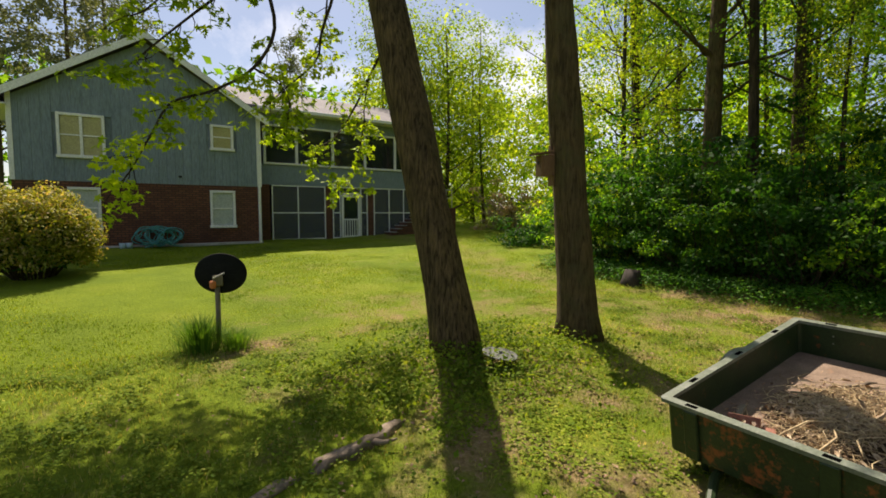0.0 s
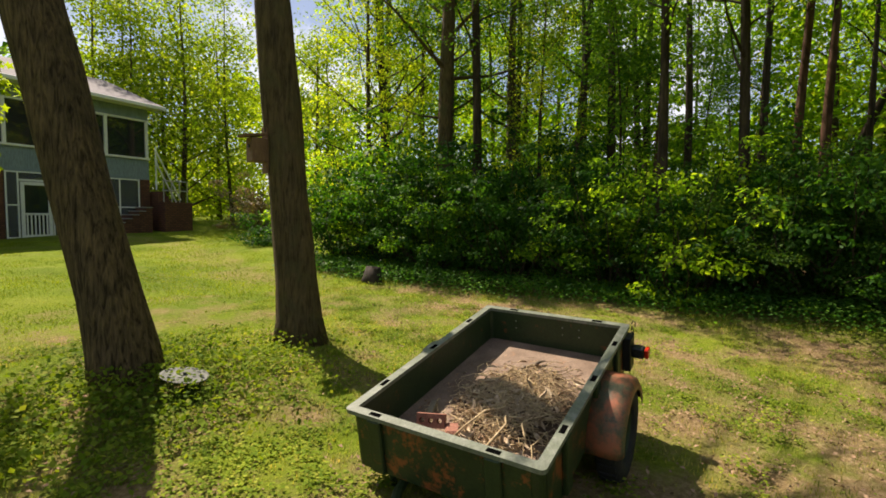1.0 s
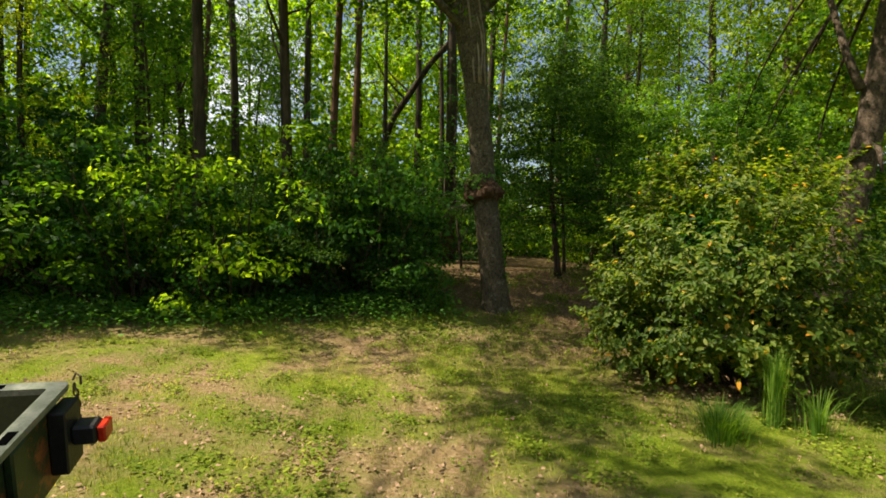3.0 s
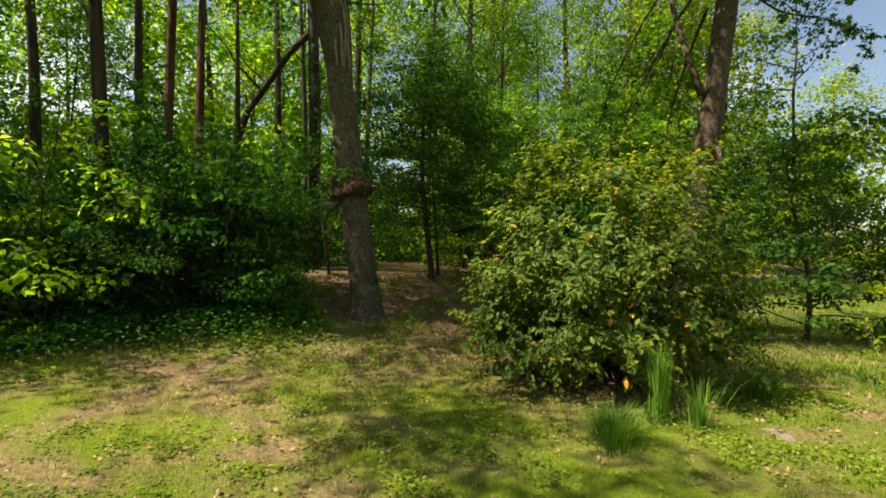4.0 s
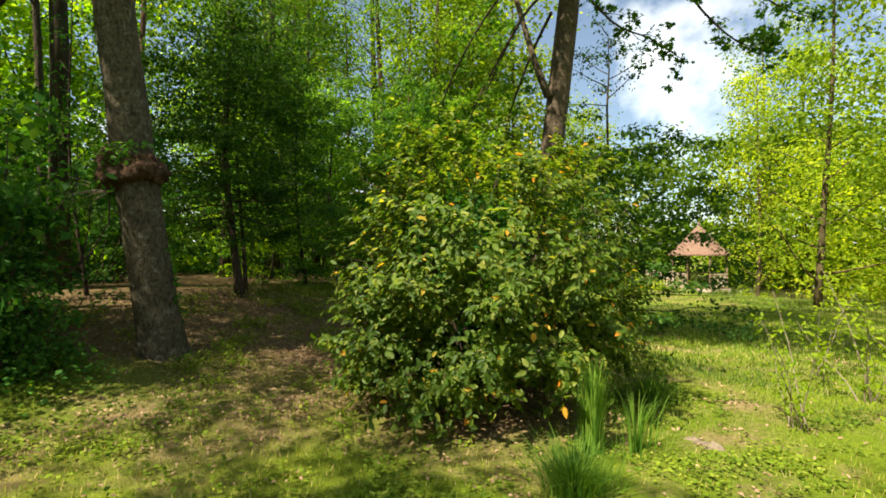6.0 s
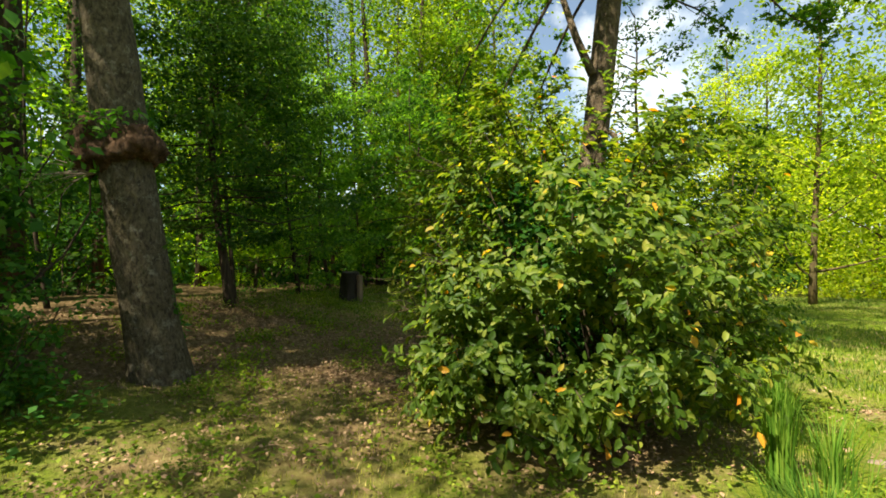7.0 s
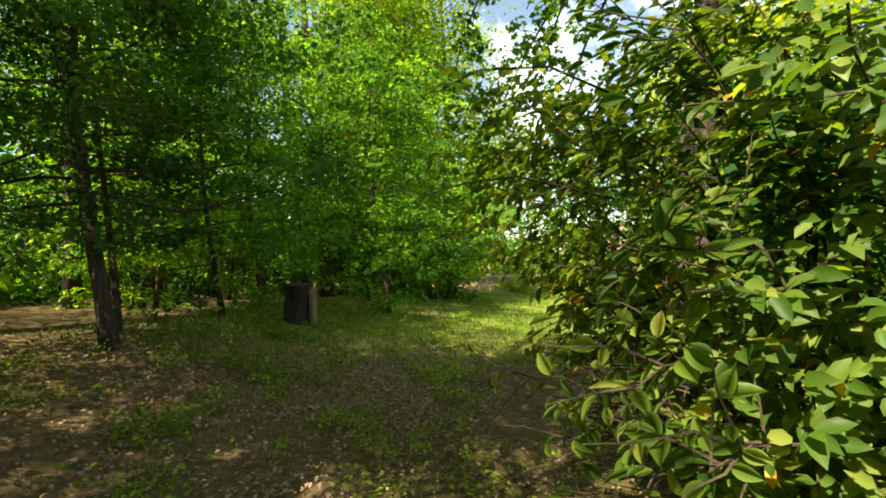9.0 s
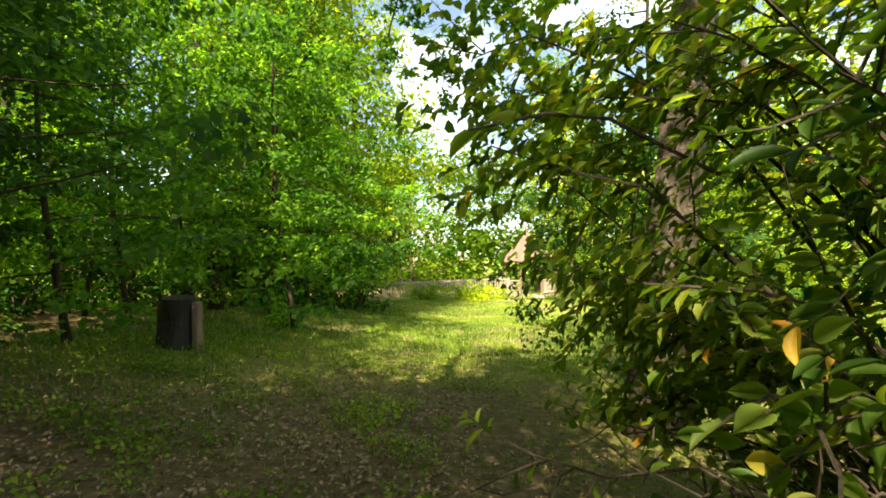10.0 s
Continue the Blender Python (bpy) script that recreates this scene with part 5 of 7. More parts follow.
# thin dark tree leaning through the gap behind the oak
leaner = thing("leaning_tree", stand(19.6, -3.8), "thin dark tree leaning across a gap in the woods", "tree", "woodland trees")
lean_pts = [Vector(p) for p in ((0, 0, -0.2), (-0.5, -0.4, 2.2), (-1.3, -1.1, 4.6), (-2.3, -2.0, 6.2), (-3.5, -3.1, 7.6), (-4.6, -4.1, 8.6))]
part("trunk", Buf().tube(lean_pts, [0.13, 0.12, 0.105, 0.09, 0.07, 0.04], 9), M_BARKD, leaner, smooth=True)
lean_ends = []
for k in range(9):
    p = lean_pts[2 + k % 3].lerp(lean_pts[3 + k % 3], rng.uniform(0, 1))
    path = limb_path(p, (math.cos(k * 2.4), math.sin(k * 2.4), 0.7), rng.uniform(1.2, 2.4), 5, 0.3, 0.2)
    part("limb", Buf().tube(path, [0.04, 0.034, 0.027, 0.02, 0.013, 0.006], 5, cap=False), M_BARKD, leaner, smooth=True)
    lean_ends += [tuple(q) for q in path[3:]]
part("crown", clumps("crown", lean_ends, 26, 0.45, 0.11, 0.5), M_WOODS, leaner)

# dark young cedar behind the oak
CX, CY = 12.6, -7.4
cedar = forest_tree("cedar", "dark dense young cedar with dead lower twigs", 5.5, 0.09, M_BARKD, M_CEDAR, 34000, 0.075, 0.30, 2.3, (0.1, -0.1), 50, "", 9, 0.42, 0.38, place=stand(CX, CY), squash=0.28)
dw = Buf()
for k in range(18):
    a = k * 2.4
    path = limb_path((0, 0, 0.9 + 0.06 * k), (math.cos(a), math.sin(a), 0.1), rng.uniform(0.7, 1.8), 5, 0.35, -0.05)
    dw.tube(path, [0.010, 0.008, 0.007, 0.005, 0.003, 0.002], 4, cap=False)
part("dead_branch", dw, M_BARKD, cedar, kind="stuff")
sap = [forest_tree("sapling", "thin straight sapling with sparse leaves", 5.5, 0.045, M_BARKD, M_SHRUB, 900, 0.08, 0.35, 1.2, (0.2, 0.1), 9, "saplings", 6)]
grove(sap, [(0, 13.05, -7.95, 0, 1.0), (0, 15.2, -7.6, 120, 0.8), (0, 14.9, -10.6, 200, 1.0), (0, 13.6, -5.4, 50, 0.9), (0, 13.4, -12.8, 20, 1.0)])

# tree beyond the bush and the dark holly beside it
SHX, SHY = 7.05, -8.35
tr = forest_tree("shade_tree", "tall brown-barked tree rising behind the big bush", 15, 0.20, M_SHADEBARK, M_WOODS, 8000, 0.12, 0.42, 4.2, (-1.5, 0.2), 18, "", 14, place=stand(SHX, SHY))
part("fork", Buf().tube([(-0.36, 0.0, 3.7), (-0.16, 0.0, 4.25), (0.0, 0.0, 4.8), (0.5, 0.05, 6.6), (0.9, 0.1, 8.6)], [0.06, 0.05, 0.042, 0.03, 0.015], 9), M_SHADEBARK, tr, smooth=True)
part("broken_limb", Buf().tube([(-0.28, 0.0, 2.75), (-0.5, 0.0, 2.95), (-0.62, 0.02, 2.85), (-0.68, 0.04, 2.55)], [0.06, 0.05, 0.04, 0.02], 8), M_SHADEBARK, tr, smooth=True)
shade_ends = []
# long unseen limbs, added to throw shade on the grass past the bush
for k, tip in enumerate(((-0.2, 2.6, 7.2), (-1.0, 2.2, 7.5), (0.6, 2.9, 7.3), (-1.6, 1.4, 7.0), (-2.6, 2.4, 7.8), (-3.2, 1.2, 7.4), (-3.0, 3.1, 8.6), (-4.4, 2.6, 8.6), (-3.8, 3.6, 9.0), (-2.0, 3.4, 8.4), (-5.2, 3.0, 9.0))):
    e = Vector(tip)
    s0 = Vector((-0.55, 0.0, 5.6 + 0.2 * k))
    path = [s0.lerp(e, j / 6) + Vector((0, 0, 0.3 * math.sin(j / 6 * math.pi))) + Vector(rng.normal(size=3)) * 0.06 for j in range(7)]
    part("limb", Buf().tube(path, [0.05 * (1 - 0.8 * j / 6) for j in range(7)], 6, cap=False), M_SHADEBARK, tr, smooth=True)
    shade_ends += [tuple(p + Vector(rng.normal(size=3)) * 0.5) for p in path[2:] for _ in range(4)]
part("low_crown", clumps("low_crown", shade_ends, 42, 0.6, 0.12, 0.5), M_WOODS, tr)
kept_state = rng.bit_generator.state
top_ends = []
# more limbs added high out of view, for a shade band towards the pond
for k, tip in enumerate(((0.8, -1.2, 12.2), (0.6, 0.4, 12.0), (0.4, 1.6, 12.0), (-0.6, 0.6, 12.4), (-1.7, -1.8, 12.2), (-1.6, 0.2, 12.4), (-1.5, 1.2, 11.8), (-3.0, -1.0, 12.2), (-3.2, 0.6, 12.0), (1.8, 1.0, 12.0), (2.6, 2.2, 11.8), (-2.6, -2.6, 11.8))):
    zs = 8.6 + 0.15 * k
    s0, e = Vector((-0.1 * zs, 0.013 * zs, zs)), Vector(tip)
    path = [s0.lerp(e, j / 6) + Vector((0, 0, 0.25 * math.sin(j / 6 * math.pi))) + Vector(rng.normal(size=3)) * 0.06 for j in range(7)]
    part("limb", Buf().tube(path, [0.045 * (1 - 0.8 * j / 6) for j in range(7)], 6, cap=False), M_SHADEBARK, tr, smooth=True)
    top_ends += [tuple(p + Vector(rng.normal(size=3)) * 0.5) for p in path[2:] for _ in range(3)]
part("top_crown", clumps("top_crown", top_ends, 42, 0.6, 0.13, 0.5), M_WOODS, tr)
rng.bit_generator.state = kept_state
for way, seed in (([(6.45, -8.3, 6.1), (6.24, -8.15, 4.95), (5.81, -8.47, 4.3), (5.35, -8.85, 4.1), (4.95, -9.17, 3.83)], 11.0), ([(6.3, -8.35, 7.2), (5.35, -8.62, 5.87), (4.92, -8.95, 4.79), (4.5, -9.29, 4.25), (4.14, -9.58, 4.02), (3.91, -9.78, 4.13)], 12.0),
                  ([(6.2, -8.35, 7.6), (4.9, -9.2, 6.0), (4.2, -9.8, 5.1), (3.7, -10.3, 4.8), (3.2, -10.8, 4.7)], 13.0)):
    hanging_bough(way, 0.3, seed, 0.022, "hanging_bough", "thin dark bough with small scattered leaves against the sky", "boughs of the shade tree", M_CANOPY)
for way, seed in (([(6.6, -8.35, 5.0), (7.2, -8.6, 4.7), (7.8, -8.8, 3.9), (8.3, -8.95, 3.2), (8.6, -9.0, 2.7)], 14.0), ([(6.65, -8.4, 4.6), (7.1, -8.8, 4.2), (7.6, -9.2, 3.5), (7.9, -9.5, 2.9), (8.1, -9.7, 2.5)], 15.0),
                  ([(6.5, -8.35, 5.6), (7.6, -8.7, 5.2), (8.5, -9.0, 4.4), (9.0, -9.2, 3.7), (9.2, -9.3, 3.2)], 16.0), ([(7.2, -8.6, 4.7), (7.6, -8.5, 4.0), (7.9, -8.4, 3.4), (8.1, -8.4, 2.9)], 17.0)):
    hanging_bough(way, 1.0, seed, 0.022, "hanging_bough", "low leafy bough of the shade tree reaching over the path", "boughs of the shade tree", M_CANOPY)
holly = forest_tree("holly", "small dark-leaved tree with layered airy branches and a thin leader", 3.3, 0.055, M_BARKD, M_CEDAR, 15000, 0.075, 0.14, 2.3, (0.1, 0), 30, "", 7, 0.34, 0.24, place=stand(6.15, -10.6), squash=0.3)
lead = [Vector((0.1, 0, 2.9)), Vector((0.12, 0.02, 4.1)), Vector((0.08, 0.03, 4.8)), Vector((0.1, 0.02, 5.5))]
part("leader", Buf().tube(lead, [0.03, 0.022, 0.014, 0.006], 6), M_BARKD, holly, smooth=True)
sprigs = []
for k in range(12):
    path = limb_path(lead[1].lerp(lead[3], (k + 0.5) / 12), (math.cos(k * 2.4), math.sin(k * 2.4), 0.3), 1.1 - 0.06 * k, 4, 0.3, 0.1)
    part("limb", Buf().tube(path, [0.012, 0.01, 0.008, 0.005, 0.003], 5, cap=False), M_BARKD, holly, smooth=True)
    sprigs += [tuple(p) for p in path[2:]]
part("upper_crown", clumps("upper_crown", sprigs, 20, 0.22, 0.065, 0.4), M_CEDAR, holly)

# sunlit trees by the pond and behind the house
SPRING = [
    forest_tree("spring_tree", "broad sunlit tree with yellow-green spring leaves", 12, 0.16, M_BARK2, M_BRIGHT, 5400, 0.195, 0.06, 4.0, (0.2, 0.2), 24, "spring trees", 7, 1.1, squash=0.6),
    forest_tree("spring_tree", "slim sunlit tree with feathery yellow-green leaves", 14, 0.12, M_BARK2, M_BRIGHT, 5400, 0.18, 0.05, 3.0, (-0.3, 0.2), 26, "spring trees", 7, 0.9, squash=0.6),
]
grove(SPRING, [(0, 17.5, 24.0, 0, 1.0), (1, 15.5, 28.0, 60, 1.0), (1, 19.0, 31.0, 10, 1.1),
               (0, 28.0, 16.5, 33, 1.0), (0, 22.5, 27.5, 70, 1.0), (1, 16.2, 26.5, 130, 0.9), (0, 26.0, 21.5, 10, 1.0), (0, 22.5, 19.0, 80, 0.9), (1, 20.5, 24.0, 20, 0.9), (0, 18.6, 27.0, 220, 0.9),
               (1, 1.6, -20.5, 0, 0.9), (0, -1.5, -22.0, 50, 0.95), (0, -0.8, -41.0, 10, 1.35), (1, 1.6, -42.0, 80, 1.3), (1, 2.2, -36.5, 100, 1.0), (0, 12.5, -36, 20, 1.0), (0, -4.5, -36, 140, 1.1), (1, -7.0, -29, 90, 1.0), (1, -1.5, -18.0, 40, 0.8), (0, 13.6, -18.4, 70, 0.85), (1, 13.8, -19.9, 10, 1.0), (0, 17.5, -24.5, 110, 0.8), (1, 14.8, -26.0, 160, 0.9), (0, 14.2, -24.0, 210, 1.0), (1, 13.4, -15.0, 300, 0.7), (0, 14.4, -19.0, 20, 1.1), (1, 13.0, -23.0, 100, 1.2), (1, 17.0, -24.0, 10, 1.2)])
forest_tree("spreading_maple", "big maple with long dark spreading limbs and light new leaves", 14, 0.24, M_BARKD, M_MAPLE, 9000, 0.12, 0.28, 6.0, (0.4, 0.3), 18, "", 10, 0.6, -0.05, place=stand(17.6, 11.2), squash=0.4)
PINE = [forest_tree("pine", "tall pine behind the house, haze put into its needle colour", 24, 0.26, M_BARK2, M_PINE, 6800, 0.31, 0.2, 4.0, (0.3, 0.2), 24, "far pines", 6, 0.95, squash=0.65)]
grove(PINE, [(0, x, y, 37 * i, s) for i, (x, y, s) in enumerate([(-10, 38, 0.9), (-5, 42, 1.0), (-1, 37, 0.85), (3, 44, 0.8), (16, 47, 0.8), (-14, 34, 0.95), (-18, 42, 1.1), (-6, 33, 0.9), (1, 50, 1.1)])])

# woods in the distance, past counting
def leaf_belt(name, n, spot, per, radius, size):
    cs = np.array([spot() for _ in range(n)])
    cs[:, 2] += gz(cs[:, 0], cs[:, 1])
    return clumps(name, cs, per, radius, size, 0.5, 0.8)


def ring_spot():
    while True:
        a, d = rng.uniform(0, 2 * math.pi), rng.uniform(46, 75)
        z = rng.uniform(0, 1) ** 1.1 * (14 if math.sin(a) > -0.2 else 10)
        if z < 5 or noise.noise(Vector((a * 9.0, d * 0.03, z * 0.12))) > -0.05:
            return (6 + d * math.cos(a), d * math.sin(a), z)


def east_spot():
    while True:
        x, y, z = rng.uniform(24, 44), rng.uniform(-34, 16), rng.uniform(0, 1) ** 1.2 * 17
        if z < 4 or noise.noise(Vector((y * 0.21, x * 0.06, z * 0.16))) > -0.10 + 0.012 * (z - 4):
            return (x, y, z)


def low_spot():
    return (rng.uniform(18, 30), rng.uniform(-26, 13), rng.uniform(0, 4.5))


solo("distant_woods", leaf_belt("distant_woods", 1000, ring_spot, 40, 2.0, 0.9), M_WOODS, "hazy belt of green woodland in the distance", "woods", kind="stuff")
solo("deep_woods", leaf_belt("deep_woods", 1250, east_spot, 80, 1.4, 0.28), M_WOODS, "layers of sunlit leaves deep in the woods", "woods", kind="stuff")
def north_spot():
    return (rng.uniform(15, 38), rng.uniform(24, 44), rng.uniform(0, 1) * 11)


def south_spot():
    return (rng.uniform(-18, 26), rng.uniform(-48, -38), rng.uniform(0, 1) ** 0.9 * 11)


solo("deep_woods", leaf_belt("deep_woods", 520, north_spot, 60, 1.6, 0.28), M_BRIGHT, "sunlit yellow-green foliage beyond the lawn", "woods", kind="stuff")
solo("deep_woods", leaf_belt("deep_woods", 760, south_spot, 45, 1.7, 0.40), M_BRIGHT, "sunlit yellow-green foliage beyond the pond", "woods", kind="stuff")
def pond_spot():
    return (rng.uniform(-16, 0.5), rng.uniform(-38, -27), rng.uniform(0, 1) * 9)


solo("pond_woods", leaf_belt("pond_woods", 330, pond_spot, 70, 1.3, 0.21), M_BRIGHT, "soft yellow-green foliage along the far bank of the pond", "woods", kind="stuff")
solo("deep_undergrowth", leaf_belt("deep_undergrowth", 420, low_spot, 60, 1.0, 0.22), M_WOODS, "green undergrowth deep in the woods", "undergrowth", kind="stuff")

# ---- trailer ----
TL, TW = 2.051, 1.345
ex = Vector((2.011, -0.165, 0.370)).normalized()
ey = Vector((0.107, 1.341, 0.018))
ey = (ey - ex * ey.dot(ex)).normalized()
ez = ex.cross(ey)
T_ORIGIN = Vector((3.049, 0.224, 0.214))
TRAILER = Matrix.Translation(T_ORIGIN) @ Matrix((ex, ey, ez)).transposed().to_4x4()


def rounded(x0, y0, x1, y1, r, k=5):
    out = []
    for cx, cy, a0 in ((x1 - r, y1 - r, 0), (x0 + r, y1 - r, 90), (x0 + r, y0 + r, 180), (x1 - r, y0 + r, 270)):
        for i in range(k + 1):
            a = radians(a0 + 90 * i / k)
            out.append((cx + r * math.cos(a), cy + r * math.sin(a)))
    return out


def ring(buf, outer, inner, z0, z1):
    n = len(outer)
    vs = [Vector((x, y, z)) for z in (z0, z1) for loop in (outer, inner) for x, y in loop]
    fs = []
    for i in range(n):
        j = (i + 1) % n
        fs += [(i, j, 2 * n + j, 2 * n + i), (n + i, 3 * n + i, 3 * n + j, n + j), (2 * n + i, 2 * n + j, 3 * n + j, 3 * n + i), (i, n + i, n + j, j)]
    return buf.add(vs, fs)


def build_trailer():
    t = thing("utility_trailer", TRAILER, "old olive-green open utility trailer, rusty, tilted onto its drawbar", "trailer")
    part("rim", ring(Buf(), rounded(0, 0, TL, TW, 0.03), rounded(0.062, 0.062, TL - 0.062, TW - 0.062, 0.015), -0.028, 0.0), M_RIM, t, "worn pale green top rim")
    part("body", ring(Buf(), rounded(0.03, 0.03, TL - 0.03, TW - 0.03, 0.05), rounded(0.055, 0.055, TL - 0.055, TW - 0.055, 0.035), -0.41, -0.0285), M_PAINT, t, "olive painted sheet-metal sides")
    part("front_skin", Buf().box(0.0265, 0.09, -0.405, 0.0295, TW - 0.09, -0.034), M_SKIN, t, "olive front panel with orange rust streaks")
    part("side_skin", Buf().box(0.09, 0.0265, -0.405, TL - 0.09, 0.0295, -0.034), M_SKIN, t)
    bed = Buf().box(0.054, 0.054, -0.335, TL - 0.054, TW - 0.054, -0.315)
    part("bed_floor", bed, M_BED, t, "rust-brown steel floor")
    for k in range(3):
        part("cross_member", Buf().box(0.35 + 0.6 * k, 0.06, -0.405, 0.43 + 0.6 * k, TW - 0.06, -0.336, 0.005), M_PAINT, t)
    slots = [(0.031, 0.30, 1), (0.031, TW - 0.23, 1), (TL - 0.031, 0.27, 1), (TL - 0.031, TW - 0.30, 1)]
    slots += [(x, y, 0) for y in (0.031, TW - 0.031) for x in (0.38, 1.02, 1.62)]
    for x, y, across in slots:
        a, b = (0.017, 0.042) if across else (0.042, 0.017)
        # no real hole: a solid black block gives the pocket its shade
        part("stake_slot", Buf().box(x - a, y - b, -0.02, x + a, y + b, 0.0015), M_HOLE, t, "black block standing in for the shade in a stake pocket")
        rb = Buf()
        if across:
            s = -1 if x < 1 else 1
            rb.box(x + s * 0.002, y - 0.05, -0.40, x + s * 0.036, y + 0.05, -0.03, 0.008)
        else:
            s = -1 if y < 0.6 else 1
            rb.box(x - 0.05, y + s * 0.002, -0.40, x + 0.05, y + s * 0.036, -0.03, 0.008)
        part("stake_pocket", rb, M_PAINT, t)
    for k in range(6):
        for z in (-0.10, -0.17):
            y = 0.42 + 0.075 * k * 2
            if k in (0, 1, 4):
                part("bolt_head", Buf().lathe([(0.001, 0.006), (0.006, 0.005), (0.008, 0)], 8, pose(TL - 0.0555, y, z, 0, -90, 0)), M_RIM, t)
    wx, wz, wr = 1.18, -0.46, 0.335
    for side in (0, 1):
        y0, sg = (0.03, -1) if side == 0 else (TW - 0.03, 1)
        wide = 1.0 if side == 0 else 0.75
        fb = Buf()
        sec = [(0.0, 0.0), (0.16, 0.0), (0.205, -0.014), (0.228, -0.05), (0.23, -0.085)]
        angs = [i * 8 + 6 for i in range(21)]
        vs = []
        for a in angs:
            for off, dr in (*sec, *[(o - 0.004, d - 0.012) for o, d in reversed(sec)]):
                rr = 0.405 + dr
                vs.append(Vector((wx - math.cos(radians(a)) * rr * 0.98, y0 + sg * (off * wide + 0.003), wz + math.sin(radians(a)) * rr)))
        m = 2 * len(sec)
        fs = [(i * m + j, i * m + (j + 1) % m, (i + 1) * m + (j + 1) % m, (i + 1) * m + j) for i in range(len(angs) - 1) for j in range(m)]
        fs += [tuple(range(m)), tuple(range((len(angs) - 1) * m, len(angs) * m))]
        part("fender", fb.add(vs, fs), M_RUSTY if side == 0 else M_RIM, t, "rounded fender, green paint rusted to orange", smooth=True)
        wheel = thing("wheel", pose(wx, y0 + sg * (0.125 if side == 0 else 0.092), wz), "", "")
        wheel.parent = t
        prof = [(0.20, -0.07), (0.27, -0.085), (0.315, -0.08), (wr, -0.055), (wr, 0.055), (0.315, 0.08), (0.27, 0.085), (0.20, 0.07), (0.20, -0.07)]
        part("tyre", Buf().lathe(prof, 40, pose(0, 0, 0, 90)), M_RUBBER, wheel, "worn black tyre", smooth=True)
        for k in range(28):
            a = 2 * math.pi * k / 28
            part("tread_block", Buf().box(-0.02, -0.06, wr - 0.004, 0.02, 0.06, wr + 0.008, 0.003, pose(0, 0, 0, 0, math.degrees(a), 0)), M_RUBBER, wheel)
        part("rim_disc", Buf().lathe([(0.001, 0.03), (0.06, 0.035), (0.10, 0.01), (0.17, 0.0), (0.20, 0.05), (0.205, 0.055), (0.2, -0.05), (0.001, -0.02)], 28, pose(0, 0, 0, 90 if sg < 0 else -90)), M_PAINT, wheel, smooth=True)
    part("axle", Buf().tube([(wx, 0.0, wz), (wx, TW, wz)], 0.03, 10), M_BLACK, t)
    for y in (0.28, TW - 0.28):
        part("leaf_spring", Buf().tube([(wx - 0.4, y, -0.42), (wx, y, wz + 0.02), (wx + 0.4, y, -0.42)], 0.022, 6), M_BLACK, t)
    for y in (0.30, TW - 0.30):
        part("drawbar", Buf().tube([(0.5, y, -0.45), (-0.02, TW / 2 + (y - TW / 2) * 0.75, -0.455), (-0.62, TW / 2, -0.47)], 0.032, 8), M_PAINT, t)
    part("lunette", Buf().tube([(-0.62 - 0.07 + 0.07 * math.cos(2 * math.pi * i / 16), TW / 2 + 0.07 * math.sin(2 * math.pi * i / 16), -0.47) for i in range(17)], 0.018, 8), M_BLACK, t)
    part("prop_leg", Buf().tube([(0.10, TW - 0.25, -0.40), (0.12, TW - 0.25, -0.60)], 0.024, 8), M_PAINT, t)
    part("prop_foot", Buf().box(0.06, TW - 0.31, -0.62, 0.18, TW - 0.19, -0.60, 0.004), M_PAINT, t)
    for y, sg in ((0.0, -1), (TW, 1)):
        lamp = thing("tail_lamp", pose(TL - 0.10, y + sg * 0.02, -0.19), "", "")
        lamp.parent = t
        lo, hi = sorted((-sg * 0.045, sg * 0.021))
        part("bracket", Buf().box(-0.075, lo, -0.16, 0.072, hi, 0.13, 0.006), M_BLACK, lamp)
        lo, hi = sorted((sg * 0.022, sg * 0.115))
        part("housing", Buf().box(-0.045, lo, -0.045, 0.045, hi, 0.045, 0.01), M_BLACK, lamp)
        lo, hi = sorted((sg * 0.117, sg * 0.15))
        part("lens", Buf().box(-0.04, lo, -0.04, 0.05, hi, 0.04, 0.012), M_LENS, lamp, "bright red lamp lens")
    chain = thing("chain", pose(TL - 0.012, -0.012, -0.012), "", "")
    chain.parent = t
    for k in range(6):
        zc, tw = -0.012 - 0.03 * k, 90 * (k % 2)
        loop = [(0.010 * math.cos(a), 0, 0.021 * math.sin(a)) for a in [2 * math.pi * i / 10 for i in range(11)]]
        m = pose(0.012 * math.sin(k * 0.7), -0.004 - 0.002 * k, zc, 0, 8 * math.sin(k), tw)
        part("link", Buf().tube([m @ Vector(p) for p in loop], 0.0035, 5), M_STEEL, chain)
    hook = [(0.0, 0.0, 0.02), (0.01, -0.01, 0.05), (0.0, -0.03, 0.04), (0.0, -0.03, 0.0)]
    part("hook", Buf().tube(hook, 0.005, 5), M_STEEL, chain)
    return t


build_trailer()


def in_bed(x, y, z=0.0, rx=0, ry=0, rz=0):
    return TRAILER @ pose(x, y, -0.315 + z, rx, ry, rz)


# what lies in the bed
vs, fs = [], []
for i in range(25):
    for j in range(19):
        u, w = i / 24, j / 18
        h = 0.085 * max(0, 1 - ((u - 0.62) / 0.42) ** 2 - ((w - 0.5) / 0.46) ** 2) ** 0.8
        h *= 0.7 + 0.7 * noise.noise(Vector((u * 6, w * 5, 1.0)))
        vs.append(Vector((0.12 + u * 1.35, 0.12 + w * 0.95, max(h, 0) - 0.006 + 0.012 * noise.noise(Vector((u * 30, w * 24, 0))))))
fs = [(i * 19 + j, (i + 1) * 19 + j, (i + 1) * 19 + j + 1, i * 19 + j + 1) for i in range(24) for j in range(18)]
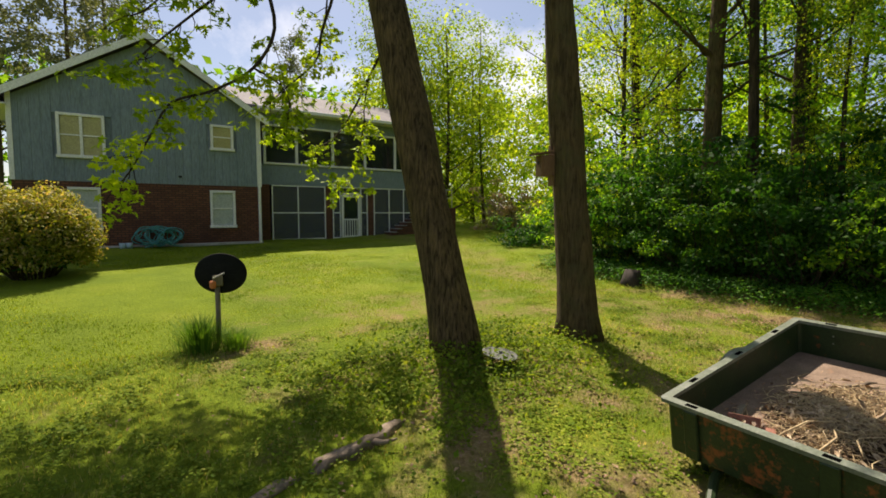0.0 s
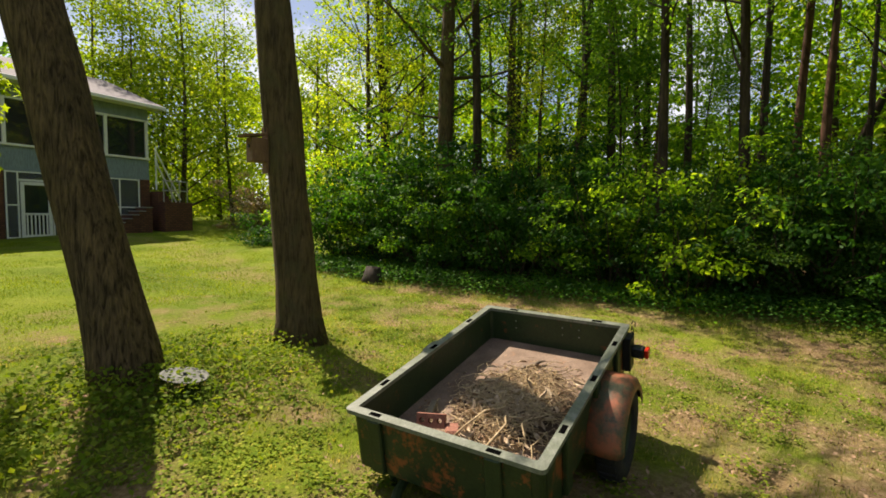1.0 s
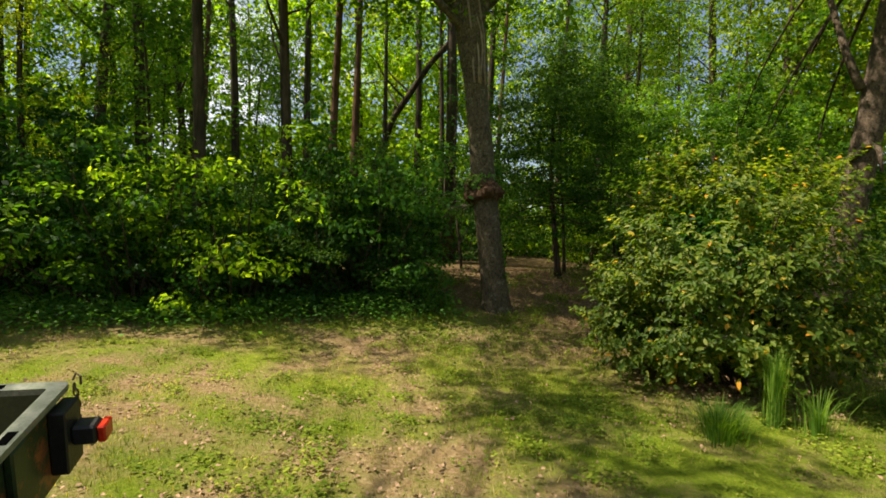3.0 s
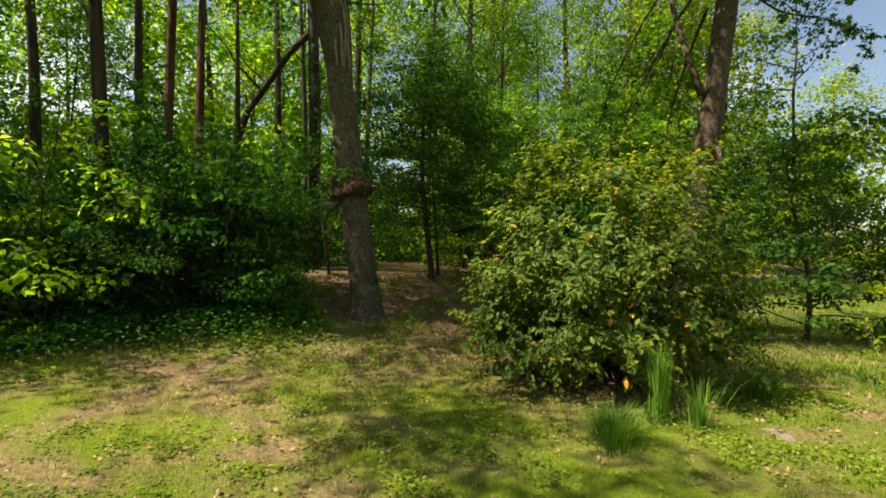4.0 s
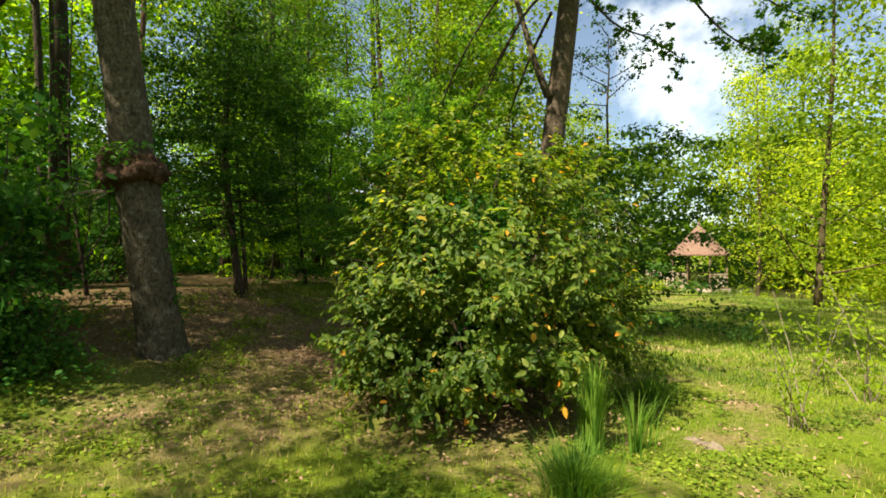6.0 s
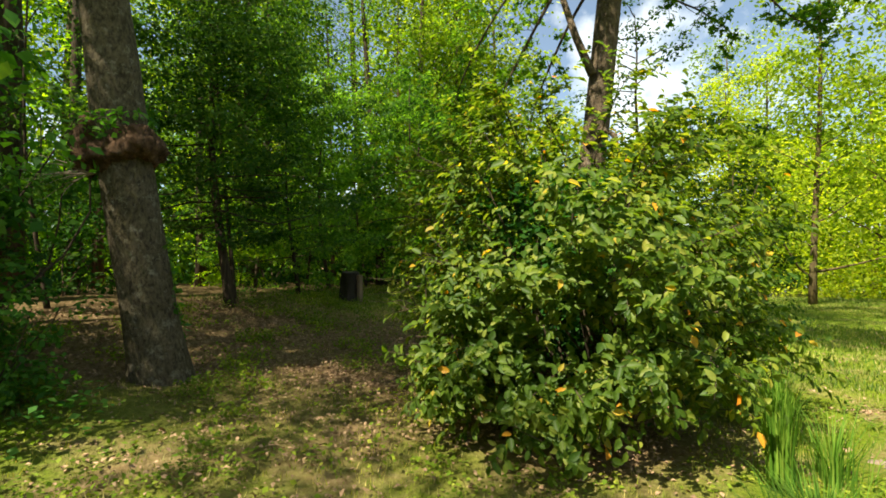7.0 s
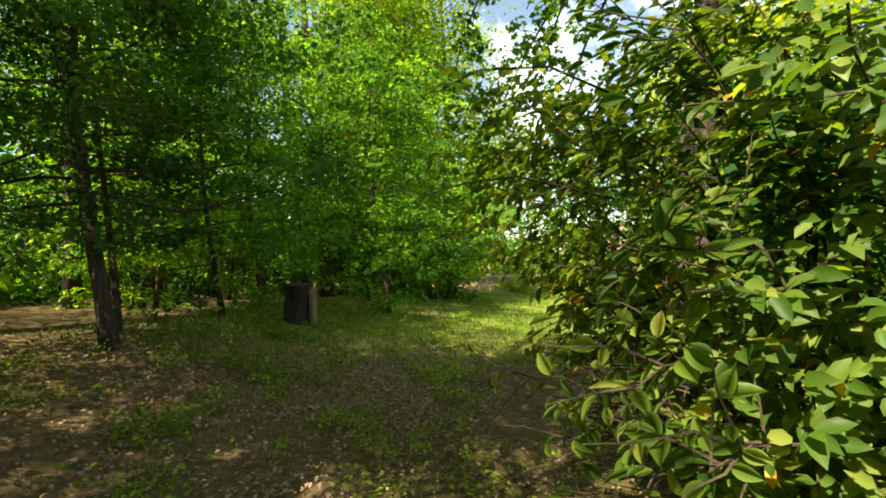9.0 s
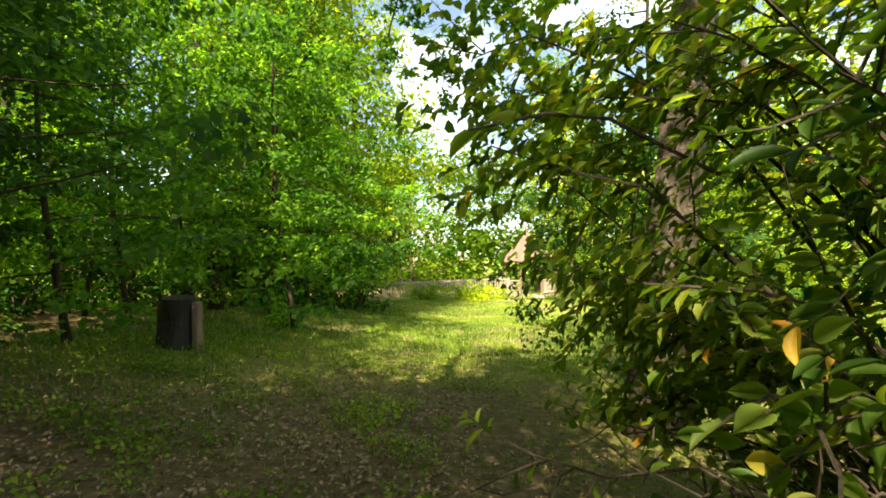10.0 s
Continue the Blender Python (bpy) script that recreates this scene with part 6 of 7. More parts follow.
solo("soil_mound", Buf().add(vs, fs), M_SOIL, "low heap of rotted leaves and soil in the trailer bed", "debris", smooth=True, place=in_bed(0, 0))


def heap_h(x, y):
    u, w = (x - 0.12) / 1.35, (y - 0.12) / 0.95
    return 0.085 * max(0, 1 - ((u - 0.62) / 0.42) ** 2 - ((w - 0.5) / 0.46) ** 2) ** 0.8


st = Buf()
for k in range(1300):
    x, y = 0.90 + rng.normal() * 0.30, 0.56 + rng.normal() * 0.20
    x, y = min(max(x, 0.1), 1.7), min(max(y, 0.12), TW - 0.12)
    z = heap_h(x, y) + 0.014 + abs(rng.normal()) * 0.016
    a, ln = rng.uniform(0, 6.28), rng.uniform(0.04, 0.20)
    dx, dy = math.cos(a) * ln / 2, math.sin(a) * ln / 2
    if not (0.08 < x - abs(dx) and x + abs(dx) < TL - 0.08 and 0.08 < y - abs(dy) and y + abs(dy) < TW - 0.08):
        continue
    b = rng.normal() * 0.02
    st.tube([(x - dx, y - dy, z), (x + b, y - b, z + 0.01 + abs(rng.normal()) * 0.012), (x + dx, y + dy, z + rng.normal() * 0.008)], rng.uniform(0.0012, 0.0034), 4)
solo("straw", st, M_STRAW, "scattered pale straw and dry stems in the trailer bed", "straw", kind="stuff", place=in_bed(0, 0))
at = np.stack([0.85 + rng.normal(size=900) * 0.30, 0.62 + rng.normal(size=900) * 0.22, np.zeros(900)], 1)
at[:, 0], at[:, 1] = np.clip(at[:, 0], 0.12, 1.7), np.clip(at[:, 1], 0.12, TW - 0.14)
at[:, 2] = [heap_h(a, b) + 0.012 for a, b in at[:, :2]]
at[:, 2] += np.abs(rng.normal(size=900)) * 0.012
solo("wood_chips", leaf_mesh("wood_chips", at, 0.04, 0.9, 0.35, 0.1), M_LITTER, "brown bark chips and dry leaves on the heap", "debris", kind="stuff", place=in_bed(0, 0))
at = np.stack([0.80 + rng.normal(size=300) * 0.28, 0.62 + rng.normal(size=300) * 0.21, np.zeros(300)], 1)
at[:, 0], at[:, 1] = np.clip(at[:, 0], 0.15, 1.6), np.clip(at[:, 1], 0.15, TW - 0.2)
at[:, 2] = [heap_h(a, b) + 0.022 for a, b in at[:, :2]]
solo("bark_flakes", leaf_mesh("bark_flakes", at, 0.075, 0.7, 0.3, 0.2, spread=0.6, full=True), M_FLAKE, "pale curled bark flakes scattered over the heap", "debris", kind="stuff", place=in_bed(0, 0))
for pts, r in (([(0.45, 0.30, 0.10), (0.55, 0.36, 0.15), (0.70, 0.33, 0.12), (0.95, 0.18, 0.05)], 0.006), ([(0.30, 0.78, 0.06), (0.6, 0.66, 0.14), (0.8, 0.5, 0.13), (1.05, 0.30, 0.05)], 0.007),
               ([(1.1, 0.98, 0.05), (1.2, 0.75, 0.09), (1.35, 0.45, 0.05)], 0.008), ([(0.3, 0.2, 0.02), (0.42, 0.25, 0.10), (0.62, 0.22, 0.10)], 0.005), ([(0.9, 0.9, 0.06), (1.1, 0.62, 0.10), (1.45, 0.3, 0.03)], 0.006),
               ([(0.25, 0.55, 0.05), (0.5, 0.45, 0.15), (0.62, 0.50, 0.13), (0.66, 0.40, 0.12)], 0.009)):
    fine = []
    for i in range(len(pts) - 1):
        for f in (0, 0.5):
            fine.append(Vector(pts[i]).lerp(Vector(pts[i + 1]), f) + Vector(rng.normal(size=3)) * 0.008)
    fine.append(Vector(pts[-1]))
    solo("stick", Buf().tube(fine, [r * (1 - 0.5 * i / len(fine)) for i in range(len(fine))], 6), M_STRAW, "bare crooked stick lying on the heap", "stick", "sticks in the trailer", smooth=True, place=in_bed(0, 0))


def cored_brick():
    """A brick with three round holes through its flat side."""
    b = Buf()
    hx, hy, h = 0.1, 0.046, 0.057
    n, r = 12, 0.019
    for i in range(3):
        c = (i - 1) * 0.062
        x0, x1 = (-hx if i == 0 else c - 0.031), (hx if i == 2 else c + 0.031)
        sq = []
        for k in range(n):
            a = 2 * math.pi * k / n + math.pi / 4
            ca, sa = math.cos(a), math.sin(a)
            s = 1 / max(abs(ca), abs(sa))
            px = ca * s
            sq.append(((x0 if px < -0.99 else x1 if px > 0.99 else c + px * 0.031), sa * s * hy))
        circ = [(c + r * math.cos(2 * math.pi * k / n + math.pi / 4), r * math.sin(2 * math.pi * k / n + math.pi / 4)) for k in range(n)]
        ring(b, sq, circ, 0, h)
    return b


solo("cored_brick", cored_brick(), M_BRICKRED, "red cored brick lying in the trailer bed", "brick", place=in_bed(0.46, 0.99, 0.062, 62, 0, -72))
solo("broken_stone", Buf().box(-0.07, -0.05, 0, 0.07, 0.05, 0.06, 0.02), M_BRICKRED, "pinkish broken stone in the trailer bed", "stone", place=in_bed(0.44, 0.82, 0.005, 4, 6, 30))
solo("wood_offcut", Buf().box(-0.10, -0.022, 0, 0.10, 0.022, 0.035, 0.003), M_POST, "grey offcut of board leaning in the bed corner", "board", place=in_bed(0.60, 1.10, 0.004, 0, -14, 10))
solo("broken_branch", Buf().tube([(0, 0, 0.02), (0.08, 0.012, 0.032), (0.16, 0.0, 0.03), (0.24, 0.02, 0.036), (0.3, 0.01, 0.03)], [0.008, 0.018, 0.014, 0.017, 0.006], 10, rough=0.6), M_LOG, "short pale chunk of rotten branch", "branch", smooth=True, place=in_bed(1.42, 0.78, 0.0, 0, 0, -35))

# ---- yard things ----
dish = thing("satellite_dish", pose(1.10, 6.45, zed(1.10, 6.45)), "dark satellite dish seen from behind on a short post", "satellite dish")
part("post", Buf().tube([(0, 0, -0.2), (0, 0, 0.78)], 0.032, 10), M_POST, dish, smooth=True)
dp = [(0.001, 0.035), (0.12, 0.03), (0.22, 0.012), (0.30, -0.015), (0.315, -0.02), (0.315, -0.032), (0.30, -0.03), (0.2, -0.003), (0.001, 0.02)]
part("reflector", Buf().lathe(dp, 40, pose(0.06, 0.07, 0.92, 78, 8, -22) @ Matrix.Diagonal((1.02, 0.84, 1, 1))), M_DISH, dish, "dark oval reflector", smooth=True)
part("mount", Buf().box(-0.05, -0.05, 0.76, 0.06, 0.05, 0.90, 0.01), M_POST, dish)
part("clamp_bolt", Buf().tube([(-0.06, -0.06, 0.87), (0.08, -0.05, 0.93)], 0.012, 6), M_CONC, dish)
part("cable_box", Buf().box(-0.10, -0.10, 0.74, -0.03, -0.02, 0.84, 0.015), M_ORANGE, dish, "faded orange cover")

hedge = dome_shrub("dense rounded garden shrub with yellow-green and pinkish new leaves", 1.14, 1.82, M_HEDGE, 22000, 0.07, stand(-1.28, 13.3))
blossom = shrub("flowering_shrub", "loose pale pink flowering shrub at the end of the lawn", 2.2, 1.6, M_BLOSSOM, 3000, 0.14, "", "shrub", stand(17.5, 18.5), 16)
shrub("low_shrub", "low dark spreading shrub on the lawn edge", 1.0, 1.2, M_SHRUB, 4000, 0.085, "lawn edge shrubs", "shrub", stand(13.4, 13.0), 16)

lid = thing("pan_lid", pose(3.5, 3.66, 0.0, 8, 5, 0), "round galvanised lid lying on the weeds", "lid")
part("disc", Buf().lathe([(0.001, 0.012), (0.10, 0.012), (0.19, 0.0), (0.205, 0.006), (0.205, 0.0), (0.19, -0.008), (0.001, -0.002)], 36), M_LID, lid, smooth=True)
part("knob", Buf().lathe([(0.001, 0.035), (0.02, 0.03), (0.015, 0.012)], 14), M_LID, lid, smooth=True)
zl = zed(1.3, 3.05)
log = thing("fallen_log", pose(0.04, -0.10, 0), "rotting fallen branch half sunk in the weeds", "log")
lp = [(0.98, 3.02, zl - 0.03), (1.08, 3.08, zl + 0.0), (1.2, 3.14, zl - 0.005), (1.30, 3.1, zl + 0.02), (1.40, 3.16, zl + 0.02), (1.5, 3.18, zl + 0.03), (1.60, 3.17, zl + 0.025), (1.72, 3.26, zl + 0.02), (1.86, 3.32, zl + 0.015), (1.98, 3.38, zl - 0.02)]
part("bark", Buf().tube(lp, [0.03, 0.06, 0.045, 0.07, 0.05, 0.065, 0.048, 0.06, 0.038, 0.02], 18, rough=1.0), M_LOG, log, smooth=True)
part("sunken_end", Buf().tube([(0.30, 2.72, zl - 0.04), (0.52, 2.90, zl - 0.025), (0.74, 3.0, zl - 0.015), (0.88, 3.04, zl - 0.03)], [0.02, 0.04, 0.045, 0.03], 14, rough=0.9), M_LOG, log, smooth=True)
part("side_stub", Buf().tube([(1.5, 3.14, zl + 0.03), (1.56, 3.02, zl + 0.05), (1.66, 2.98, zl + 0.07)], [0.03, 0.02, 0.008], 8, rough=0.4), M_LOG, log, smooth=True)
for x, y, s in ((4.58, -5.45, 0.8), (4.7, -5.53, 0.5)):
    solo("field_stone", Buf().tube([(0, 0, -0.05), (0.01, 0, 0.0), (0.0, 0.01, 0.03 * s), (0.01, 0.0, 0.045 * s)], [0.13 * s, 0.11 * s, 0.075 * s, 0.02 * s], 11, rough=0.9, seed=s * 9), M_LOG, "pale flat stone showing through the grass", "stone", "field stones", smooth=True, place=pose(x, y, zed(x, y), 4, -5, 40 * s))

# square dark stump in the clearing
sx, sy = 12.0, -10.3
sz = zed(sx, sy)
stump = thing("stump", pose(sx, sy, sz), "dark weathered square-cut stump with a paler side", "stump")
part("wood", Buf().tube([(0, 0, -0.2), (0.01, 0.02, 0.1), (0, 0, 0.3), (0.01, 0, 0.45), (0.0, 0.01, 0.58)], [0.25, 0.205, 0.195, 0.205, 0.19], 20, rough=0.35), M_STUMP, stump)
part("split_side", Buf().box(-0.26, -0.08, -0.1, -0.18, 0.06, 0.52, 0.03), M_STUMPC, stump, "pinkish split side")
sx, sy = 9.95, 6.25
solo("old_stump", Buf().tube([(0, 0, -0.2), (0, 0, 0.15), (0.03, 0, 0.36)], [0.30, 0.20, 0.16], 14, rough=0.6), M_STUMP, "old dark stump at the edge of the undergrowth", "stump", smooth=True, place=pose(sx, sy, zed(sx, sy)))

# ---- the big bush ----
bush = thing("big_bush", pose(6.65, -5.85, zed(6.65, -5.85)), "large glossy-leaved bush, a few leaves turned yellow and orange", "bush")
sb = Buf()
twig_at, twig_dir = [], []
for k in range(150):
    a = k * 2.39996
    zt = 0.2 + 2.5 * rng.uniform(0, 1) ** 1.15 if k % 4 else rng.uniform(0.28, 0.85)
    f = math.sqrt(max(0.05, 1 - ((zt - 1.0) / 1.85) ** 2))
    rx, ry = 1.55 * f * rng.uniform(0.84, 1.08), 1.62 * f * rng.uniform(0.86, 1.08)
    if math.cos(a - 0.6) > 0.8:   # kept short beside the path
        rx, ry = rx * 0.86, ry * 0.86
    s, e = Vector((0.35 * math.cos(a + 1), 0.35 * math.sin(a + 1), -0.1)), Vector((rx * math.cos(a), ry * math.sin(a), zt))
    if k % 24 == 5:
        e = Vector((1.45 + 0.05 * (k % 7), -0.35 - 0.004 * k, 1.75 + 0.004 * k))
    via = Vector((e.x * 0.45, e.y * 0.45, zt * 0.75 + 0.35))
    path = [s * (1 - t) ** 2 + via * 2 * t * (1 - t) + e * t * t for t in [i / 8 for i in range(9)]]
    path = [p + Vector(rng.normal(size=3)) * 0.025 for p in path]
    sb.tube(path, [0.011 * (1 - 0.75 * i / 8) for i in range(9)], 5, cap=False)
    for j in range(20):
        t = rng.uniform(0.45, 1.02)
        i = min(int(t * 8), 7)
        p = path[i].lerp(path[i + 1], t * 8 - i)
        out = Vector((p.x, p.y, 0.25 * (p.z - 0.8))).normalized()
        tw = limb_path(p, out * 0.7 + Vector(rng.normal(size=3)) * 0.6, rng.uniform(0.2, 0.42), 3, 0.4, 0.0)
        for q in tw:
            q.z = max(q.z, 0.05)
        if j % 4 == 0 or (p.x > 0.7 and p.y > -0.3):
            sb.tube(tw, [0.004, 0.0035, 0.0025, 0.0015], 3, cap=False)
        d = (tw[-1] - tw[0]).normalized()
        for m in range(14):
            u = (m + rng.uniform(0, 1)) / 14 * 3
            i2 = min(int(u), 2)
            twig_at.append(tuple(tw[i2].lerp(tw[i2 + 1], u - i2)))
            twig_dir.append(tuple(d))
for tip_way in ([(1.05, -0.25, 1.62), (1.45, 0.1, 1.70), (1.62, 0.30, 1.66), (1.76, 0.44, 1.60)], [(0.95, -0.1, 2.0), (1.3, 0.15, 2.12), (1.55, 0.32, 2.08), (1.7, 0.42, 1.98)]):
    tip_way = [Vector(p) for p in tip_way]
    sb.tube(tip_way, [0.007, 0.005, 0.004, 0.002], 5, cap=False)
    for k in range(16):
        f = 1.0 + 2.0 * k / 15
        i = min(int(f), 2)
        twig_at.append(tuple(tip_way[i].lerp(tip_way[i + 1], f - i)))
        twig_dir.append(tuple(Vector((0.5, 0.6, 0.1)) + Vector(rng.normal(size=3)) * 0.6))
part("stem", sb, M_BARKD, bush, kind="stuff")
ta = np.array(twig_at)
skirt = (ta[:, 0] > 0.35) & (ta[:, 1] < 0.15) & (ta[:, 2] < 0.95 - 0.25 * np.clip(-ta[:, 1], 0, 1)) & (rng.uniform(0, 1, len(ta)) < 0.86)
low_side = skirt | ((ta[:, 0] > 0.95) & (ta[:, 2] < 0.75) & (rng.uniform(0, 1, len(ta)) < 0.8)) | (np.hypot(ta[:, 0] - 1.8, ta[:, 1] - 1.2) < 0.72)
ta, twig_dir = ta[~low_side], np.array(twig_dir)[~low_side]
facing = unit((ta - np.array([0, 0, 0.9])) * np.array([1, 1, 0.8])) * 0.9
td = np.array(twig_dir) * 0.8
near = (ta[:, 0] > 0.85) & (ta[:, 1] > 0.0) & (ta[:, 2] < 2.3)
shown = near & (rng.uniform(0, 1, len(ta)) < 0.55)
back = ~near & (ta[:, 1] < -0.25) & (ta[:, 0] < 0.8)
side = ~near & ~back
part("leaves", leaf_mesh("leaves", ta[side], 0.064, 0.8, 0.52, 0.16, td[side], 0.3, full=True, out=facing[side]), M_BUSH, bush)
part("back_leaves", leaf_mesh("back_leaves", ta[back], 0.066, 0.8, 0.6, 0.12, td[back], 0.3, out=facing[back]), M_BUSH, bush)
part("outer_leaves", leaf_mesh("outer_leaves", ta[shown], 0.068, 0.8, 0.54, 0.16, td[shown], 0.35, full=True, out=facing[shown] * 0.7, fine=True), M_BUSH, bush)
# core leaves use the darker understory green, so the bush's inner shade is coloured in
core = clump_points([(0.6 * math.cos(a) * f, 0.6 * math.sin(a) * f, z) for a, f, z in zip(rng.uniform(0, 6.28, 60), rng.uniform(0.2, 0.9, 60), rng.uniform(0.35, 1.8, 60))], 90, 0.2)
part("inner_leaves", leaf_mesh("inner_leaves", core, 0.065, 0.5), M_SHRUB, bush, "inner leaves in a darker green standing in for shade", kind="stuff")

# broad-leaved young trees along the path beyond the bush
dogwood = [forest_tree("dogwood", "young broad-leaved tree with low spreading leafy boughs", 5.6, 0.055, M_BARKD, M_DOGWOOD, 9500, 0.10, 0.17, 2.6, (0.2, 0.1), 22, "young trees", 7, 0.3, 0.3)]
grove(dogwood, [(0, 11.5, -12.4, 0, 0.95), (0, 14.2, -19.5, 10, 1.2), (0, 12.4, -14.2, 140, 1.1), (0, 13.4, -11.4, 60, 1.0), (0, 12.9, -9.6, 30, 0.9), (0, 15.4, -13.0, 200, 0.8), (0, 13.2, -17.0, 60, 1.1)])

kept_state = rng.bit_generator.state
SLENDER = [forest_tree("slender_tree", "slender young tree with a high leafy crown", 8.5, 0.06, M_BARKD, M_CANOPY, 6000, 0.11, 0.40, 1.9, (0.2, 0.1), 18, "young trees", 8)]
grove(SLENDER, [(0, 14.0, 1.4, 90, 0.9), (0, 22.5, -0.7, 200, 1.15), (0, 19.4, 2.0, 310, 1.0), (0, 23.0, 2.9, 140, 1.2), (0, 26.5, -1.6, 20, 1.3)])
rng.bit_generator.state = kept_state

# tall grass tufts and yellowing weeds
def tuft(label, x, y, blades, height, spread, mat):
    n = blades
    a, r = rng.uniform(0, 6.283, n), np.abs(rng.normal(size=n)) * spread * 0.35
    base = np.stack([r * np.cos(a), r * np.sin(a), np.zeros(n)], 1)
    out = np.stack([np.cos(a), np.sin(a), np.zeros(n)], 1) * (rng.uniform(0.05, 1.0, n) * spread)[:, None]
    h = height * rng.uniform(0.55, 1.0, n)
    side = np.stack([-np.sin(a), np.cos(a), np.zeros(n)], 1) * rng.uniform(0.003, 0.0065, n)[:, None]
    rows = []
    for f in (0, 0.4, 0.75, 1.0):
        c = base + out * f ** 2 + np.stack([0 * h, 0 * h, h * (f - 0.25 * f ** 3)], 1)
        w = side * (1 - f * 0.95)
        rows += [c - w, c + w]
    vs = np.stack(rows, 1).reshape(-1, 3)
    one = np.array([[0, 1, 3, 2], [2, 3, 5, 4], [4, 5, 7, 6]])
    return solo("grass_tuft", quads_mesh("grass_tuft", vs, (np.arange(n)[:, None, None] * 8 + one).reshape(-1, 4)), mat, label, "grass", "grass tufts", "stuff", place=pose(x, y, zed(x, y) - 0.01))


tuft("dense arching clump of green grass", 5.29, -4.22, 620, 0.40, 0.32, M_TUFT)
tuft("tall upright clump of fine grass beside the bush", 5.32, -4.9, 300, 0.95, 0.13, M_TUFT)
tuft("tall upright clump of fine grass beside the bush", 5.05, -5.05, 110, 0.60, 0.28, M_TUFT)
tuft("spiky pale green clump at the foot of the bush", 5.1, -6.4, 220, 0.46, 0.36, M_TUFT)
tuft("weeds and long grass round the dish post", 0.85, 6.3, 800, 0.60, 0.40, M_TUFT)
tuft("weeds and long grass round the dish post", 1.25, 6.2, 520, 0.36, 0.34, M_TUFT)
def weed_sapling():
    t = thing("weed_sapling", pose(0, 0, 0), "thin pale weed sapling with small bright leaves", "weed", "weed saplings")
    at, way = [], []
    for k in range(5):
        path = limb_path((0.03 * k, 0, -0.05), (rng.normal() * 0.35, rng.normal() * 0.35, 1), rng.uniform(0.6, 1.15), 8, 0.2, 0.1)
        part("stem", Buf().tube(path, [0.006 * (1 - 0.8 * j / 8) for j in range(9)], 5), M_TWIG, t)
        for j in range(2, 9):
            for _ in range(7):
                at.append(tuple(path[j] + Vector(rng.normal(size=3)) * 0.035))
                way.append(tuple(rng.normal(size=3)))
    part("leaves", leaf_mesh("leaves", np.array(at), 0.04, 0.5, 0.5, 0.12, np.array(way), full=True), M_MAPLE, t)
    return t


wisp = [weed_sapling()]
grove(wisp, [(0, 3.9, -6.2, 0, 1.1), (0, 2.9, -5.6, 90, 1.2), (0, 2.6, -4.9, 200, 1.1), (0, 3.2, -7.5, 30, 1.2), (0, 2.2, -6.5, 300, 1.3), (0, 1.9, -5.2, 100, 1.0), (0, 3.4, -5.0, 10, 0.8), (0, 2.5, -7.6, 50, 1.2), (0, 3.6, -8.4, 160, 1.1)])

# ---- gazebo and boardwalk at the pond ----
GX, GY, GZ = 5.35, -33.4, -1.14
gaz = thing("gazebo", pose(GX, GY, GZ), "open wooden gazebo with a pointed brown shingle roof on the pond", "gazebo")
deck = Buf().lathe([(0.001, 0.0), (1.7, 0.0), (1.7, -0.14), (0.001, -0.14)], 8, pose(0, 0, 0, 0, 0, 22.5))
part("deck", deck, M_BOARD, gaz, "sunbleached plank deck")
for k in range(8):
    a = radians(22.5 + 45 * k)
    x, y = 1.5 * math.cos(a), 1.5 * math.sin(a)
    part("post", Buf().box(x - 0.055, y - 0.055, 0.0, x + 0.055, y + 0.055, 2.0, 0.01), M_CEDARW, gaz)
    part("pile", Buf().tube([(x, y, -1.2), (x, y, -0.14)], 0.08, 8), M_CEDARW, gaz)
    b = radians(22.5 + 45 * (k + 1))
    x2, y2 = 1.5 * math.cos(b), 1.5 * math.sin(b)
    part("fascia", Buf().tube([(x, y, 1.93), (x2, y2, 1.93)], 0.06, 4), M_CEDARW, gaz)
    if k in (1,):
        continue
    for z in (0.12, 0.82):
        part("rail", Buf().tube([(x, y, z), (x2, y2, z)], 0.035, 4), M_BOARD, gaz)
    for j in range(1, 10):
        f = j / 10
        px, py = x + (x2 - x) * f, y + (y2 - y) * f
        part("baluster", Buf().box(px - 0.02, py - 0.02, 0.14, px + 0.02, py + 0.02, 0.80), M_BOARD, gaz)
roof = Buf().lathe([(1.72, 1.95), (1.22, 2.38), (0.7, 2.95), (0.27, 3.42), (0.04, 3.62), (0.001, 3.64)], 8, pose(0, 0, 0, 0, 0, 22.5))
roof.lathe([(1.72, 1.95), (1.72, 1.88), (0.9, 2.5), (0.001, 3.3)], 8, pose(0, 0, 0, 0, 0, 22.5))
part("roof", roof, M_SHAKE, gaz, "pointed brown shingle roof")
part("finial", Buf().lathe([(0.05, 3.60), (0.07, 3.70), (0.03, 3.80), (0.001, 3.86)], 10), M_SHAKE, gaz)

walkway = thing("boardwalk", pose(0, 0, 0), "sunbleached boardwalk with a baluster railing leading to the gazebo", "boardwalk")
bx0, bx1, by0, by1, bz = 13.4, 6.8, -30.8, -32.6, -1.12


def on_walk(f, off=0.0, z=0.0):
    n = Vector((by0 - by1, bx0 - bx1, 0)).normalized()
    p = Vector((bx0 + (bx1 - bx0) * f, by0 + (by1 - by0) * f, bz + z))
    return p + Vector((-(by1 - by0), bx1 - bx0, 0)).normalized() * off


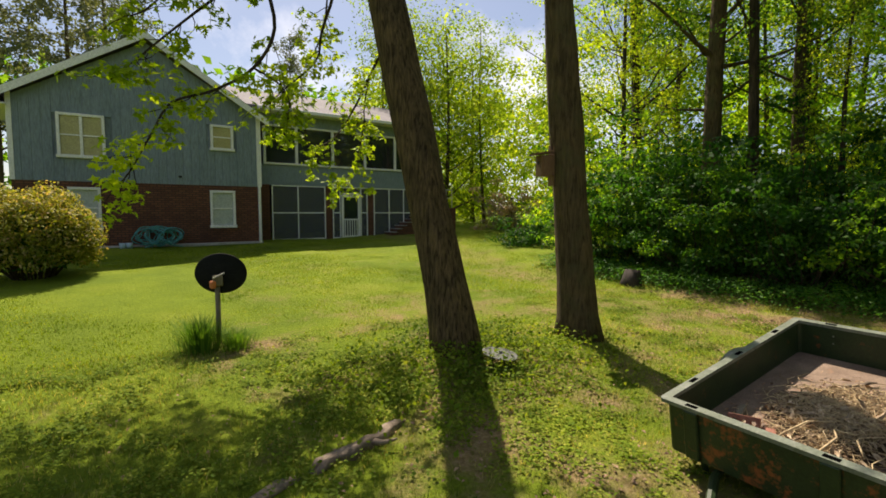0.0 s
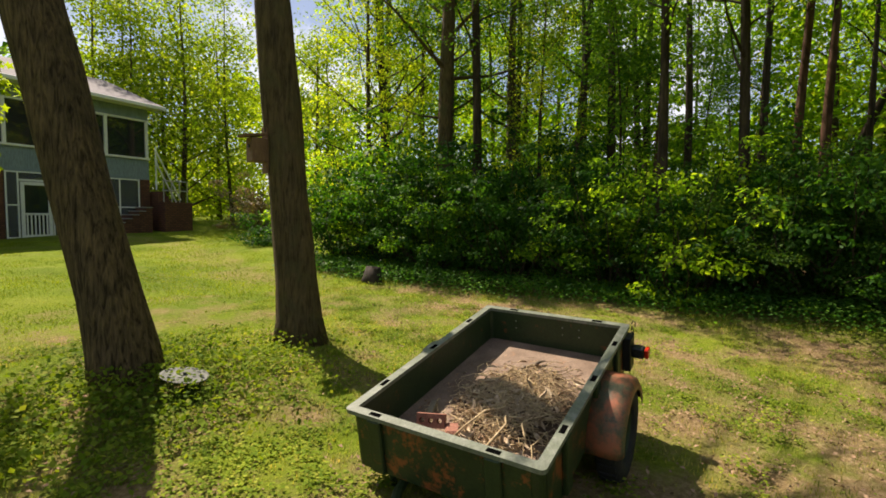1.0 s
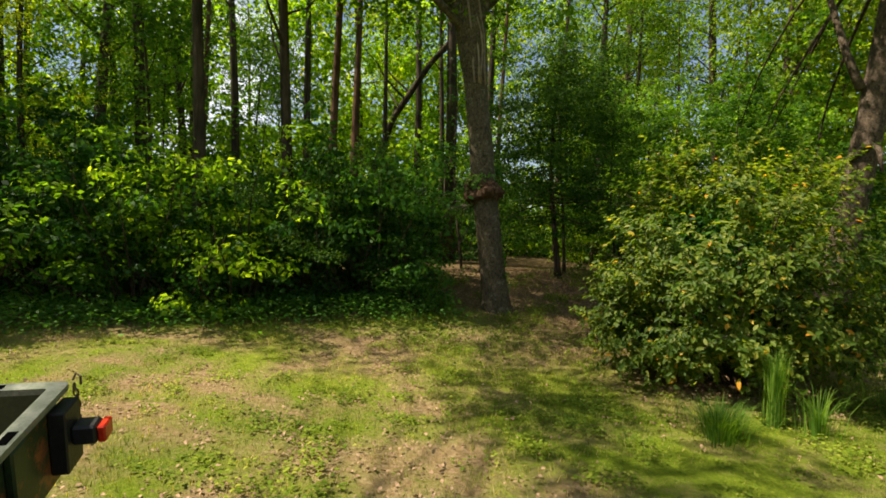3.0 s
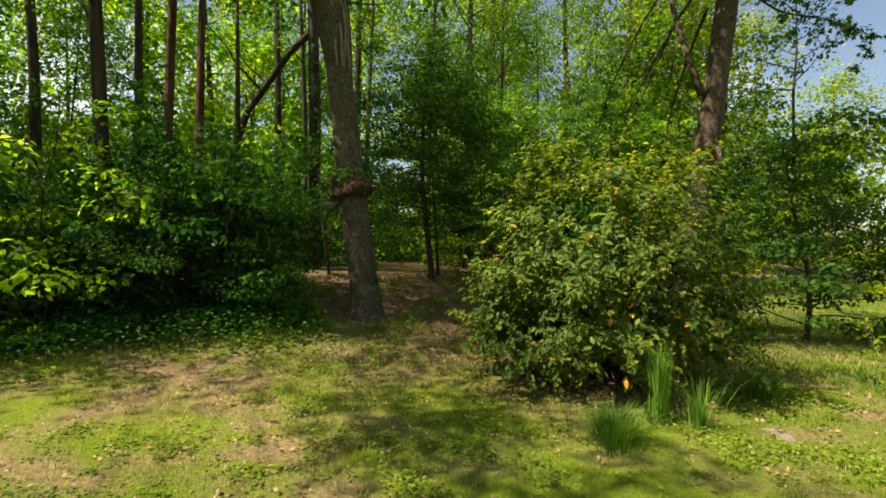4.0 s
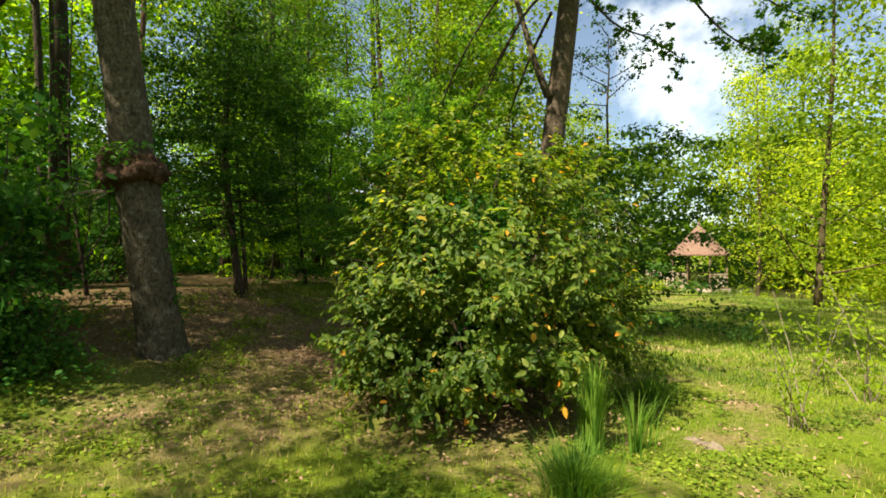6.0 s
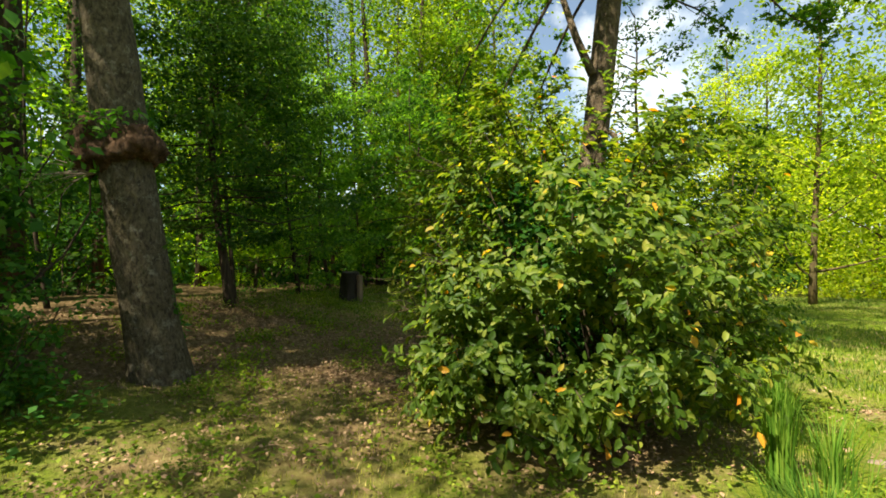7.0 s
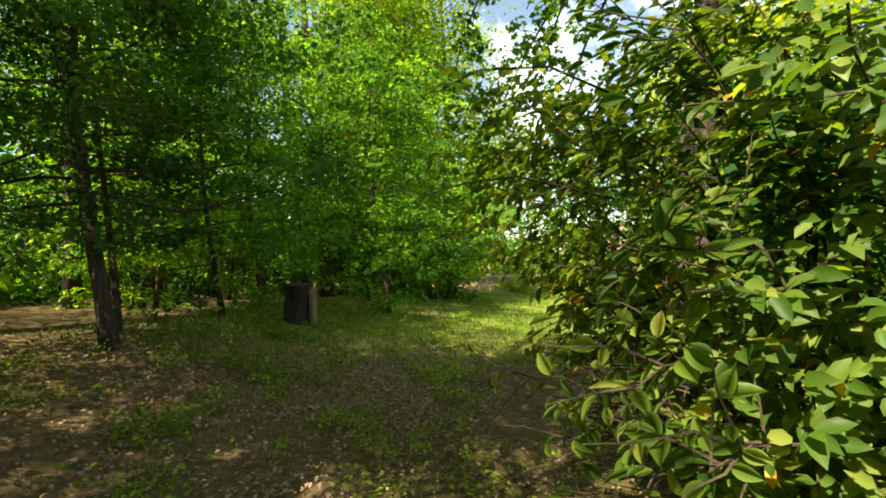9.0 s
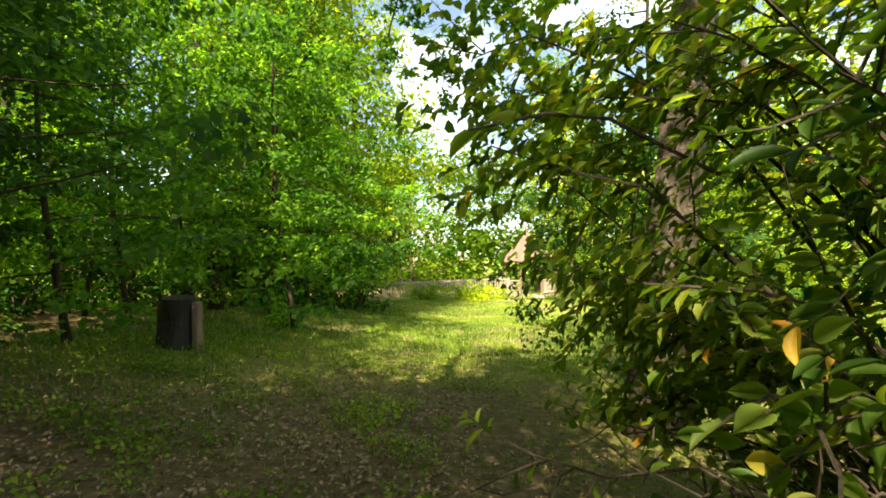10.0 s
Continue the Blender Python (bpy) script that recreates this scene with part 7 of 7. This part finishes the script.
for k in range(44):
    f = (k + 0.5) / 44
    c = on_walk(f)
    part("plank", Buf().box(-0.065, -0.75, -0.04, 0.065, 0.75, 0.0, 0.006, Matrix.Translation(c) @ pose(0, 0, 0, 0, 0, math.degrees(math.atan2(by1 - by0, bx1 - bx0)))), M_BOARD, walkway)
for off in (-0.72, 0.72):
    for k in range(6):
        p = on_walk(k / 5, off)
        part("post", Buf().box(p.x - 0.05, p.y - 0.05, bz - 0.8, p.x + 0.05, p.y + 0.05, bz + 1.0, 0.01), M_BOARD, walkway)
    for z in (0.15, 0.9):
        part("rail", Buf().tube([on_walk(0, off, z), on_walk(1, off, z)], 0.04, 4), M_BOARD, walkway)
    for k in range(48):
        p = on_walk((k + 0.5) / 48, off)
        part("baluster", Buf().box(p.x - 0.022, p.y - 0.022, bz + 0.16, p.x + 0.022, p.y + 0.022, bz + 0.88), M_BOARD, walkway)
REED = [shrub("reed_bed", "bright green reeds and leaves at the water's edge", 1.0, 0.9, M_BRIGHT, 1600, 0.10, "reeds")]
grove(REED, [(0, 7.6, -29.5, 0, 1.0), (0, 6.0, -30.2, 80, 0.9), (0, 9.0, -29.8, 40, 1.0), (0, 4.6, -30.5, 120, 0.9), (0, 3.0, -30.0, 20, 0.8), (0, 8.4, -27.5, 10, 0.9), (0, 3.6, -29.4, 120, 0.8), (0, 11.0, -29.0, 220, 1.0)])

# ---- grass, weeds and litter ----
def scatter(n, x0, x1, y0, y1, keep):
    x, y = rng.uniform(x0, x1, n), rng.uniform(y0, y1, n)
    k = rng.uniform(0, 1, n) < keep(x, y)
    return x[k], y[k]


def cloud_tile(n=512):
    """A repeating tile of smooth blotches with fine detail, from filtered random numbers."""
    f = np.hypot(np.fft.fftfreq(n)[:, None], np.fft.fftfreq(n)[None]) * n
    amp = np.where((f > 20) & (f < 200), 1 / np.maximum(f, 1) ** 1.5, 0)
    v = np.real(np.fft.ifft2(np.fft.fft2(rng.normal(size=(n, n))) * amp))
    return v / v.std() * 0.45


TILE = cloud_tile()


def fast_noise(x, y, s, ph):
    """Patchy values for many points; s is the coarseness in blotches to 6 m."""
    i, j = (x * s * 4.3 + ph * 97).astype(int) % 512, (y * s * 4.3 + ph * 53).astype(int) % 512
    return TILE[i, j]


def blades(x, y, height, width):
    n = len(x)
    z = gz(x, y) - 0.005
    a = rng.uniform(0, 6.283, n)
    h = height * rng.uniform(0.5, 1.3, n)
    lean = rng.uniform(0.1, 0.9, n) * h
    c, s = np.cos(a), np.sin(a)
    p0 = np.stack([x - s * width, y + c * width, z], 1)
    p1 = np.stack([x + s * width, y - c * width, z], 1)
    p2 = np.stack([x + c * lean, y + s * lean, z + h], 1)
    return quads_mesh("grass", np.stack([p0, p1, p2], 1).reshape(-1, 3), np.arange(3 * n).reshape(n, 3))


def grid_lookup(fn):
    """Values of a slow field on a grid, read back for many points."""
    xs, ys = np.arange(-9, 22, 0.25), np.arange(-31, 24, 0.25)
    gx, gy = np.meshgrid(xs, ys)
    v = fn(gx, gy)
    return lambda x, y: v[np.clip(((y + 31) / 0.25).astype(int), 0, len(ys) - 1), np.clip(((x + 9) / 0.25).astype(int), 0, len(xs) - 1)]


bare, litter = grid_lookup(bare_at), grid_lookup(litter_at)


def lawn_keep(x, y):
    wall = (y > 18.6) & (x < 15.5)
    thin = bare(x, y) + 0.16 * fast_noise(x, y, 7.0, 1.3) + 0.10 * fast_noise(x, y, 15.0, 0.2)
    return np.clip(1.25 - 2.4 * thin, 0.06, 1) * (1 - 0.93 * litter(x, y)) * (1 - wall)


x, y = scatter(190000, -3, 10.5, -9, 6.5, lawn_keep)
solo("grass", blades(x, y, 0.045, 0.0035), M_GRASS, "short uneven lawn grass", "grass", kind="stuff")
x, y = scatter(150000, -8, 16, 6, 18.6, lawn_keep)
solo("grass", blades(x, y, 0.032, 0.008), M_LAWN, "short bright lawn grass up to the house", "grass", kind="stuff")
x, y = scatter(150000, -6, 14, -27, -7.5, lambda a, b: np.clip(1.1 - 0.9 * litter(a, b), 0.05, 1))
solo("grass", blades(x, y, 0.055, 0.008), M_MEADOW, "longer grass towards the pond", "grass", kind="stuff")


def weed_keep(x, y):
    p = fast_noise(x, y, 2.3, 0.4) * 0.5 + fast_noise(x, y, 6.3, 2.0) * 0.55
    near = np.exp(-((x - 3.2) ** 2 + (y - 4.0) ** 2) / 3.5)
    return np.clip(0.14 + p * 1.4 + near * 0.8 - bare(x, y) * 0.8, 0.0, 1) * (1 - 0.85 * litter(x, y))


def ground_leaves(x, y, lift, size, flat=1.8, wide=0.7):
    at = np.stack([x, y, gz(x, y) + rng.uniform(0.005, 1, len(x)) * lift], 1)
    return leaf_mesh("weeds", at, size, flat, wide, 0.1)


x, y = scatter(420000, -2.5, 9.8, -7, 6.2, weed_keep)
solo("weeds", ground_leaves(x, y, 0.055, 0.032), M_WEED, "clover and low weeds in the lawn", "weeds", kind="stuff")
x, y = scatter(26000, 1.2, 6.4, 2.2, 6.0, lambda a, b: np.exp(-((a - 3.3) ** 2 / 2.2 + (b - 4.0) ** 2 / 0.9)))
solo("ivy_patch", ground_leaves(x, y, 0.20, 0.05, 0.6), M_WEED, "leafy weeds and ivy round the tree feet", "weeds", kind="stuff")
x, y = scatter(126000, 7, 15, -3.9, 9.6, lambda a, b: np.exp(-((a - woods_edge(b) - 0.75) / 0.6) ** 2))
solo("ground_ivy", ground_leaves(x, y, 0.32, 0.062, 1.5), M_IVY, "deep green ground ivy along the woods", "ground cover", kind="stuff")
x, y = scatter(80000, 7.0, 12.6, -11, -2.6, lambda a, b: np.clip(fast_noise(a, b, 3.2, 1.0) * 1.3 - 0.05, 0, 1) * np.clip((a - 7.9) / 1.2, 0.25, 1))
solo("ground_ivy", ground_leaves(x, y, 0.11, 0.036, 0.7), M_WEED, "scattered woodland plants along the path", "ground cover", kind="stuff")


def litter_keep(x, y):
    return np.clip(bare(x, y) * 0.9 + 0.25 * fast_noise(x, y, 7.0, 1.3) + litter(x, y) * 0.75 - 0.12, 0, 1)


x, y = scatter(150000, -1, 13.5, -13, 5.5, litter_keep)
at = np.stack([x, y, gz(x, y) + rng.uniform(0.004, 0.022, len(x))], 1)
solo("fallen_leaves", leaf_mesh("fallen_leaves", at, 0.036, 1.2, 0.55, 0.2), M_LITTER, "curled brown fallen leaves and twigs", "leaf litter", kind="stuff")
